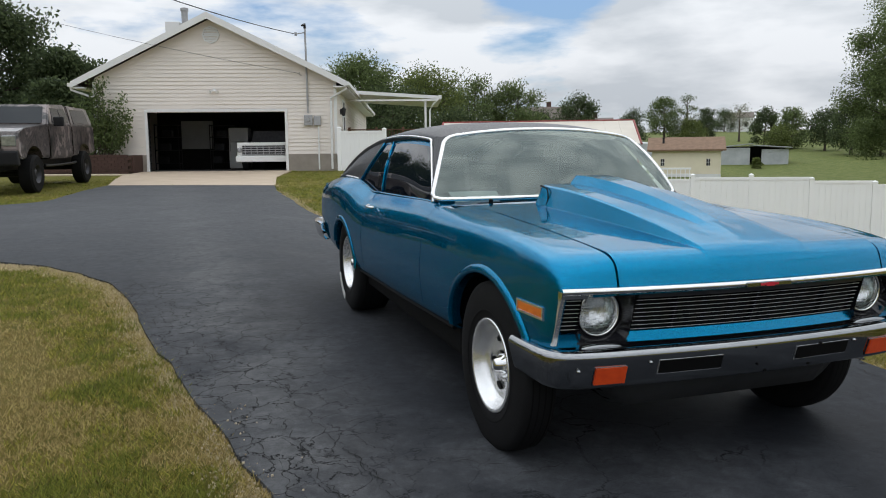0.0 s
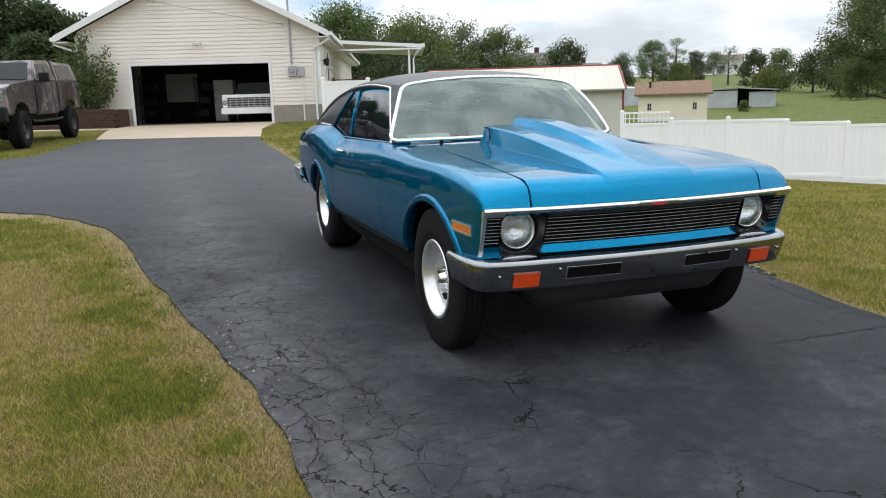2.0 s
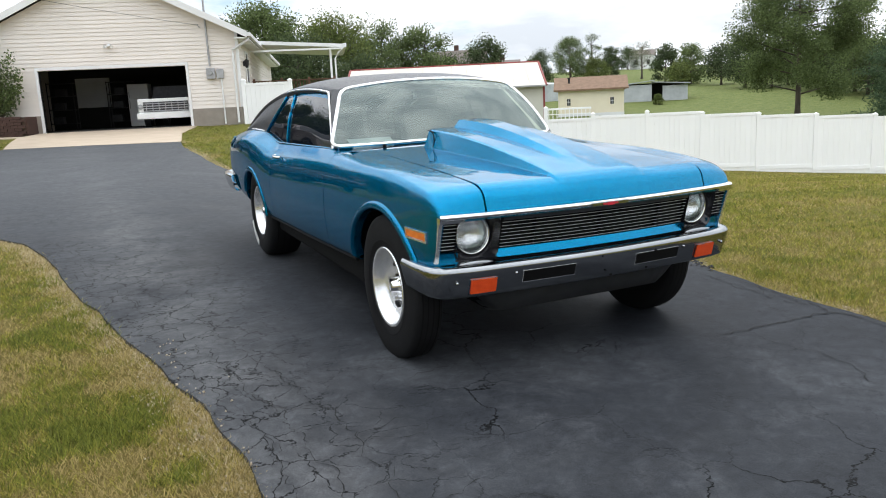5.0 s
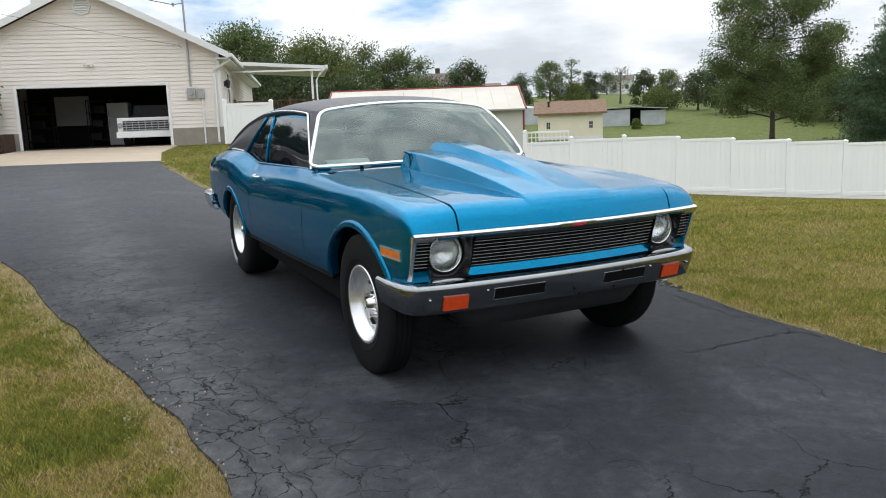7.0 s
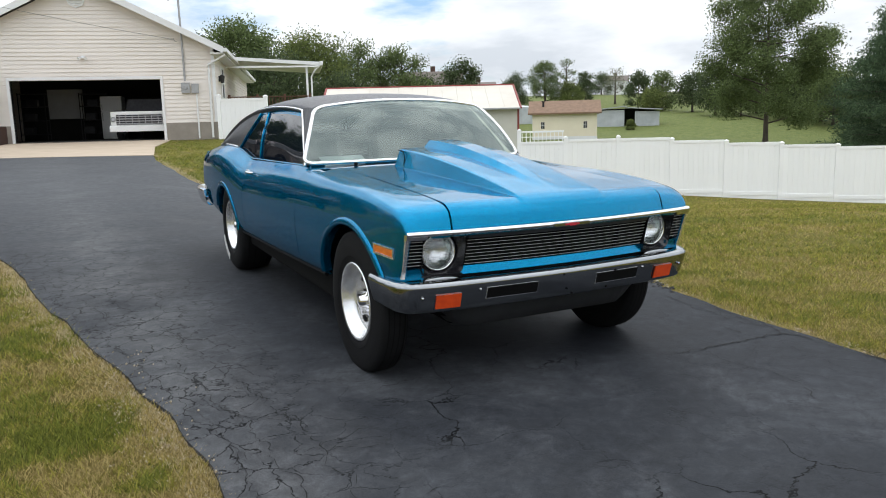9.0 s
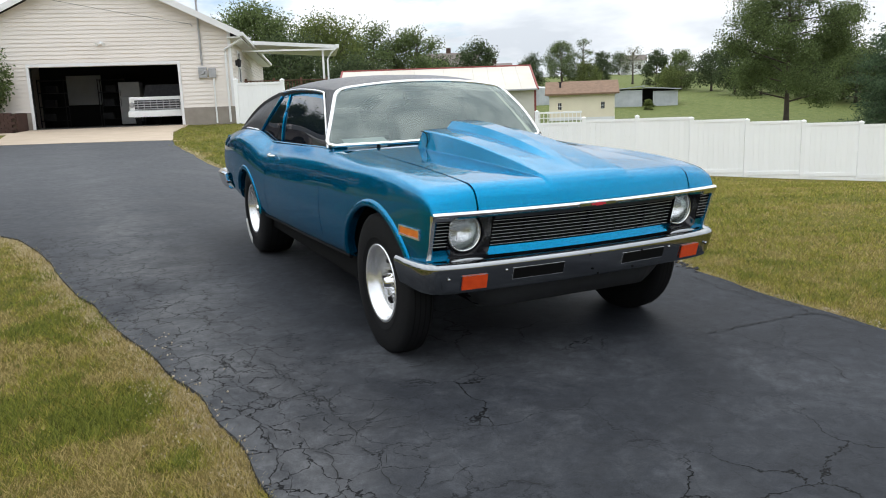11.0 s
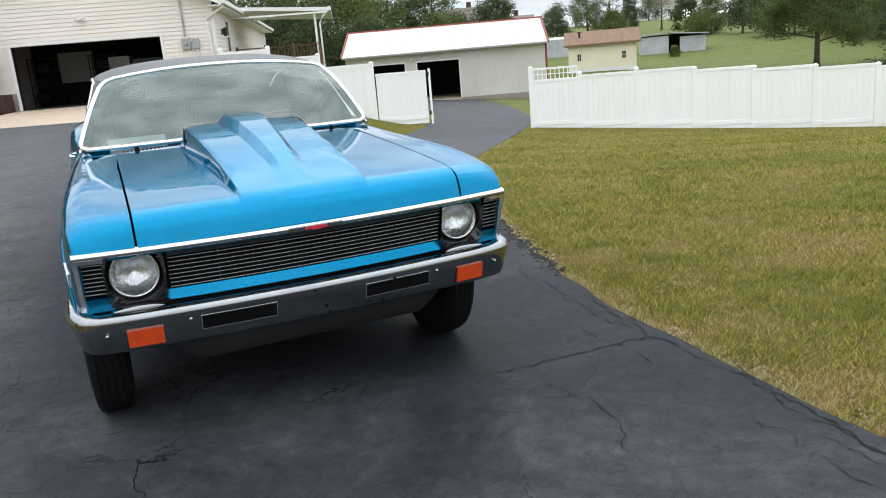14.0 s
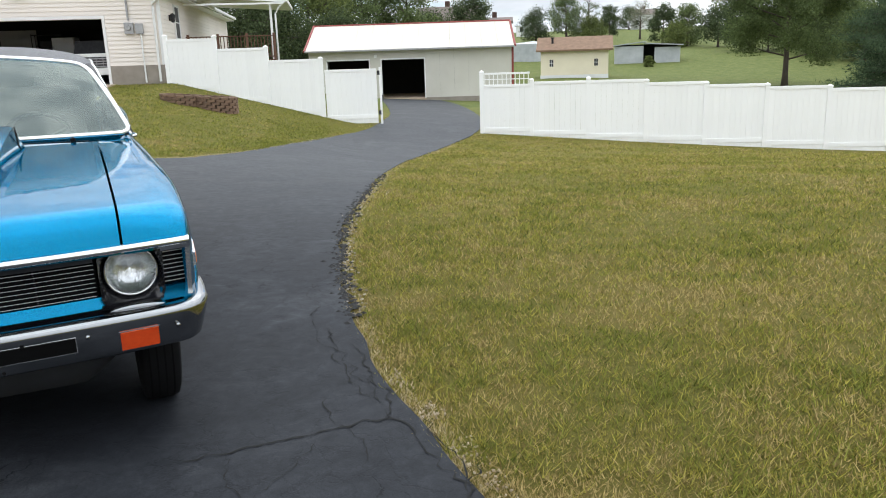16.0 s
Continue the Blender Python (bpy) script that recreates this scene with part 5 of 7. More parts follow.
def crack(pts, width, seed, forks=0):
    """An open wandering crack: a narrow dark ribbon on the asphalt."""
    rng = random.Random(seed)
    c = spline([(x, y, 0) for x, y in pts], max(12, int(34 * sum((Vector(p) - Vector(q)).length for p, q in zip(pts, pts[1:])))))
    vs, fs = [], []
    for k, p in enumerate(c):
        d = (c[min(k + 1, len(c) - 1)] - c[max(0, k - 1)]).normalized()
        o = Vector((-d.y, d.x, 0))
        p = p + o * (0.06 * noise.noise((p.x * 5, p.y * 5, seed)) + 0.035 * noise.noise((p.x * 16, p.y * 16, seed))) + o * rng.uniform(-0.012, 0.012)
        w = width * rng.choice((0.15, 0.3, 0.5, 0.7)) * min(1, k / 3, (len(c) - 1 - k) / 3 + 0.05)
        for s in (-1, 1):
            q = p + o * s * w / 2
            vs.append((q.x, q.y, ground_z(q.x, q.y) + 0.026))
    fs = [(2 * k, 2 * k + 1, 2 * k + 3, 2 * k + 2) for k in range(len(c) - 1)]
    return vs, fs


def build_cracks():
    vs, fs = [], []
    lines = [([(3.82, 3.72), (3.58, 3.65), (3.40, 3.59), (3.22, 3.54), (2.97, 3.49)], 0.022), ([(3.12, 3.53), (3.2, 3.3), (3.32, 3.0), (3.3, 2.6)], 0.008), ([(3.45, 3.61), (3.35, 3.3), (3.1, 3.1)], 0.006), ([(4.0, 3.3), (3.95, 3.0), (4.1, 2.5), (4.4, 2.0)], 0.012), ([(3.86, 3.7), (3.92, 3.35), (4.0, 3.1)], 0.012), ([(3.4, 5.6), (3.45, 4.9), (3.6, 4.2), (3.75, 3.8)], 0.008)]
    # cracks running along the broken left edge
    edge = spline([(x, y, 0) for x, y in LEFT_EDGE[2:11]], 40)
    for off, w, a0, b0 in ((0.10, 0.007, 3, 33), (0.24, 0.008, 5, 34), (0.42, 0.008, 6, 30)):
        seg = edge[a0:b0]
        pts = []
        for k, p in enumerate(seg):
            d = (seg[min(k + 1, len(seg) - 1)] - seg[max(0, k - 1)]).normalized()
            pts.append((p.x + d.y * off, p.y - d.x * off))
        cut = random.Random(int(off * 100))
        k = 0
        while k < len(pts) - 4:
            n = cut.randint(4, 9)
            if cut.random() < 0.85:
                lines.append((pts[k:k + n + 1], w))
            k += n - cut.randint(0, 2)
    # cracks beside the right edge
    east = spline([(x, y, 0) for x, y in BARN_SIDE[11:18]], 44)
    for off, w, a0, b0 in ((0.05, 0.016, 2, 42), (0.14, 0.012, 8, 40), (0.27, 0.009, 14, 36)):
        seg = east[a0:b0]
        pts = []
        for k, p in enumerate(seg):
            d = (seg[min(k + 1, len(seg) - 1)] - seg[max(0, k - 1)]).normalized()
            pts.append((p.x + d.y * off, p.y - d.x * off))
        cut = random.Random(int(off * 100) + 50)
        k = 0
        while k < len(pts) - 4:
            n = cut.randint(4, 8)
            if cut.random() < 0.8:
                lines.append((pts[k:k + n + 1], w))
            k += n - cut.randint(0, 1)
    # cross cracks between them
    r = random.Random(9)
    for _ in range(34):
        p = edge[r.randint(4, 30)]
        o = r.uniform(0.05, 0.8)
        a = r.uniform(-0.6, 0.6)
        L = r.uniform(0.12, 0.4)
        x, y = p.x + o, p.y + o * 0.5
        lines.append(([(x, y), (x + L * 0.5, y + a * L * 0.5 + 0.02), (x + L, y + a * L)], 0.007))
    for k, (pts, w) in enumerate(lines):
        if len(pts) < 3:
            continue
        v, f = crack(pts, w, 30 + k)
        n = len(vs)
        vs += v
        fs += [tuple(i + n for i in q) for q in f]
    tagged(part("driveway_cracks", raw_mesh("driveway_cracks", vs, fs), plain("crack_dark", (0.006, 0.006, 0.006), (0.004, 0.004, 0.004), 20, 0.95)), "open wandering cracks in the asphalt", "cracks", kind="structure")


build_cracks()


def build_bed():
    """Raised brick bed with a tall ragged shrub at the house corner."""
    bed = thing("brick_bed", "raised dark red brick planting bed beside the garage", "planter")
    x0, x1, y0 = -12.2, -8.80, 27.45
    shared = None
    rows = 8
    for r in range(rows):
        z = 0.74 + r * 0.098
        n = 15
        for k in range(n):
            x = x0 + (x1 - x0) * (k + (0.5 if r % 2 else 0)) / n
            if x + 0.22 > x1 + 0.02:
                continue
            if shared is None:
                shared = bx(0, 0.217, 0, 0.1, 0, 0.088, 0.006)
                shared = part("brick", shared, BRICK, bed, m=pose(x, y0, z)).data
            else:
                part("brick", shared, None, bed, m=pose(x, y0 + 0.004 * math.sin(k * 7 + r * 3), z))
    part("bed_core", bx(x0, x1 - 0.02, y0 + 0.09, HY - 0.03, 0.5, 1.48), plain("bed_soil", (0.09, 0.06, 0.04), (0.05, 0.035, 0.025), 6, 0.95, bmp=0.4), bed)
    part("end_wall", bx(x1 - 0.02, x1 + 0.03, y0 + 0.1, HY - 0.03, 0.6, 1.5), BRICK, bed)
    rng = random.Random(3)
    s = thing("shrub", "tall ragged green shrub growing in the brick bed", "shrub", pose(-9.95, 28.0, 1.46))
    bm = bmesh.new()
    tips = []
    for k in range(26):
        a, r = rng.uniform(0, 6.28), rng.uniform(0.1, 0.95)
        h = rng.uniform(0.9, 2.7) * (1.0 if r < 0.5 else 0.75)
        q = Vector((math.cos(a) * r * 1.1, math.sin(a) * r * 0.35, h))
        b0 = Vector((math.cos(a) * r * 0.35, math.sin(a) * 0.1, 0))
        tube(bm, [b0, b0.lerp(q, 0.5) + Vector((0, 0, 0.1)), q], [0.018, 0.012, 0.004], 5)
        tips += [b0.lerp(q, t) for t in (0.3, 0.45, 0.6, 0.75, 0.9, 1.0)]
    part("stems", bm, BARK, s)
    part("foliage", leaf_mesh("foliage", [tuple(v) for v in tips], 34, 0.13, 0.055, 1.0, 9), LEAF, s)


build_bed()


SOIL = plain("ring_soil", (0.06, 0.045, 0.03), (0.04, 0.03, 0.02), 8, 0.95)


def build_ring():
    ring = thing("stone_ring", "two joined low rings of stacked brown stones round weedy soil", "planter", pose(0.02, 23.3, ground_z(0.02, 23.3)))
    shared = None
    rng = random.Random(2)
    for cx, rad in ((-0.46, 0.50), (0.46, 0.52)):
        for c in range(6):
            n = 15
            for k in range(n):
                a = 2 * math.pi * (k + 0.5 * (c % 2)) / n
                x = cx + math.cos(a) * rad
                if (cx < 0 and x > 0.0) or (cx > 0 and x < -0.02):
                    continue
                m = pose(x, math.sin(a) * rad, -0.15 + c * 0.076 - 0.09 * x, rng.uniform(-2, 2), 0, math.degrees(a) + 90 + rng.uniform(-5, 5))
                if shared is None:
                    shared = part("stone", bx(-0.104, 0.104, -0.065, 0.065, 0, 0.071, 0.012), STONE, ring, m=m).data
                else:
                    part("stone", shared, None, ring, m=m)
        part("soil", lathe(bmesh.new(), [(0.12, 0.0), (0.11, 0.40), (-0.2, 0.43)], 18, "Z", (cx, 0, 0)), SOIL, ring)
    part("weeds", leaf_mesh("weeds", [(-0.4 + 0.08 * k, 0.1 * math.sin(k * 3), 0.18) for k in range(10)], 20, 0.07, 0.035, 0.8, 3), LEAFY, ring)


build_ring()


def build_truck():
    """Lifted dark pickup with a topper, parked on the grass."""
    CAMO, nt, n, l, p = material("camouflage_paint")
    vec = coords(nt, (1, 1, 1))
    f = tex_noise(nt, 1.5, 5, 0.62, vec, 1.2)
    l.new(ramp(nt, f, [(0.40, (0.008, 0.007, 0.007)), (0.46, (0.13, 0.105, 0.10)), (0.52, (0.009, 0.008, 0.008)), (0.60, (0.27, 0.22, 0.21))]), p.inputs["Base Color"])
    p.inputs["Roughness"].default_value = 0.3
    p.inputs["Coat Weight"].default_value = 0.6
    t = thing("lifted_pickup", "lifted camouflage pickup truck with topper, parked on the lawn", "pickup truck", pose(-8.95, 18.9, ground_z(-8.95, 18.9) + 0.01, 0, 0, 7) @ pose(0, 0, 0, 2.0))
    W = 0.97

    def arch(yc):
        """Outline of a wheel opening, from its rear foot over the top to its front foot."""
        return [(yc + 0.56 * math.cos(math.pi * k / 10), 0.80 + 0.34 * math.sin(math.pi * k / 10)) for k in range(11)]

    prof = [(-0.90, 0.86), (-0.96, 1.02), (-0.96, 1.30), (-0.90, 1.44), (-0.55, 1.52), (1.05, 1.63), (1.10, 0.80)] + arch(0.0)

    def side(profile, x0, x1, nm, mat, bev=0.03, label="", taper=0.0):
        b = bmesh.new()
        zc = max(z for _, z in profile)
        zl = min(z for _, z in profile)
        a0 = [b.verts.new((x0 + taper * (z - zl) / (zc - zl), y, z)) for y, z in profile]
        c0 = [b.verts.new((x1 - taper * (z - zl) / (zc - zl), y, z)) for y, z in profile]
        b.faces.new(a0)
        b.faces.new(c0[::-1])
        for k in range(len(profile)):
            b.faces.new((a0[k - 1], a0[k], c0[k], c0[k - 1]))
        if bev:
            bmesh.ops.bevel(b, geom=b.edges[:], offset=bev, segments=2, affect="EDGES")
        return part(nm, b, mat, t, label)

    side(prof, -W, W, "front_clip", CAMO)
    side([(1.11, 0.76), (1.11, 1.62), (2.92, 1.62), (2.92, 0.76)], -W, W, "cab_lower", CAMO)
    side([(1.10, 1.60), (1.62, 2.13), (2.85, 2.16), (2.92, 1.60)], -W + 0.02, W - 0.02, "cab_upper", CAMO, taper=0.13)
    side([(2.95, 0.80), (2.95, 1.60), (5.0, 1.60), (5.0, 0.86)] + arch(3.95), -W, W, "bed", CAMO)
    side([(2.96, 1.61), (3.0, 2.14), (4.8, 2.10), (4.98, 1.61)], -W + 0.02, W - 0.02, "topper", CAMO, taper=0.12, label="matching bed topper")
    b = bmesh.new()
    q = [b.verts.new(v) for v in ((-0.80, 1.135, 1.66), (0.80, 1.135, 1.66), (0.72, 1.545, 2.075), (-0.72, 1.545, 2.075))]
    b.faces.new(q)
    for v in bmesh.ops.extrude_face_region(b, geom=b.faces[:])["geom"]:
        if isinstance(v, bmesh.types.BMVert):
            v.co.y += 0.03
    part("windscreen", b, SIDEGLASS_T, t)
    for s in (-1, 1):
        for y0, y1, yt0, yt1 in ((1.5, 2.15, 1.66, 2.15), (2.22, 2.75, 2.22, 2.72), (3.2, 4.6, 3.2, 4.5)):
            b = bmesh.new()
            q = [b.verts.new(v) for v in ((s * 0.955, y0, 1.66), (s * 0.955, y1, 1.66), (s * 0.855, yt1, 2.04), (s * 0.855, yt0, 2.04))]
            b.faces.new(q)
            r = bmesh.ops.extrude_face_region(b, geom=b.faces[:])["geom"]
            for v in r:
                if isinstance(v, bmesh.types.BMVert):
                    v.co.x -= s * 0.02
            part("side_window", b, SIDEGLASS_T, t)
        part("door_mirror", bx(min(s * 0.98, s * 1.22), max(s * 0.98, s * 1.22), 1.42, 1.54, 1.58, 1.82, 0.03), BLACK_T, t)
        part("headlight", bx(min(s * 0.62, s * 0.93), max(s * 0.62, s * 0.93), -0.985, -0.93, 1.12, 1.36, 0.02), LAMP_T, t)
        part("step_bar", tube(bmesh.new(), [(s * 0.93, 0.75, 0.62), (s * 0.95, 1.2, 0.60), (s * 0.95, 2.8, 0.60), (s * 0.93, 3.2, 0.62)], 0.035, 6), BLACK_T, t)
        for y in (0.0, 3.95):
            w = part("tyre", lathe(bmesh.new(), [(-0.15, 0.22), (-0.16, 0.40), (-0.12, 0.455), (0.12, 0.455), (0.16, 0.40), (0.15, 0.22)], 36, "X"), RUBBER_T, t, m=pose(s * 0.86, y, 0.45))
            part("rim", lathe(bmesh.new(), [(s * 0.10, 0.0), (s * 0.12, 0.08), (s * 0.07, 0.16), (s * 0.15, 0.22)], 20, "X"), DARKMETAL, w)
    part("front_bumper", bx(-1.0, 1.0, -1.14, -0.97, 0.68, 1.02, 0.05), BLACK_T, t, "black steel front bumper")
    part("grille", bx(-0.60, 0.60, -1.0, -0.94, 1.06, 1.42, 0.03), BLACK_T, t, "black grille")
    for k in range(3):
        part("grille_bar", bx(-0.55, 0.55, -1.012, -1.001, 1.13 + 0.09 * k, 1.155 + 0.09 * k), DARKMETAL, t)
    part("chassis", bx(-0.5, 0.5, -0.7, 4.8, 0.55, 0.95), BLACK_T, t)
    part("axle", tube(bmesh.new(), [(-0.75, 0, 0.45), (0.75, 0, 0.45)], 0.07, 8), BLACK_T, t)
    part("axle", tube(bmesh.new(), [(-0.75, 3.95, 0.45), (0.75, 3.95, 0.45)], 0.07, 8), BLACK_T, t)


SIDEGLASS_T = plain("truck_glass", (0.012, 0.016, 0.02), (0.008, 0.010, 0.013), 2, 0.03, spec=0.4)
LAMP_T = plain("truck_lamp", (0.45, 0.47, 0.48), (0.25, 0.26, 0.27), 14, 0.12, metal=0.6)
BLACK_T = plain("truck_black", (0.010, 0.010, 0.011), (0.006, 0.006, 0.007), 6, 0.5, spec=0.25)
RUBBER_T = plain("truck_rubber", (0.008, 0.008, 0.008), (0.006, 0.006, 0.006), 12, 0.8, spec=0.15)
build_truck()


# ---------- the blue coupe ----------
CAR = pose(2.2615, 3.4065, -0.01, 0, 0, 17.0) @ pose(0, 0, 0, 2.03)


def car_paint():
    m, nt, n, l, p = material("blue_metallic_paint")
    vec = coords(nt)
    flake = tex_noise(nt, 1600, 1, 0.5, vec)
    soft = tex_noise(nt, 3, 3, 0.5, vec)
    col = ramp(nt, flake, [(0.3, (0.0, 0.098, 0.226)), (0.7, (0.0, 0.285, 0.505))])
    col = mixc(nt, 1.0, col, ramp(nt, soft, [(0.3, (0.92,) * 3), (0.7, (1.0,) * 3)]), "MULTIPLY")
    # flake layer that keeps its colour at every angle, under a clear coat
    n.remove(p)
    base = n.new("ShaderNodeBsdfGlossy")
    base.inputs["Roughness"].default_value = 0.27
    l.new(col, base.inputs["Color"])
    deep = n.new("ShaderNodeBsdfDiffuse")
    deep.inputs["Color"].default_value = (0.0, 0.155, 0.340, 1)
    body = n.new("ShaderNodeMixShader")
    body.inputs[0].default_value = 0.15
    l.new(base.outputs[0], body.inputs[1])
    l.new(deep.outputs[0], body.inputs[2])
    coat = n.new("ShaderNodeBsdfGlossy")
    coat.inputs["Roughness"].default_value = 0.004
    fr = n.new("ShaderNodeFresnel")
    fr.inputs["IOR"].default_value = 1.50
    # a faint orange-peel ripple breaks up the reflections
    peel = n.new("ShaderNodeBump")
    peel.inputs["Strength"].default_value = 0.05
    peel.inputs["Distance"].default_value = 0.01
    l.new(tex_noise(nt, 14, 2, 0.4, vec), peel.inputs["Height"])
    l.new(peel.outputs[0], coat.inputs["Normal"])
    mx = n.new("ShaderNodeMixShader")
    gloss = ramp(nt, fr.outputs[0], [(0.035, (0.008,) * 3), (0.07, (0.045,) * 3), (0.12, (0.10,) * 3), (0.25, (0.21,) * 3), (0.6, (0.7,) * 3)])
    l.new(gloss, mx.inputs[0])
    l.new(body.outputs[0], mx.inputs[1])
    l.new(coat.outputs[0], mx.inputs[2])
    l.new(mx.outputs[0], n["Material Output"].inputs["Surface"])
    return m


def windscreen_glass(name, tint, fresnel):
    m, nt, n, l, p = material(name)
    n.remove(p)
    out = n["Material Output"]
    tr = n.new("ShaderNodeBsdfTransparent")
    tr.inputs[0].default_value = (*tint, 1)
    gl = n.new("ShaderNodeBsdfGlossy")
    gl.inputs["Roughness"].default_value = 0.015
    gl.inputs["Color"].default_value = (0.88, 1.0, 0.95, 1)
    fr = n.new("ShaderNodeFresnel")
    fr.inputs["IOR"].default_value = fresnel
    mx = n.new("ShaderNodeMixShader")
    l.new(fr.outputs[0], mx.inputs[0])
    l.new(tr.outputs[0], mx.inputs[1])
    l.new(gl.outputs[0], mx.inputs[2])
    l.new(mx.outputs[0], out.inputs["Surface"])
    return m


PAINT = car_paint()
CHROME = plain("chrome", (0.80, 0.80, 0.80), (0.72, 0.72, 0.73), 4, 0.07, metal=1.0)
BRIGHT = plain("bright_trim", (0.86, 0.86, 0.86), (0.8, 0.8, 0.8), 4, 0.22, metal=0.9)
BUMPER = plain("dull_chrome", (0.34, 0.35, 0.36), (0.29, 0.30, 0.31), 5, 0.12, metal=1.0)
POLISHED = plain("polished_wheel", (0.86, 0.86, 0.87), (0.70, 0.70, 0.71), 9, 0.24, metal=0.75, bmp=0.04, bscale=40)
VINYLTOP = plain("black_vinyl_top", (0.040, 0.040, 0.046), (0.026, 0.026, 0.03), 20, 0.42, bmp=0.25, bscale=220)
RUBBER = plain("tyre_rubber", (0.007, 0.007, 0.008), (0.005, 0.005, 0.0055), 12, 0.75, bmp=0.1, bscale=90, spec=0.18)
TYREMARK = plain("tyre_white_marks", (0.62, 0.62, 0.6), (0.45, 0.45, 0.43), 20, 0.7)
BLACK = plain("black_satin", (0.004, 0.004, 0.0045), (0.003, 0.003, 0.0032), 8, 0.7, spec=0.12)
GRILLEBAR = plain("dull_grille_bar", (0.80, 0.80, 0.80), (0.68, 0.68, 0.68), 8, 0.35, metal=0.4)
DULLBAND = plain("dull_silver_band", (0.12, 0.125, 0.13), (0.09, 0.095, 0.1), 8, 0.3, metal=0.9)
BEZEL = plain("black_gloss", (0.012, 0.012, 0.015), (0.008, 0.008, 0.01), 8, 0.15)
# pan's grey darkened to stand in for the shadow below the bumper
SHADEPAN = plain("shade_darkened_pan", (0.045, 0.047, 0.05), (0.03, 0.031, 0.033), 5, 0.5, spec=0.25)
AMBER = plain("amber_lens", (0.72, 0.075, 0.01), (0.6, 0.055, 0.008), 30, 0.2, coat=0.8, bmp=0.1, bscale=200)
AMBERY = plain("amber_marker", (0.75, 0.20, 0.03), (0.6, 0.13, 0.02), 30, 0.2, coat=0.8)
SIDEGLASS = plain("dark_tinted_glass", (0.005, 0.009, 0.016), (0.004, 0.007, 0.012), 2, 0.02, spec=0.9)
GLASS = windscreen_glass("windscreen", (0.66, 0.78, 0.73), 2.15)
LENSGLASS = windscreen_glass("lamp_glass", (0.97, 0.98, 0.99), 1.45)
SEATCLOTH = plain("seat_vinyl", (0.10, 0.10, 0.105), (0.07, 0.07, 0.075), 8, 0.55, bmp=0.1)
CABIN = plain("cabin_trim", (0.06, 0.062, 0.06), (0.045, 0.046, 0.045), 5, 0.6)
FLUTED = plain("fluted_reflector", (0.92, 0.92, 0.92), (0.82, 0.83, 0.84), 40, 0.13, metal=0.92, bmp=0.6, bscale=45, stretch=(2.2, 1, 0.5))
REDMARK = plain("red_enamel", (0.55, 0.03, 0.05), (0.45, 0.02, 0.04), 20, 0.3)


def curve_y(ys, vs, y):
    """Smooth value along the car from a short table."""
    n = len(ys)
    if y <= ys[0]:
        return vs[0]
    if y >= ys[-1]:
        return vs[-1]
    i = max(k for k in range(n - 1) if ys[k] <= y)
    h = ys[i + 1] - ys[i]
    t = (y - ys[i]) / h

    def slope(k):
        if k == 0:
            return (vs[1] - vs[0]) / (ys[1] - ys[0])
        if k == n - 1:
            return (vs[-1] - vs[-2]) / (ys[-1] - ys[-2])
        return (vs[k + 1] - vs[k - 1]) / (ys[k + 1] - ys[k - 1])

    m0, m1 = slope(i) * h, slope(i + 1) * h
    return vs[i] * (2 * t ** 3 - 3 * t * t + 1) + m0 * (t ** 3 - 2 * t * t + t) + vs[i + 1] * (-2 * t ** 3 + 3 * t * t) + m1 * (t ** 3 - t * t)


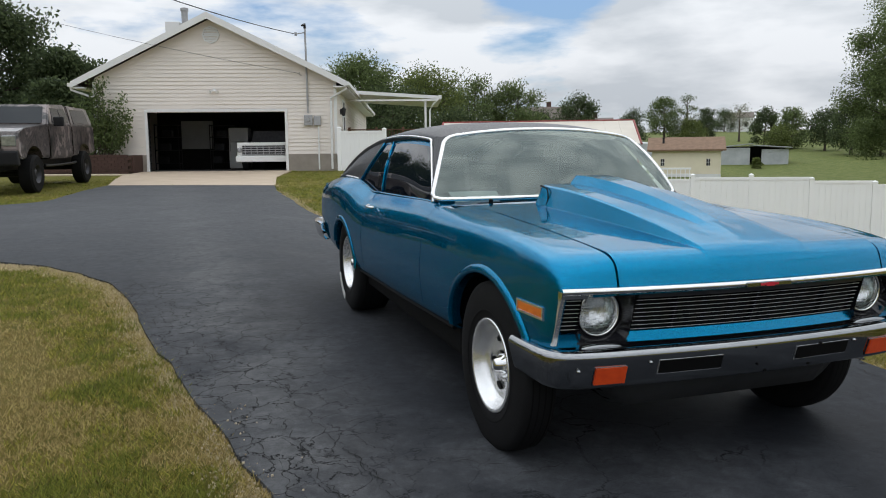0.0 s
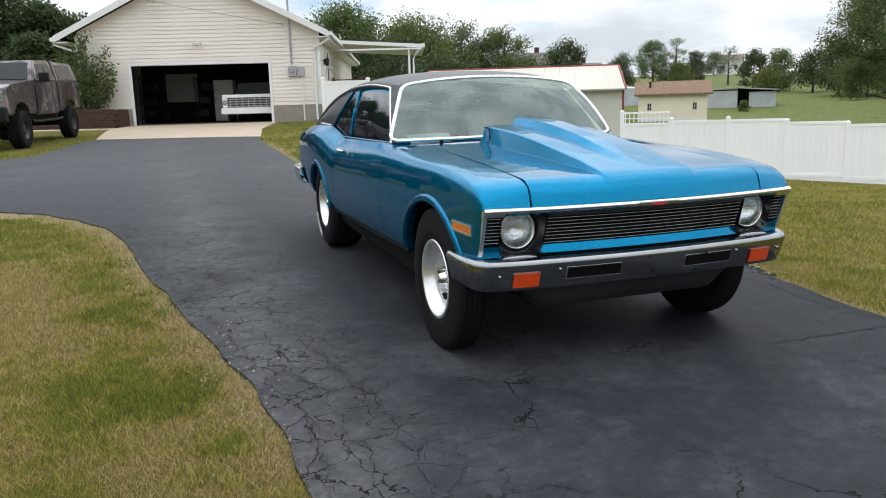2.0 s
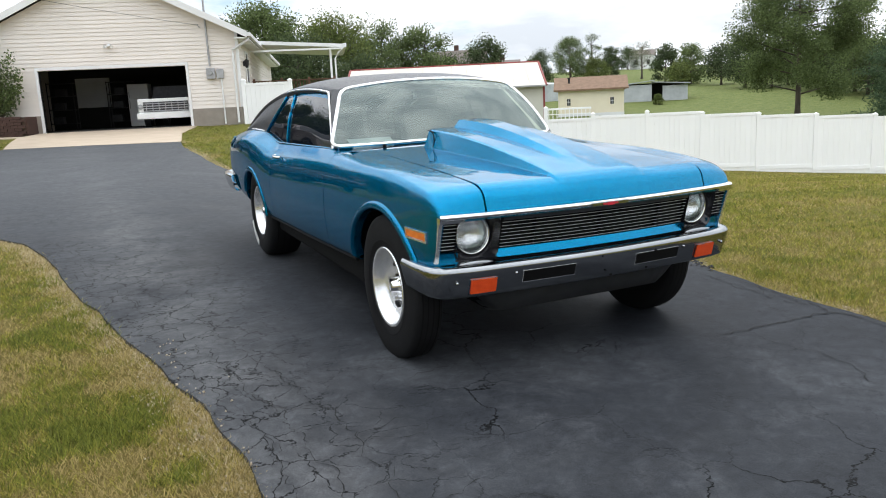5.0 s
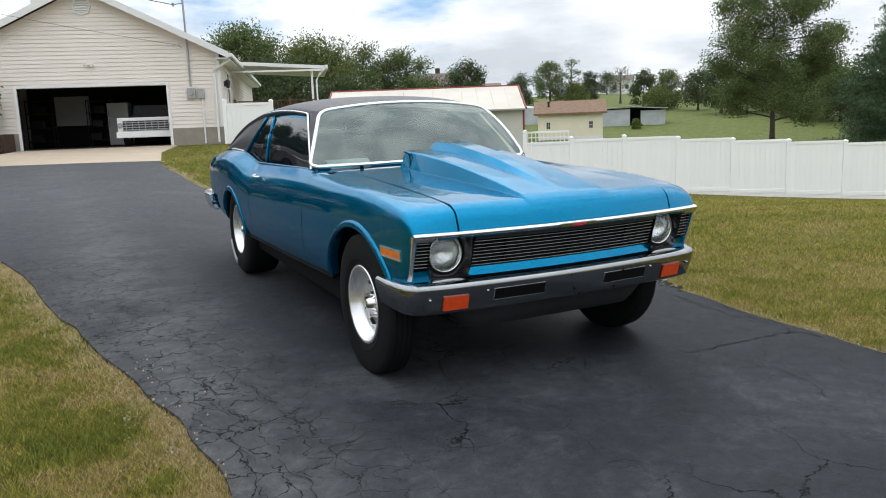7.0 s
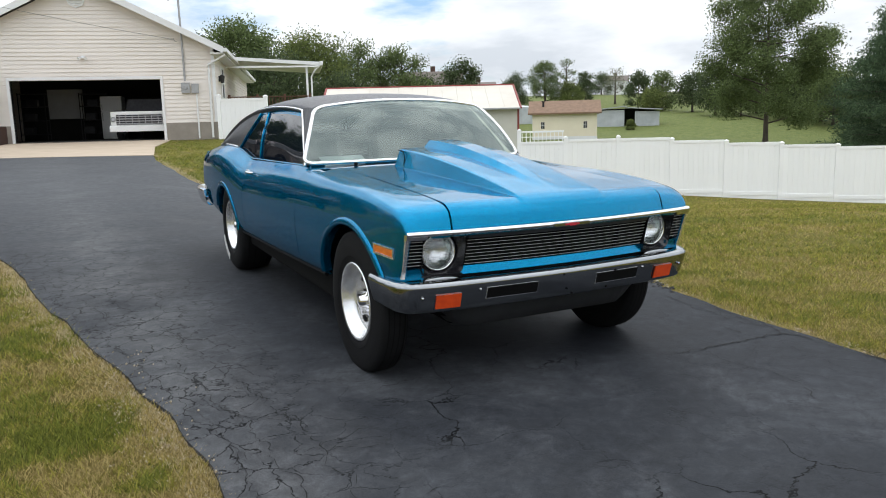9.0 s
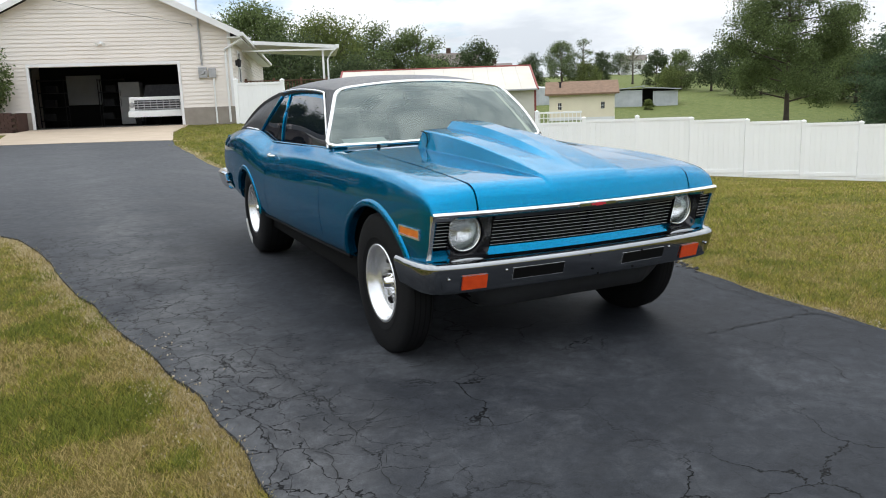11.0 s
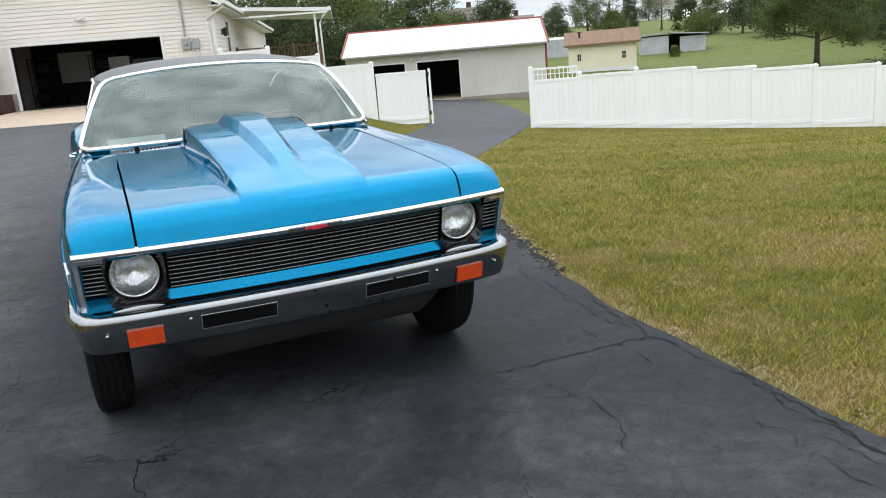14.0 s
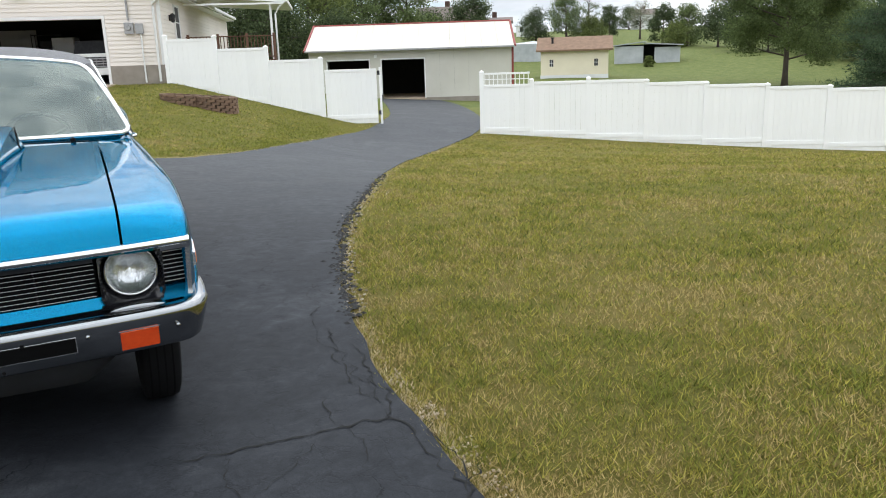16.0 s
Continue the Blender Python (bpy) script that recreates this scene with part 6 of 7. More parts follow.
# body lines along the car: stations, then half widths and heights of each line from sill to belt
ST = (0.0, 0.025, 0.06, 0.12, 0.35, 0.6, 1.0, 1.4, 1.7, 2.2, 2.8, 3.03, 3.3, 3.6, 4.0, 4.4, 4.7)
SILL_Z = (0.52, 0.50, 0.47, 0.44, 0.42, 0.41, 0.40, 0.385, 0.375, 0.36, 0.345, 0.34, 0.345, 0.36, 0.39, 0.43, 0.47)
LINES = [
    ((0.76, 0.769, 0.78, 0.79, 0.80, 0.80, 0.80, 0.80, 0.80, 0.80, 0.80, 0.80, 0.80, 0.80, 0.80, 0.79, 0.74), SILL_Z),
    ((0.826, 0.834, 0.844, 0.852, 0.864, 0.868, 0.868, 0.868, 0.868, 0.868, 0.868, 0.870, 0.874, 0.878, 0.876, 0.862, 0.80), tuple(z + 0.04 for z in SILL_Z)),
    ((0.842, 0.850, 0.860, 0.868, 0.886, 0.894, 0.896, 0.896, 0.896, 0.896, 0.896, 0.900, 0.906, 0.912, 0.910, 0.894, 0.832), (0.62, 0.617, 0.613, 0.61, 0.61, 0.61, 0.61, 0.61, 0.61, 0.61, 0.61, 0.61, 0.62, 0.63, 0.63, 0.63, 0.63)),
    ((0.840, 0.848, 0.858, 0.867, 0.882, 0.888, 0.889, 0.887, 0.885, 0.882, 0.880, 0.888, 0.900, 0.908, 0.908, 0.890, 0.83), (0.72, 0.725, 0.732, 0.74, 0.76, 0.775, 0.79, 0.79, 0.785, 0.775, 0.77, 0.775, 0.80, 0.83, 0.83, 0.80, 0.78)),
    ((0.836, 0.842, 0.849, 0.854, 0.860, 0.860, 0.855, 0.852, 0.850, 0.845, 0.838, 0.848, 0.868, 0.880, 0.880, 0.860, 0.81), (0.785, 0.828, 0.852, 0.872, 0.902, 0.915, 0.918, 0.910, 0.898, 0.880, 0.864, 0.868, 0.905, 0.935, 0.930, 0.89, 0.86)),
    ((0.815, 0.815, 0.815, 0.815, 0.808, 0.802, 0.795, 0.797, 0.800, 0.797, 0.785, 0.787, 0.800, 0.805, 0.800, 0.785, 0.74), (0.80, 0.853, 0.882, 0.906, 0.938, 0.952, 0.957, 0.962, 0.962, 0.940, 0.922, 0.918, 0.958, 0.985, 0.982, 0.94, 0.90)),
    ((0.74, 0.737, 0.733, 0.73, 0.725, 0.72, 0.718, 0.73, 0.770, 0.766, 0.758, 0.756, 0.754, 0.752, 0.725, 0.70, 0.66), (0.806, 0.868, 0.897, 0.918, 0.942, 0.955, 0.963, 0.974, 0.978, 0.962, 0.944, 0.940, 0.985, 1.006, 1.0, 0.962, 0.925)),
    ((0.633, 0.633, 0.633, 0.633, 0.633, 0.633, 0.633, 0.633, 0.735, 0.732, 0.726, 0.724, 0.722, 0.715, 0.66, 0.633, 0.61), (0.81, 0.880, 0.908, 0.924, 0.942, 0.955, 0.970, 0.985, 0.95, 0.935, 0.92, 0.915, 0.955, 0.99, 1.0, 0.972, 0.94)),
]
HOOD = [(0.811, 0.881, 0.908, 0.920, 0.925, 0.943, 0.956, 0.970, 0.986), (0.813, 0.884, 0.912, 0.924, 0.929, 0.948, 0.962, 0.978, 0.994), (0.814, 0.885, 0.913, 0.925, 0.930, 0.950, 0.965, 0.983, 1.000)]
HOOD_ST = (0.0, 0.025, 0.055, 0.078, 0.10, 0.35, 0.6, 1.0, 1.4)


def rake(z):
    """How far the front face leans back below the hood lip."""
    return 0.30 * min(0.25, max(0.0, 0.80 - z))


def nose(x, y, z=1.0):
    """How far the pointed nose stands forward at half width x and height z."""
    return (rake(z) - 0.022 - 0.072 * (1 - min(1.0, (x / 0.84) ** 2))) * (1 - smooth_step(0.0, 0.6, y))


def side_profile(y, n=6):
    keys = [Vector((curve_y(ST, xs, y), 0, curve_y(ST, zs, y))) for xs, zs in LINES]
    return spline(keys, (len(keys) - 1) * n + 1)


def mirror_grid(rows, flip):
    """Faces of a grid of points given as rows."""
    bm = bmesh.new()
    g = [[bm.verts.new(v) for v in r] for r in rows]
    for r, s in zip(g, g[1:]):
        for k in range(len(r) - 1):
            q = (r[k], r[k + 1], s[k + 1], s[k])
            bm.faces.new(q[::-1] if flip else q)
    return bm, g


ARCHES = ((0.60, 0.36, 0.455, 0.405), (3.49, 0.345, 0.345, 0.342))
DOOR_Y = (1.49, 2.885)


def body_panel(name, y0, y1, sgn, parent, label=""):
    """A length of the body side between two stations, with the wheel arches cut out."""
    n = max(6, int((y1 - y0) / 0.028))
    rows = []
    for k in range(n + 1):
        y = y0 + (y1 - y0) * (k / n) ** (1.6 if y0 == 0 else 1.0)
        rows.append([Vector((sgn * p.x, y + nose(p.x, y, p.z), p.z)) for p in side_profile(y)])
    bm, _ = mirror_grid(rows, sgn > 0)
    kill = []
    for cy, cz, ry, rz in ARCHES:
        for f in bm.faces:
            c = f.calc_center_median()
            if math.hypot((c.y - cy) / ry, (c.z - cz) / rz) < 1:
                kill.append(f)
    kill = list(set(kill))
    if kill:
        rim = {v for f in kill for v in f.verts}
        bmesh.ops.delete(bm, geom=kill, context="FACES")
        for v in rim:
            if v.is_valid and v.link_faces:
                for cy, cz, ry, rz in ARCHES:
                    d = math.hypot((v.co.y - cy) / ry, (v.co.z - cz) / rz)
                    if d < 1.25 and v.co.z > 0.36:
                        v.co.y, v.co.z = cy + (v.co.y - cy) / d, cz + (v.co.z - cz) / d
        bmesh.ops.delete(bm, geom=[v for v in bm.verts if not v.link_faces], context="VERTS")
    # turn the panel's edge in, so that the sheet has thickness at the gaps
    rim = [ed for ed in bm.edges if len(ed.link_faces) == 1]
    for ed in rim:
        ed.smooth = False
    ext = bmesh.ops.extrude_edge_only(bm, edges=rim)["geom"]
    for v in ext:
        if isinstance(v, bmesh.types.BMVert):
            if v.co.z > 0.78 and abs(v.co.x) < 0.74:
                v.co.z -= 0.03
            else:
                v.co.x -= sgn * 0.022
                if v.co.z > 0.85:
                    v.co.z -= 0.02
    return part(name, bm, PAINT, parent, label, smooth=True)


def side_x(y, z):
    """Half width of the body side at a station and height."""
    pr = side_profile(y, 8)
    return min(pr[:34], key=lambda p: abs(p.z - z)).x


def build_body(car):
    # low black boxes close the underside, added to keep light from passing through
    part("underbody", bx(-0.80, 0.80, 1.08, 3.10, 0.24, 0.42, 0.03), BLACK, car)
    part("rear_underbody", bx(-0.56, 0.56, 3.11, 4.5, 0.22, 0.45, 0.03), BLACK, car)
    part("engine_bay", bx(-0.50, 0.50, 0.20, 1.07, 0.27, 0.74, 0.04), BLACK, car)
    for s in (-1, 1):
        body_panel("front_fender", 0.0, DOOR_Y[0] - 0.003, s, car)
        body_panel("door", DOOR_Y[0] + 0.003, DOOR_Y[1] - 0.003, s, car)
        body_panel("rear_quarter", DOOR_Y[1] + 0.003, 4.70, s, car)
        # dark gap fillers behind the panels
        for y0, y1 in ((1.2, 1.75), (2.6, 3.1)):
            rows = []
            for k in range(11):
                y = y0 + (y1 - y0) * k / 10
                rows.append([Vector((s * (p.x - 0.03), y, p.z - 0.015)) for p in side_profile(y)])
            bm, _ = mirror_grid(rows, s > 0)
            part("door_jamb", bm, BLACK, car, smooth=True)
        # arch lips
        for cy, cz, ry, rz in ARCHES:
            rows = []
            for k in range(41):
                a = math.pi * ((0.955 - 0.90 * k / 40) if cy < 1 else (0.99 - 0.86 * k / 40))
                row = []
                for dr, dx in ((0.034, -0.001), (0.028, 0.006), (0.006, 0.012), (-0.004, 0.009), (-0.006, -0.012), (-0.004, -0.05)):
                    y, z = cy + math.cos(a) * (ry + dr), cz + math.sin(a) * (rz + dr)
                    row.append(Vector((s * (side_x(y, max(0.44, z)) + dx), y, z)))
                rows.append(row)
            bm, _ = mirror_grid(rows, s < 0)
            part("arch_lip", bm, PAINT, car, smooth=True)
            bm = bmesh.new()
            ring = []
            for x in (0.44, 0.86):
                ring.append([bm.verts.new((s * x, cy + math.cos(math.pi * k / 24) * (ry + 0.005), 0.42 + math.sin(math.pi * k / 24) * (rz + cz - 0.415))) for k in range(25)])
            for k in range(24):
                bm.faces.new((ring[0][k], ring[0][k + 1], ring[1][k + 1], ring[1][k]))
            bm.faces.new(ring[0])
            part("wheel_well", bm, BLACK, car)
        part("rocker_trim", tube(bmesh.new(), [(s * 0.845, 1.07, 0.405), (s * 0.85, 2.0, 0.375), (s * 0.85, 3.13, 0.35)], 0.012, 6), BLACK, car)
    # hood
    rows = []
    for j in range(41):
        y = 1.365 * (j / 40) ** 1.7
        row = []
        for k in range(41):
            x = -0.6245 + 1.249 * k / 40
            u = abs(x) / 0.627
            z7, z8, z9 = (curve_y(HOOD_ST, h, y) for h in HOOD)
            z = z9 + (z7 - z9) * u * u + (z8 - (z9 * 0.75 + z7 * 0.25)) * 4 * u * (1 - u) * 0.5
            row.append(Vector((x, y + nose(abs(x), y), z)))
        rows.append(row)
    bm, _ = mirror_grid(rows, True)
    rim = [ed for ed in bm.edges if len(ed.link_faces) == 1]
    for ed in rim:
        ed.smooth = False
    for v in bmesh.ops.extrude_edge_only(bm, edges=rim)["geom"]:
        if isinstance(v, bmesh.types.BMVert):
            v.co.z -= 0.03
    hood = part("hood", bm, PAINT, car, smooth=True)

    def hood_z(x, y):
        u = min(1, abs(x) / 0.627)
        z7, z8, z9 = (curve_y(HOOD_ST, h, y) for h in HOOD)
        return z9 + (z7 - z9) * u * u + (z8 - (z9 * 0.75 + z7 * 0.25)) * 4 * u * (1 - u) * 0.5

    # cowl scoop: wedge with a ridge, drawn-in flanks and an open back
    rows = []
    n = 44

    SC_Y = (0.02, 0.06, 0.12, 0.20, 0.35, 0.6, 0.9, 1.1, 1.28)
    SC_H = (0.0, 0.004, 0.013, 0.025, 0.047, 0.076, 0.097, 0.102, 0.100)
    for j in range(n + 1):
        y = 0.02 + 1.24 * (j / n) ** 1.15
        t = (y - 0.02) / 1.24
        rise = curve_y(SC_Y, SC_H, y)
        half = 0.235 + 0.045 * t
        foot = half + 0.012 + 0.03 * t
        rib, up = 0.022 + 0.060 * t, 1.0 + 0.42 * smooth_step(0.0, 0.35, t)
        row = []
        for x, h in ((-foot - 0.01, -0.01), (-foot, 0.0), (-half - 0.004, 0.90), (-half + 0.008, 0.975), (-half * 0.8, 0.99), (-half * 0.55, 1.0), (-rib - 0.034, 1.0), (-rib, up), (rib, up), (rib + 0.034, 1.0), (half * 0.55, 1.0), (half * 0.8, 0.99), (half - 0.008, 0.975), (half + 0.004, 0.90), (foot, 0.0), (foot + 0.01, -0.01)):
            yh = min(y, 1.36)
            row.append(Vector((x, y + nose(abs(x), y), hood_z(x, yh) + rise * h + (0.002 if h > 0 else (-0.004 if h < 0 else 0.001)))))
        rows.append(row)
    bm, _ = mirror_grid(rows, True)
    scoop = part("hood_scoop", bm, PAINT, hood, smooth=True)
    scoop.data.shade_smooth()
    es = scoop.modifiers.new("split", "EDGE_SPLIT")
    es.split_angle = radians(16)
    last = rows[-1]
    # black sheet across the back stands in for the scoop's shaded inside
    bm = bmesh.new()
    bm.faces.new([bm.verts.new(v + Vector((0, -0.03, -0.006))) for v in last[1:-1]])
    # black tube stands in for the shadow line round the flank's notch
    notch = spline([(-0.293, 1.262, 1.085), (-0.296, 1.20, 1.080), (-0.300, 1.165, 1.060), (-0.304, 1.155, 1.02), (-0.312, 1.158, 0.995)], 20)
    for s in (-1, 1):
        part("scoop_notch_shade", tube(bmesh.new(), [(-s * p.x, p.y, p.z) for p in notch], 0.0035, 6), BLACK, hood)
    part("scoop_mouth", bm, BLACK, hood, "black sheet standing in for the shaded scoop mouth")
    # cowl panel with its row of slots
    rows = []
    for j in range(9):
        t = j / 8
        rows.append([Vector((x, (1.37 + (1.62 - 1.37) * t) + 0.05 * (x / 0.75) ** 2 * t, 0.978 + 0.012 * (1 - (x / 0.75) ** 2) - 0.006 * math.sin(math.pi * t))) for x in np.linspace(-0.74, 0.74, 25)])
    bm, _ = mirror_grid(rows, True)
    cowl = part("cowl_panel", bm, PAINT, car, smooth=True)
    for s in (-1, 1):
        for k in range(16):
            x = s * (0.30 + k * 0.019)
            part("cowl_slot", bx(x - 0.005, x + 0.005, 1.395, 1.425, 0.986, 0.9925 - 0.012 * (x / 0.75) ** 2 + 0.004), BLACK, cowl)
        part("washer_nozzle", lathe(bmesh.new(), [(0.985, 0.012), (1.005, 0.012), (1.012, 0.0)], 10, "Z", (s * 0.52, 1.40, 0.0)), BLACK, cowl)
    # deck lid and tail
    rows = []
    for j in range(15):
        y = 4.0 + 0.69 * j / 14
        rows.append([Vector((x, y, curve_y(ST, LINES[7][1], y) + 0.02 * (1 - (x / 0.66) ** 2))) for x in np.linspace(-0.69, 0.69, 21)])
    bm, _ = mirror_grid(rows, True)
    part("trunk_lid", bm, PAINT, car, smooth=True)
    part("tail_panel", bx(-0.80, 0.80, 4.665, 4.695, 0.45, 0.90, 0.01), PAINT, car)
    for s in (-1, 1):
        part("tail_lamp", bx(min(s * 0.35, s * 0.7), max(s * 0.35, s * 0.7), 4.696, 4.715, 0.64, 0.76, 0.006), AMBER, car, "red tail lamp")


def sweep(path, prof, flip=False, close=False):
    """Carries an outline (outwards, z) along a path in plan."""
    rows = []
    n = len(path)
    for k, p in enumerate(path):
        a0, b0 = path[max(0, k - 1)], path[min(n - 1, k + 1)]
        d = Vector((b0[0] - a0[0], b0[1] - a0[1])).normalized()
        out = Vector((d.y, -d.x))
        q = prof + prof[:1] if close else prof
        rows.append([Vector((p[0] + out.x * o, p[1] + out.y * o, z)) for o, z in q])
    return mirror_grid(rows, flip)[0]


def rear_bumper_path():
    return [(p.x, p.y) for p in spline([(-0.905, 4.28, 0), (-0.905, 4.55, 0), (-0.87, 4.72, 0), (-0.7, 4.79, 0), (0, 4.82, 0), (0.7, 4.79, 0), (0.87, 4.72, 0), (0.905, 4.55, 0), (0.905, 4.28, 0)], 50)][::-1]


def front_path():
    return [(p.x, p.y) for p in spline([(-0.885, 0.28, 0), (-0.880, 0.15, 0), (-0.866, 0.06, 0), (-0.826, 0.000, 0), (-0.74, -0.025, 0), (-0.6, -0.042, 0), (-0.3, -0.062, 0), (0, -0.070, 0), (0.3, -0.062, 0), (0.6, -0.042, 0), (0.74, -0.025, 0), (0.826, 0.000, 0), (0.866, 0.06, 0), (0.880, 0.15, 0), (0.885, 0.28, 0)], 85)]


BUMP_PROF = [(-0.06, 0.560), (-0.035, 0.574), (0.000, 0.577), (0.016, 0.571), (0.025, 0.558), (0.026, 0.546), (0.014, 0.50), (0.002, 0.455), (-0.006, 0.432), (-0.018, 0.424), (-0.055, 0.424)]


def face_y(x):
    """Where the bumper's face stands at half width x."""
    pts = front_path()
    best = min(pts, key=lambda p: abs(p[0] - x) + (10 if p[1] > 0.1 else 0))
    return best[1] - 0.024


def build_front(car):
    b = part("front_bumper", sweep(front_path(), BUMP_PROF), BUMPER, car, "dull chrome front bumper", smooth=True)
    part("rear_bumper", sweep(rear_bumper_path(), BUMP_PROF), CHROME, car, "chrome rear bumper", smooth=True)
    for s in (-1, 1):
        x0, x1 = 0.180, 0.452

        def plate(nm, xa, xb, za, zb, depth, mat, parent, label=""):
            bm = bmesh.new()
            vs = []
            for x in (xa, xb):
                f = face_y(s * x)
                for z in (za, zb):
                    lean = (0.546 - z) * 0.265 - 0.003
                    vs.append((s * x, f + lean - depth, z))
            q = [bm.verts.new(v) for v in (vs[0], vs[2], vs[3], vs[1])]
            r = [bm.verts.new((v[0], v[1] + depth + 0.004, v[2])) for v in (vs[0], vs[2], vs[3], vs[1])]
            bm.faces.new(q)
            for k in range(4):
                bm.faces.new((q[k - 1], q[k], r[k], r[k - 1]))
            return part(nm, bm, mat, parent, label)

        plate("bumper_slot_rim", x0 - 0.003, x1 + 0.003, 0.4695, 0.5275, 0.003, BRIGHT, b)
        # proud black plate stands in for the shaded inside of the slot
        plate("bumper_slot", x0, x1, 0.474, 0.526, 0.006, BLACK, b, "black plate standing in for a shaded bumper slot")
        plate("turn_signal_rim", 0.584, 0.714, 0.441, 0.515, 0.004, BUMPER, b)
        plate("turn_signal", 0.588, 0.710, 0.447, 0.514, 0.010, AMBER, b, "orange turn signal lens")
        for x, z in ((0.49, 0.522), (0.775, 0.505)):
            part("bumper_bolt", lathe(bmesh.new(), [(-0.007, 0.0), (-0.006, 0.004), (-0.003, 0.0075), (0.006, 0.008)], 12, "Y", (s * x, face_y(s * x), z)), BUMPER, b, smooth=True)
    # black discs stand in for the shade in small holes
    for x, z in ((-0.03, 0.545), (0.24, 0.452), (0.02, 0.447), (0.3, 0.53)):
        part("bumper_hole", lathe(bmesh.new(), [(-0.002, 0.0), (-0.002, 0.006), (0.004, 0.006)], 8, "Y", (x, face_y(x), z)), BLACK, b)
    # valance and pan below the bumper
    rows = []
    for k in range(25):
        x = -0.62 + 1.24 * k / 24
        e = 1 - smooth_step(0.45, 0.62, abs(x))
        rows.append([Vector((x, 0.030, 0.46)), Vector((x, 0.045, 0.41)), Vector((x, 0.10, 0.40 - 0.105 * e)), Vector((x, 0.26, 0.395 - 0.14 * e))])
    bm, _ = mirror_grid(rows, False)
    part("front_valance", bm, SHADEPAN, car, "grey pan below the bumper, darkened for shade", smooth=True)
    # grille
    gy = lambda x, z=0.80: rake(z) - 0.022 - 0.072 * (1 - min(1.0, (x / 0.84) ** 2))
    part("grille_back", bx(-0.83, 0.83, 0.115, 0.13, 0.56, 0.80), BLACK, car)

    def strip(nm, xa, xb, za, zb, ya, yb, mat, label="", n=24, parent=None, lean=0.0):
        """A bar across the nose that follows its curve: ya and yb are its front and back behind the nose line."""
        bm = bmesh.new()
        rings = []
        for k in range(n + 1):
            x = xa + (xb - xa) * k / n
            rings.append([bm.verts.new((x, gy(abs(x), z) + y, z)) for y, z in ((ya, za), (ya + lean, zb), (yb, zb), (yb, za))])
        for r, q in zip(rings, rings[1:]):
            for k in range(4):
                bm.faces.new((r[k - 1], r[k], q[k], q[k - 1]))
        bm.faces.new(rings[0])
        bm.faces.new(rings[-1][::-1])
        return part(nm, bm, mat, parent or car, label)

    bm = bmesh.new()
    rows = []
    for k in range(61):
        x = -0.842 + 1.684 * k / 60
        g = gy(abs(x))
        rows.append([Vector((x, g + y, z)) for y, z in ((0.02, 0.811), (0.0, 0.812), (-0.010, 0.806), (-0.013, 0.797), (-0.008, 0.788), (0.012, 0.785))])
    bm, _ = mirror_grid(rows, False)
    part("hood_lip_moulding", bm, CHROME, car, "bright chrome strip along the hood lip", smooth=True)
    strip("grille_header", -0.535, 0.535, 0.762, 0.7845, 0.010, 0.04, DULLBAND, "dull silver band over the grille")
    for k in range(8):
        z = 0.633 + k * 0.0168
        strip("grille_bar", -0.535, 0.535, z, z + 0.0019, 0.018, 0.0195, GRILLEBAR, n=16)
    for x in (-0.36, 0.0, 0.36):
        strip("grille_rib", x - 0.003, x + 0.003, 0.628, 0.757, 0.026, 0.05, BEZEL, n=1)
    strip("grille_shade", -0.54, 0.54, 0.625, 0.76, 0.050, 0.07, BLACK)
    strip("grille_sill", -0.555, 0.555, 0.586, 0.622, 0.004, 0.06, PAINT, "blue panel below the grille", lean=0.026)
    # black strip put in for the shade of the gap above the bumper
    strip("bumper_gap_strip", -0.80, 0.80, 0.548, 0.585, 0.018, 0.08, BEZEL, "black strip between grille and bumper")
    for s in (-1, 1):
        for k in range(8):
            z = 0.642 + k * 0.0165
            strip("side_grille_bar", *sorted((s * 0.752, s * 0.826)), z, z + 0.0024, 0.020, 0.0220, GRILLEBAR, n=4)
        strip("side_grille_shade", *sorted((s * 0.748, s * 0.828)), 0.63, 0.785, 0.045, 0.06, BLACK, n=3)
        strip("corner_panel", *sorted((s * 0.735, s * 0.836)), 0.575, 0.626, 0.002, 0.06, PAINT, n=4, lean=0.010)
        strip("fender_edge_moulding", *sorted((s * 0.827, s * 0.843)), 0.585, 0.80, -0.004, 0.03, BRIGHT, "silver moulding down the fender edge", n=2)
        strip("corner_cap", *sorted((s * 0.745, s * 0.844)), 0.772, 0.800, -0.010, 0.02, CHROME, n=4)
        # chrome strip drawn gloss black, its dark reflections put into the colour
        strip("lower_bezel", *sorted((s * 0.545, s * 0.745)), 0.578, 0.594, 0.004, 0.06, BEZEL, n=4)
        # headlight in its squared black bezel
        hx, hz, hy = s * 0.650, 0.695, 0.044
        bm = bmesh.new()
        outer, inner, deep = [], [], []
        for k in range(40):
            a = 2 * math.pi * k / 40
            c, d = math.cos(a), math.sin(a)
            sq = 1 / max(abs(c), abs(d))
            f = min(sq, 1.30)
            outer.append(bm.verts.new((hx + c * 0.103 * f, gy(abs(hx + c * 0.1 * f), hz + d * 0.09) + 0.008, hz + (d * 0.098 * f if d > 0 else d * 0.104 * f))))
            inner.append(bm.verts.new((hx + c * 0.090, hy + 0.012, hz + d * 0.090)))
            deep.append(bm.verts.new((hx + c * 0.088, hy + 0.06, hz + d * 0.088)))
        back = [bm.verts.new(v.co + Vector((0, 0.08, 0))) for v in outer]
        for k in range(40):
            bm.faces.new((outer[k - 1], outer[k], inner[k], inner[k - 1]))
            bm.faces.new((inner[k - 1], inner[k], deep[k], deep[k - 1]))
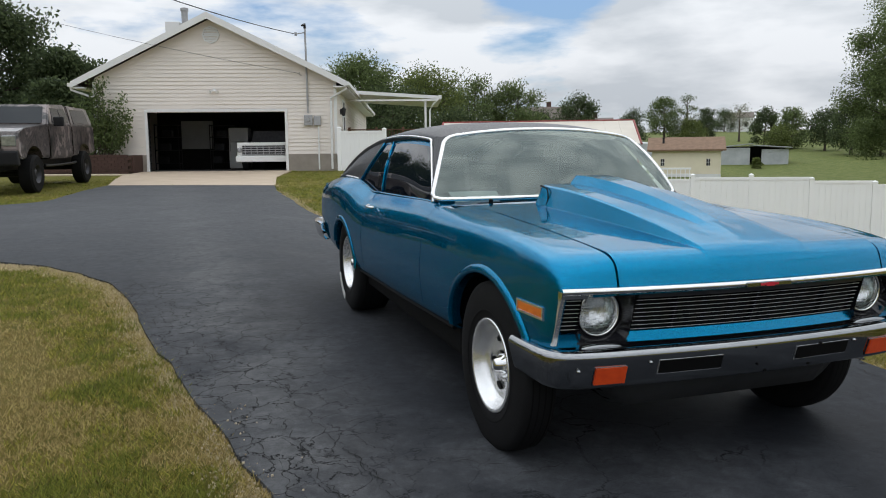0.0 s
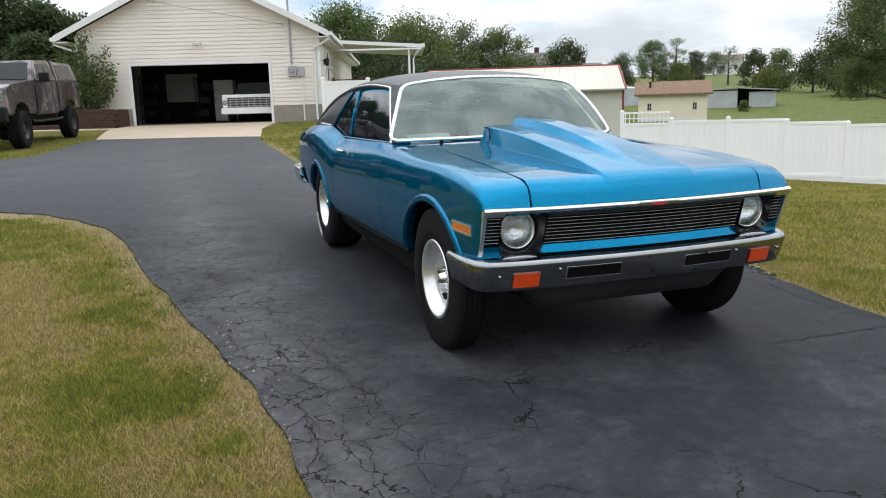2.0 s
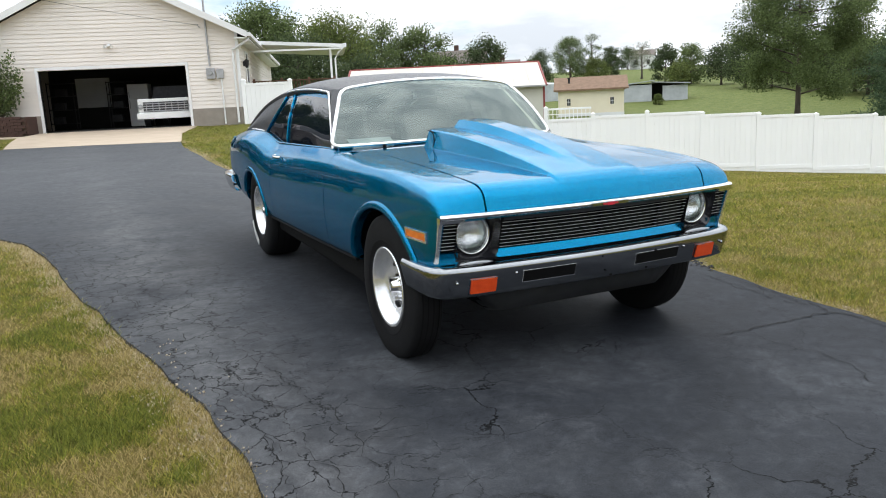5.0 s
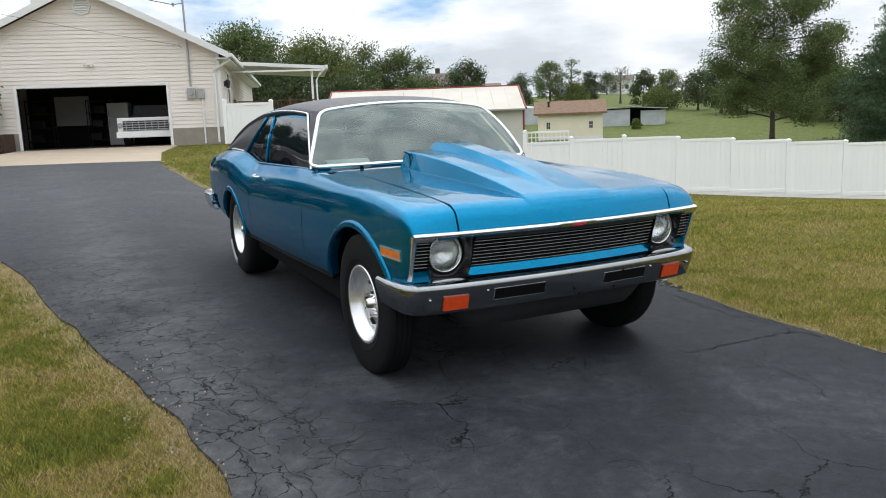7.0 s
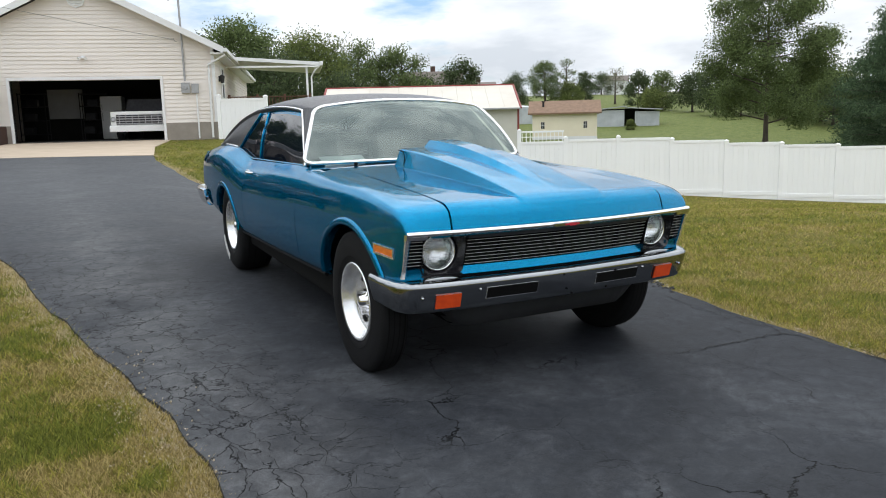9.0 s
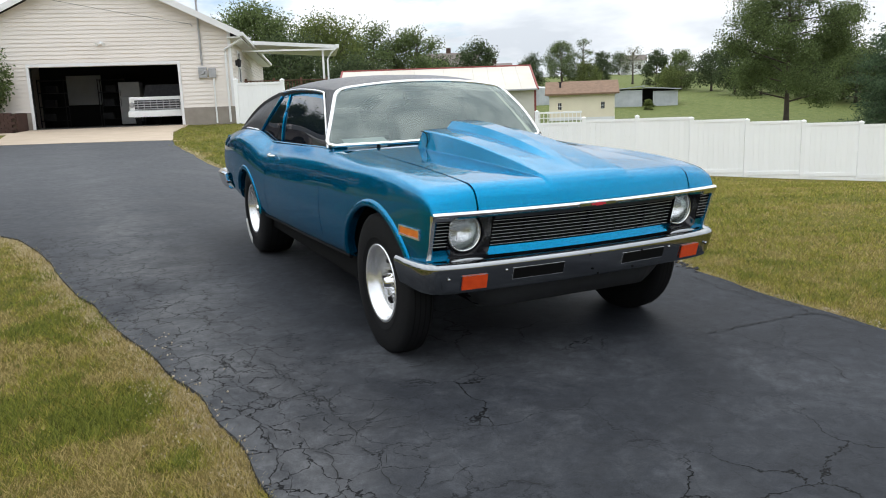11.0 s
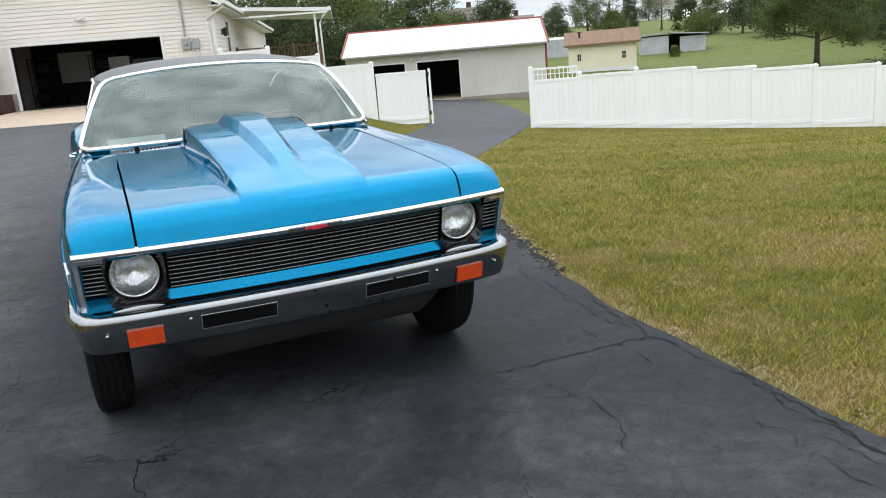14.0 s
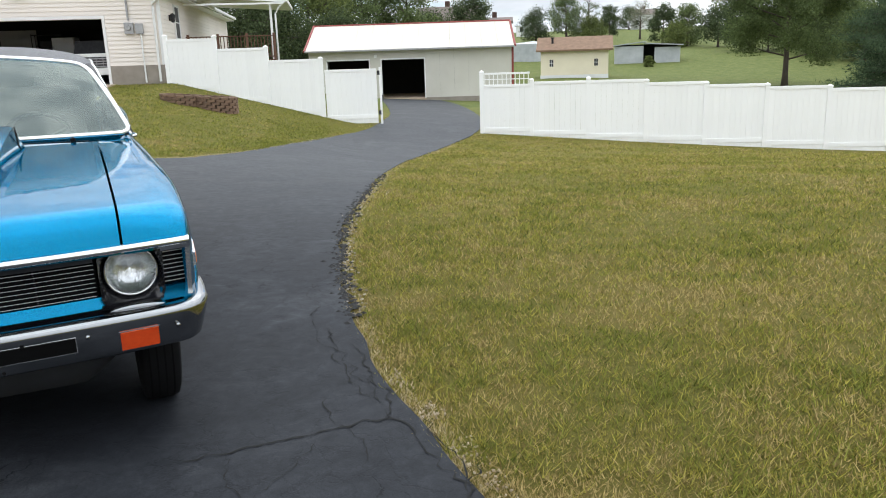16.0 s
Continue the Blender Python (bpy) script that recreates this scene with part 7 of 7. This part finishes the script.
            bm.faces.new((outer[k], outer[k - 1], back[k - 1], back[k]))
        part("headlight_bezel", bm, BEZEL, car, "black squared headlight bezel", smooth=False)
        hl = part("headlight", lathe(bmesh.new(), [(0.055, 0.0), (0.05, 0.03), (0.035, 0.06), (0.012, 0.082)], 36, "Y", (hx, hy, hz)), FLUTED, car, "round sealed-beam headlight", smooth=True)
        part("headlight_ring", lathe(bmesh.new(), [(0.016, 0.078), (-0.002, 0.080), (-0.008, 0.085), (-0.002, 0.0895), (0.016, 0.0895)], 40, "Y", (hx, hy, hz)), CHROME, hl, smooth=True)
        part("headlight_lens", lathe(bmesh.new(), [(-0.022, 0.0), (-0.021, 0.02), (-0.017, 0.045), (-0.009, 0.066), (0.002, 0.080)], 40, "Y", (hx, hy, hz)), LENSGLASS, hl, "clear domed lens", smooth=True)
        # bright moulded shelf between the headlight and the bumper
        bm = bmesh.new()
        rows = []
        for k in range(13):
            u = -1 + k / 6
            q = math.sqrt(max(0.0, 1 - u * u))
            rows.append([Vector((hx + s * 0.01 + u * 0.092, gy(0.65, 0.58) + o - 0.012, 0.570 + h * q)) for o, h in ((0.06, 0.018), (0.026, 0.020), (0.008, 0.015), (0.0, 0.006), (0.002, -0.006))])
        bm, _ = mirror_grid(rows, False)
        part("headlight_shelf", bm, BUMPER, car, "chromed moulding under the headlight", smooth=True)
        # side marker
        ym, zm = 0.170, 0.700
        xm = side_x(ym, zm)
        mk = pose(s * (xm - 0.004), ym, zm, 0, 0, 0) @ Matrix.Rotation(s * radians(-5), 4, "Z")
        sm = part("side_marker", bx(-0.006, 0.012, -0.088, 0.088, -0.0175, 0.0175, 0.004), AMBERY, car, "amber side marker lamp", m=mk)
        bm = bmesh.new()
        for y0, y1, z0, z1 in ((-0.097, 0.097, 0.018, 0.025), (-0.097, 0.097, -0.025, -0.018), (-0.097, -0.089, -0.018, 0.018), (0.089, 0.097, -0.018, 0.018)):
            box(bm, -0.008, 0.009, y0, y1, z0, z1)
        part("marker_rim", bm, BRIGHT, sm)
    # emblem at the middle of the lip
    y = gy(0) - 0.016
    em = part("emblem", bx(-0.105, 0.105, y, y + 0.012, 0.786, 0.805, 0.003), BUMPER, car, "small chrome badge with a red bar")
    part("badge_bar", bx(-0.042, 0.042, y - 0.003, y - 0.0005, 0.7915, 0.7995), REDMARK, em)
    part("badge_bar", bx(-0.017, 0.021, y - 0.004, y - 0.0031, 0.788, 0.803), REDMARK, em)


# ---- cabin ----
RAIL_Y = (1.88, 2.2, 2.55, 2.9, 3.2, 3.55, 3.85, 4.1, 4.28)
RAIL_X = (0.652, 0.662, 0.662, 0.664, 0.674, 0.695, 0.715, 0.725, 0.725)
RAIL_Z = (1.318, 1.338, 1.342, 1.328, 1.298, 1.235, 1.150, 1.065, 1.004)
TOP_Y = (1.80, 2.1, 2.45, 2.8, 3.15, 3.5, 3.85, 4.1, 4.28)
TOP_Z = (1.390, 1.424, 1.432, 1.418, 1.382, 1.322, 1.225, 1.120, 1.02)


def ws_bottom(u):
    """Lower edge of the windscreen; u runs from -1 to 1."""
    return Vector((0.795 * u, 1.44 + 0.15 * abs(u) ** 2.6, 1.012 - 0.014 * u * u))


def ws_top(u):
    return Vector((0.622 * u, 1.80 + 0.065 * abs(u) ** 2.4, 1.386 - 0.050 * abs(u) ** 2.2))


def ws_point(u, v):
    p = ws_bottom(u).lerp(ws_top(u), v)
    bow = 0.028 * math.sin(math.pi * v)
    return p + Vector((0, -bow * 0.6, bow * 0.8))


def bar_strip(nm, pts, normals, width, thick, mat, parent, label=""):
    """A flat moulding that follows points on a surface."""
    rows = []
    n = len(pts)
    for k in range(n):
        t = (pts[min(k + 1, n - 1)] - pts[max(0, k - 1)]).normalized()
        nn = normals[k].normalized()
        w = t.cross(nn).normalized() * width / 2
        rows.append([pts[k] - w - nn * 0.004, pts[k] - w + nn * thick * 0.6, pts[k] + nn * thick, pts[k] + w + nn * thick * 0.6, pts[k] + w - nn * 0.004])
    bm, _ = mirror_grid(rows, False)
    return part(nm, bm, mat, parent, label, smooth=True)


def build_cabin(car):
    # vinyl roof with the rear pillars
    rows = []
    for j in range(49):
        y = 1.80 + 2.47 * j / 48
        row = []
        for k in range(33):
            u = -1 + 2 * k / 32
            yy = y + (0.085 * abs(u) ** 2.4) * (1 - smooth_step(1.8, 2.4, y))
            rx, rz, tz = curve_y(RAIL_Y, RAIL_X, yy), curve_y(RAIL_Y, RAIL_Z, yy), curve_y(TOP_Y, TOP_Z, y)
            f = (1 - abs(u) ** 2.3) ** 0.72 if abs(u) < 1 else 0
            row.append(Vector((rx * (u + 0.12 * u * (1 - u * u)), yy, rz + (tz - rz) * f)))
        rows.append(row)
    bm, _ = mirror_grid(rows, True)
    rim = [ed for ed in bm.edges if len(ed.link_faces) == 1]
    for v in bmesh.ops.extrude_edge_only(bm, edges=rim)["geom"]:
        if isinstance(v, bmesh.types.BMVert):
            v.co = Vector((v.co.x * 0.965, v.co.y, v.co.z - 0.03))
    roof = part("roof", bm, VINYLTOP, car, "black grained vinyl roof", smooth=True)
    # windscreen and its moulding
    rows = [[ws_point(-1 + 2 * k / 28, v) for k in range(29)] for v in np.linspace(0, 1, 13)]
    bm, _ = mirror_grid(rows, True)
    ws = part("windscreen", bm, GLASS, car, "sloping clear windscreen reflecting the sky", smooth=True)
    ws.visible_shadow = False

    def nrm(u, v):
        a0 = ws_point(min(1, u + 0.02), v) - ws_point(max(-1, u - 0.02), v)
        b0 = ws_point(u, min(1, v + 0.02)) - ws_point(u, max(0, v - 0.02))
        return a0.cross(b0).normalized()

    loop = [(u, 0.0) for u in np.linspace(-0.94, 0.94, 30)] + [(0.985, 0.025), (1.0, 0.07)] + [(1.0, v) for v in np.linspace(0.12, 0.88, 14)] + [(0.985, 0.945), (0.955, 0.985)] + [(u, 1.0) for u in np.linspace(0.90, -0.90, 30)] + [(-0.955, 0.985), (-0.985, 0.945)] + [(-1.0, v) for v in np.linspace(0.88, 0.12, 14)] + [(-1.0, 0.07), (-0.985, 0.025), (-0.94, 0.0)]
    pts = [ws_point(u, v) for u, v in loop]
    nn = [nrm(u, v) for u, v in loop]
    bar_strip("windscreen_moulding", pts, nn, 0.023, 0.010, BRIGHT, ws, "bright windscreen moulding")
    part("mirror", tube(bmesh.new(), [(-0.11, 1.90, 1.285), (0.11, 1.90, 1.285)], [0.028, 0.028], 10), BLACK, ws, "rear view mirror")
    for s in (-1, 1):
        # windscreen pillar in vinyl black
        rows = []
        for k in range(13):
            v = k / 12
            a0 = ws_point(s * 1.0, v)
            q = Vector((s * (0.788 + (0.660 - 0.788) * v), 1.585 + 0.40 * v, 0.985 + 0.345 * v))
            mid = a0.lerp(q, 0.5) + Vector((s * 0.012, -0.004, 0.008))
            rows.append([a0 + Vector((-s * 0.01, 0.01, -0.01)), a0, mid, q, q + Vector((-s * 0.03, 0.0, 0))])
        bm, _ = mirror_grid(rows, s < 0)
        part("windscreen_pillar", bm, VINYLTOP, roof, smooth=True)

        # side glass, from belt to roof rail
        def glass_at(y, w):
            top = Vector((s * (curve_y(RAIL_Y, RAIL_X, y) - 0.012), y, curve_y(RAIL_Y, RAIL_Z, y) - 0.022))
            bot = Vector((s * 0.748, y, curve_y(ST, LINES[6][1], y) - 0.012))
            p = bot.lerp(top, w)
            return p + Vector((s * 0.02 * math.sin(math.pi * w), 0, 0))

        def pane(nm, y0b, y0t, y1b, y1t, mat, off, parent, label="", w0=0.0, w1=1.0):
            rows = []
            for j in range(13):
                t = j / 12
                row = []
                for k in range(9):
                    w = w0 + (w1 - w0) * k / 8
                    y = (y0b + (y1b - y0b) * t) * (1 - w) + (y0t + (y1t - y0t) * t) * w
                    row.append(glass_at(y, w) + Vector((s * off, 0, 0)))
                rows.append(row)
            bm, _ = mirror_grid(rows, s < 0)
            return part(nm, bm, mat, parent, label, smooth=True)

        reveal = pane("window_reveal", 1.60, 1.97, 3.52, 3.07, PAINT, -0.010, car, "blue window frame")
        pane("door_glass", 1.665, 2.0, 2.765, 2.765, SIDEGLASS, 0.004, reveal, "dark tinted door glass", 0.05, 0.925)
        pane("quarter_glass", 2.83, 2.83, 3.40, 2.955, SIDEGLASS, 0.004, reveal, "dark tinted quarter glass", 0.06, 0.925)
        pane("rear_pillar", 3.49, 3.06, 4.27, 4.12, VINYLTOP, 0.004, car, "black vinyl rear pillar")
        for nm, ya, yb in (("division_bar", 2.797, 2.797), ("rear_channel", 3.455, 3.02)):
            bar = [glass_at(ya + (yb - ya) * w, w) + Vector((s * 0.008, 0, 0)) for w in np.linspace(0.03, 0.97, 9)]
            part(nm, tube(bmesh.new(), bar, 0.011, 6), PAINT, reveal, smooth=True)
        # bright drip rail: up the pillar, along the roof, down to the deck
        ln = [Vector((s * (0.792 + (0.667 - 0.792) * v), 1.575 + 0.40 * v, 0.985 + 0.342 * v)) for v in np.linspace(0, 0.97, 10)]
        ln += [Vector((s * (curve_y(RAIL_Y, RAIL_X, y) + 0.006), y, curve_y(RAIL_Y, RAIL_Z, y) - 0.004)) for y in np.linspace(2.02, 3.05, 20)]
        part("drip_rail", tube(bmesh.new(), ln, 0.0085, 8), BRIGHT, roof, "bright drip rail moulding", smooth=True)
        part("belt_moulding", tube(bmesh.new(), [Vector((s * 0.768, y, curve_y(ST, LINES[6][1], y) + 0.003)) for y in np.linspace(1.62, 3.42, 24)], 0.007, 6), PAINT, car)
        part("roof_base_moulding", tube(bmesh.new(), [Vector((s * 0.757, 3.50, 1.006)), Vector((s * 0.760, 3.62, 1.008)), Vector((s * 0.755, 3.9, 1.006)), Vector((s * 0.735, 4.26, 0.992))], 0.008, 6), BRIGHT, roof)
        hd = pose(s * (side_x(2.72, 0.858) + 0.004), 2.72, 0.858)
        h = part("door_handle", tube(bmesh.new(), [(s * 0.0, -0.075, 0), (s * 0.030, -0.06, 0), (s * 0.038, 0.0, 0), (s * 0.032, 0.06, 0), (0, 0.075, 0)], [0.008, 0.009, 0.010, 0.009, 0.008], 8), CHROME, car, "chrome door handle", smooth=True, m=hd)
        part("handle_button", lathe(bmesh.new(), [(0.0, 0.011), (0.02, 0.011), (0.024, 0.0)], 12, "X", (0, 0, 0)), CHROME, h, m=pose(0, 0.078, 0, 0, 0, 0 if s > 0 else 180))
    # rear glass
    rows = []
    for j in range(9):
        y = 3.25 + 0.85 * j / 8
        rows.append([Vector((x, y, curve_y(TOP_Y, TOP_Z, y) + 0.006 - 0.03 * (x / 0.5) ** 2)) for x in np.linspace(-0.48, 0.48, 15)])
    bm, _ = mirror_grid(rows, True)
    part("rear_glass", bm, SIDEGLASS, car, "dark rear window", smooth=True)
    # inside
    part("cabin_floor", bx(-0.70, 0.70, 1.45, 3.6, 0.425, 0.46), CABIN, car)
    part("door_trim_panel", bx(-0.725, -0.70, 1.65, 3.6, 0.45, 0.91), CABIN, car)
    part("door_trim_panel", bx(0.70, 0.725, 1.65, 3.6, 0.45, 0.91), CABIN, car)
    part("dashboard", bx(-0.715, 0.715, 1.52, 1.86, 0.70, 0.972, 0.03), CABIN, car, "dark dashboard")
    part("headliner", bx(-0.60, 0.60, 2.0, 3.1, 1.325, 1.335), SEATCLOTH, car)
    for x in (-0.36, 0.36):
        st = part("front_seat", bx(x - 0.25, x + 0.25, 2.15, 2.62, 0.46, 0.68, 0.06), SEATCLOTH, car, "bucket seat")
        bm = bx(-0.24, 0.24, -0.07, 0.07, 0, 0.62, 0.055)
        part("seat_back", bm, SEATCLOTH, st, m=pose(x, 2.66, 0.58, -14))
    # unseen panel added to block daylight leaking in under the rear roof edge
    part("rear_light_block", bx(-0.69, 0.69, 3.66, 3.69, 0.46, 1.09), CABIN, car)
    part("rear_seat", bx(-0.6, 0.6, 3.05, 3.4, 0.46, 0.92, 0.06), SEATCLOTH, car)
    bm = lathe(bmesh.new(), [(math.sin(2 * math.pi * k / 8) * 0.013, 0.175 + math.cos(2 * math.pi * k / 8) * 0.013) for k in range(9)], 30, "Y")
    wh = part("steering_wheel", bm, BLACK, car, smooth=True, m=pose(0.36, 1.98, 0.93, 25))
    for a in (30, 150, 270):
        part("spoke", tube(bmesh.new(), [(0, 0, 0), (0.17 * math.cos(radians(a)), 0, 0.17 * math.sin(radians(a)))], 0.01, 6), BLACK, wh)
    part("steering_column", tube(bmesh.new(), [(0.36, 1.98, 0.93), (0.36, 1.8, 0.85)], 0.03, 8), BLACK, car)


def build_wheel(nm, tyre_r, width, rim_r, dish, marks):
    """A wheel at the origin, its outer face towards -x."""
    w = new(nm)
    h = width / 2
    prof = [(h * 0.7, rim_r), (h * 0.95, rim_r + 0.02), (h, (tyre_r + rim_r) / 2), (h * 0.92, tyre_r - 0.03), (h * 0.8, tyre_r - 0.006), (h * 0.4, tyre_r), (-h * 0.4, tyre_r), (-h * 0.8, tyre_r - 0.006), (-h * 0.92, tyre_r - 0.03), (-h, (tyre_r + rim_r) / 2 + 0.01), (-h * 1.0, rim_r + 0.05), (-h * 0.95, rim_r + 0.018), (-h * 0.86, rim_r + 0.002), (-h * 0.7, rim_r - 0.004)]
    ty = part("tyre", lathe(bmesh.new(), prof, 56, "X"), RUBBER, w, smooth=True)
    for k in range(4):
        x = -h * 0.55 + k * h * 0.36
        part("tread_groove", lathe(bmesh.new(), [(x, tyre_r + 0.0006), (x + 0.006, tyre_r + 0.0006)], 56, "X"), BLACK, ty)
    part("sidewall_ring", lathe(bmesh.new(), [(-h - 0.0012, rim_r + 0.036), (-h - 0.002, rim_r + 0.040), (-h - 0.0012, rim_r + 0.044)], 56, "X"), RUBBER, ty, smooth=True)
    if marks:
        for base in (0.4, 3.5):
            for k in range(8):
                a = base + k * 0.105
                r0 = (tyre_r + rim_r) / 2
                bm = bx(-0.0015, 0.0015, -0.013, 0.013, -0.026, 0.026)
                part("sidewall_mark", bm, TYREMARK, ty, "pale raised sidewall marks", m=Matrix.Rotation(a, 4, "X") @ pose(-h - 0.001, 0, r0 + 0.012))
    rim = part("rim", lathe(bmesh.new(), [(-h * 0.86, rim_r + 0.004), (-h * 0.93, rim_r + 0.004), (-h * 0.95, rim_r - 0.006), (-h * 0.90, rim_r - 0.014), (-h * 0.8, rim_r - 0.016), (-h * 0.74, rim_r - 0.026), (-h + dish * 0.8, rim_r - 0.032), (-h + dish, rim_r - 0.045), (-h + dish + 0.006, rim_r - 0.06), (-h + dish + 0.012, 0.085), (-h + dish + 0.004, 0.075), (-h + dish + 0.004, 0.0)], 56, "X"), POLISHED, w, "polished silver alloy rim", smooth=True)
    xd = -h + dish + 0.004
    for k in range(5):
        a = 2 * math.pi * k / 5 + 0.3
        bm = lathe(bmesh.new(), [(xd - 0.002, 0.0), (xd - 0.002, 0.014), (xd + 0.014, 0.016)], 16, "X")
        for v in bm.verts:
            v.co.y *= 1.9
        part("rim_slot", bm, BLACK, rim, m=Matrix.Rotation(a + 0.63, 4, "X") @ pose(0, 0, 0.112))
        bm = lathe(bmesh.new(), [(xd - 0.03, 0.0), (xd - 0.03, 0.009), (xd, 0.011)], 6, "X")
        part("lug_nut", bm, CHROME, rim, m=Matrix.Rotation(a, 4, "X") @ pose(0, 0, 0.060))
    part("hub_cap", lathe(bmesh.new(), [(xd - 0.045, 0.0), (xd - 0.044, 0.018), (xd - 0.038, 0.026), (xd - 0.010, 0.034), (xd, 0.045)], 20, "X"), CHROME, rim, smooth=True)
    return w


def build_car():
    car = thing("muscle_car", "glossy metallic blue two-door muscle car, black vinyl roof", "car", CAR)
    build_body(car)
    build_front(car)
    build_cabin(car)
    for nm, y, z, x, r, wd, rr, dish, marks in (("front_wheel", 0.555, 0.365, 0.803, 0.369, 0.155, 0.202, 0.066, False), ("rear_wheel", 3.43, 0.352, 0.735, 0.376, 0.29, 0.205, 0.07, True)):
        for s in (-1, 1):
            w = build_wheel(nm, r, wd, rr, dish, marks)
            w.parent = car
            w.matrix_basis = pose(s * x - (0.08 if y < 1 and s > 0 else 0.0), y, z + ((-0.02 if y > 1 else 0.012) if s > 0 else 0.0), 0, 0, 0 if s < 0 else 180)
    for s in (-1, 1):
        part("suspension_arm", tube(bmesh.new(), [(s * 0.3, 0.52, 0.33), (s * 0.66, 0.5, 0.30)], 0.025, 6), BLACK, car)
    part("sway_bar", tube(bmesh.new(), [(-0.62, 0.25, 0.36), (-0.5, 0.16, 0.34), (0.5, 0.16, 0.34), (0.62, 0.25, 0.36)], 0.013, 6), BLACK, car)
    part("rear_axle", tube(bmesh.new(), [(-0.6, 3.40, 0.35), (0.6, 3.40, 0.35)], 0.045, 8), BLACK, car)
    note = CAR @ pose(-0.50, 1.665, 1.00, 24, 0, 3)
    tagged(part("paper_note", bx(-0.15, 0.15, -0.06, 0.06, 0, 0.004), WHITE, m=note), "white sheet of paper lying on the dashboard", "paper")


build_car()
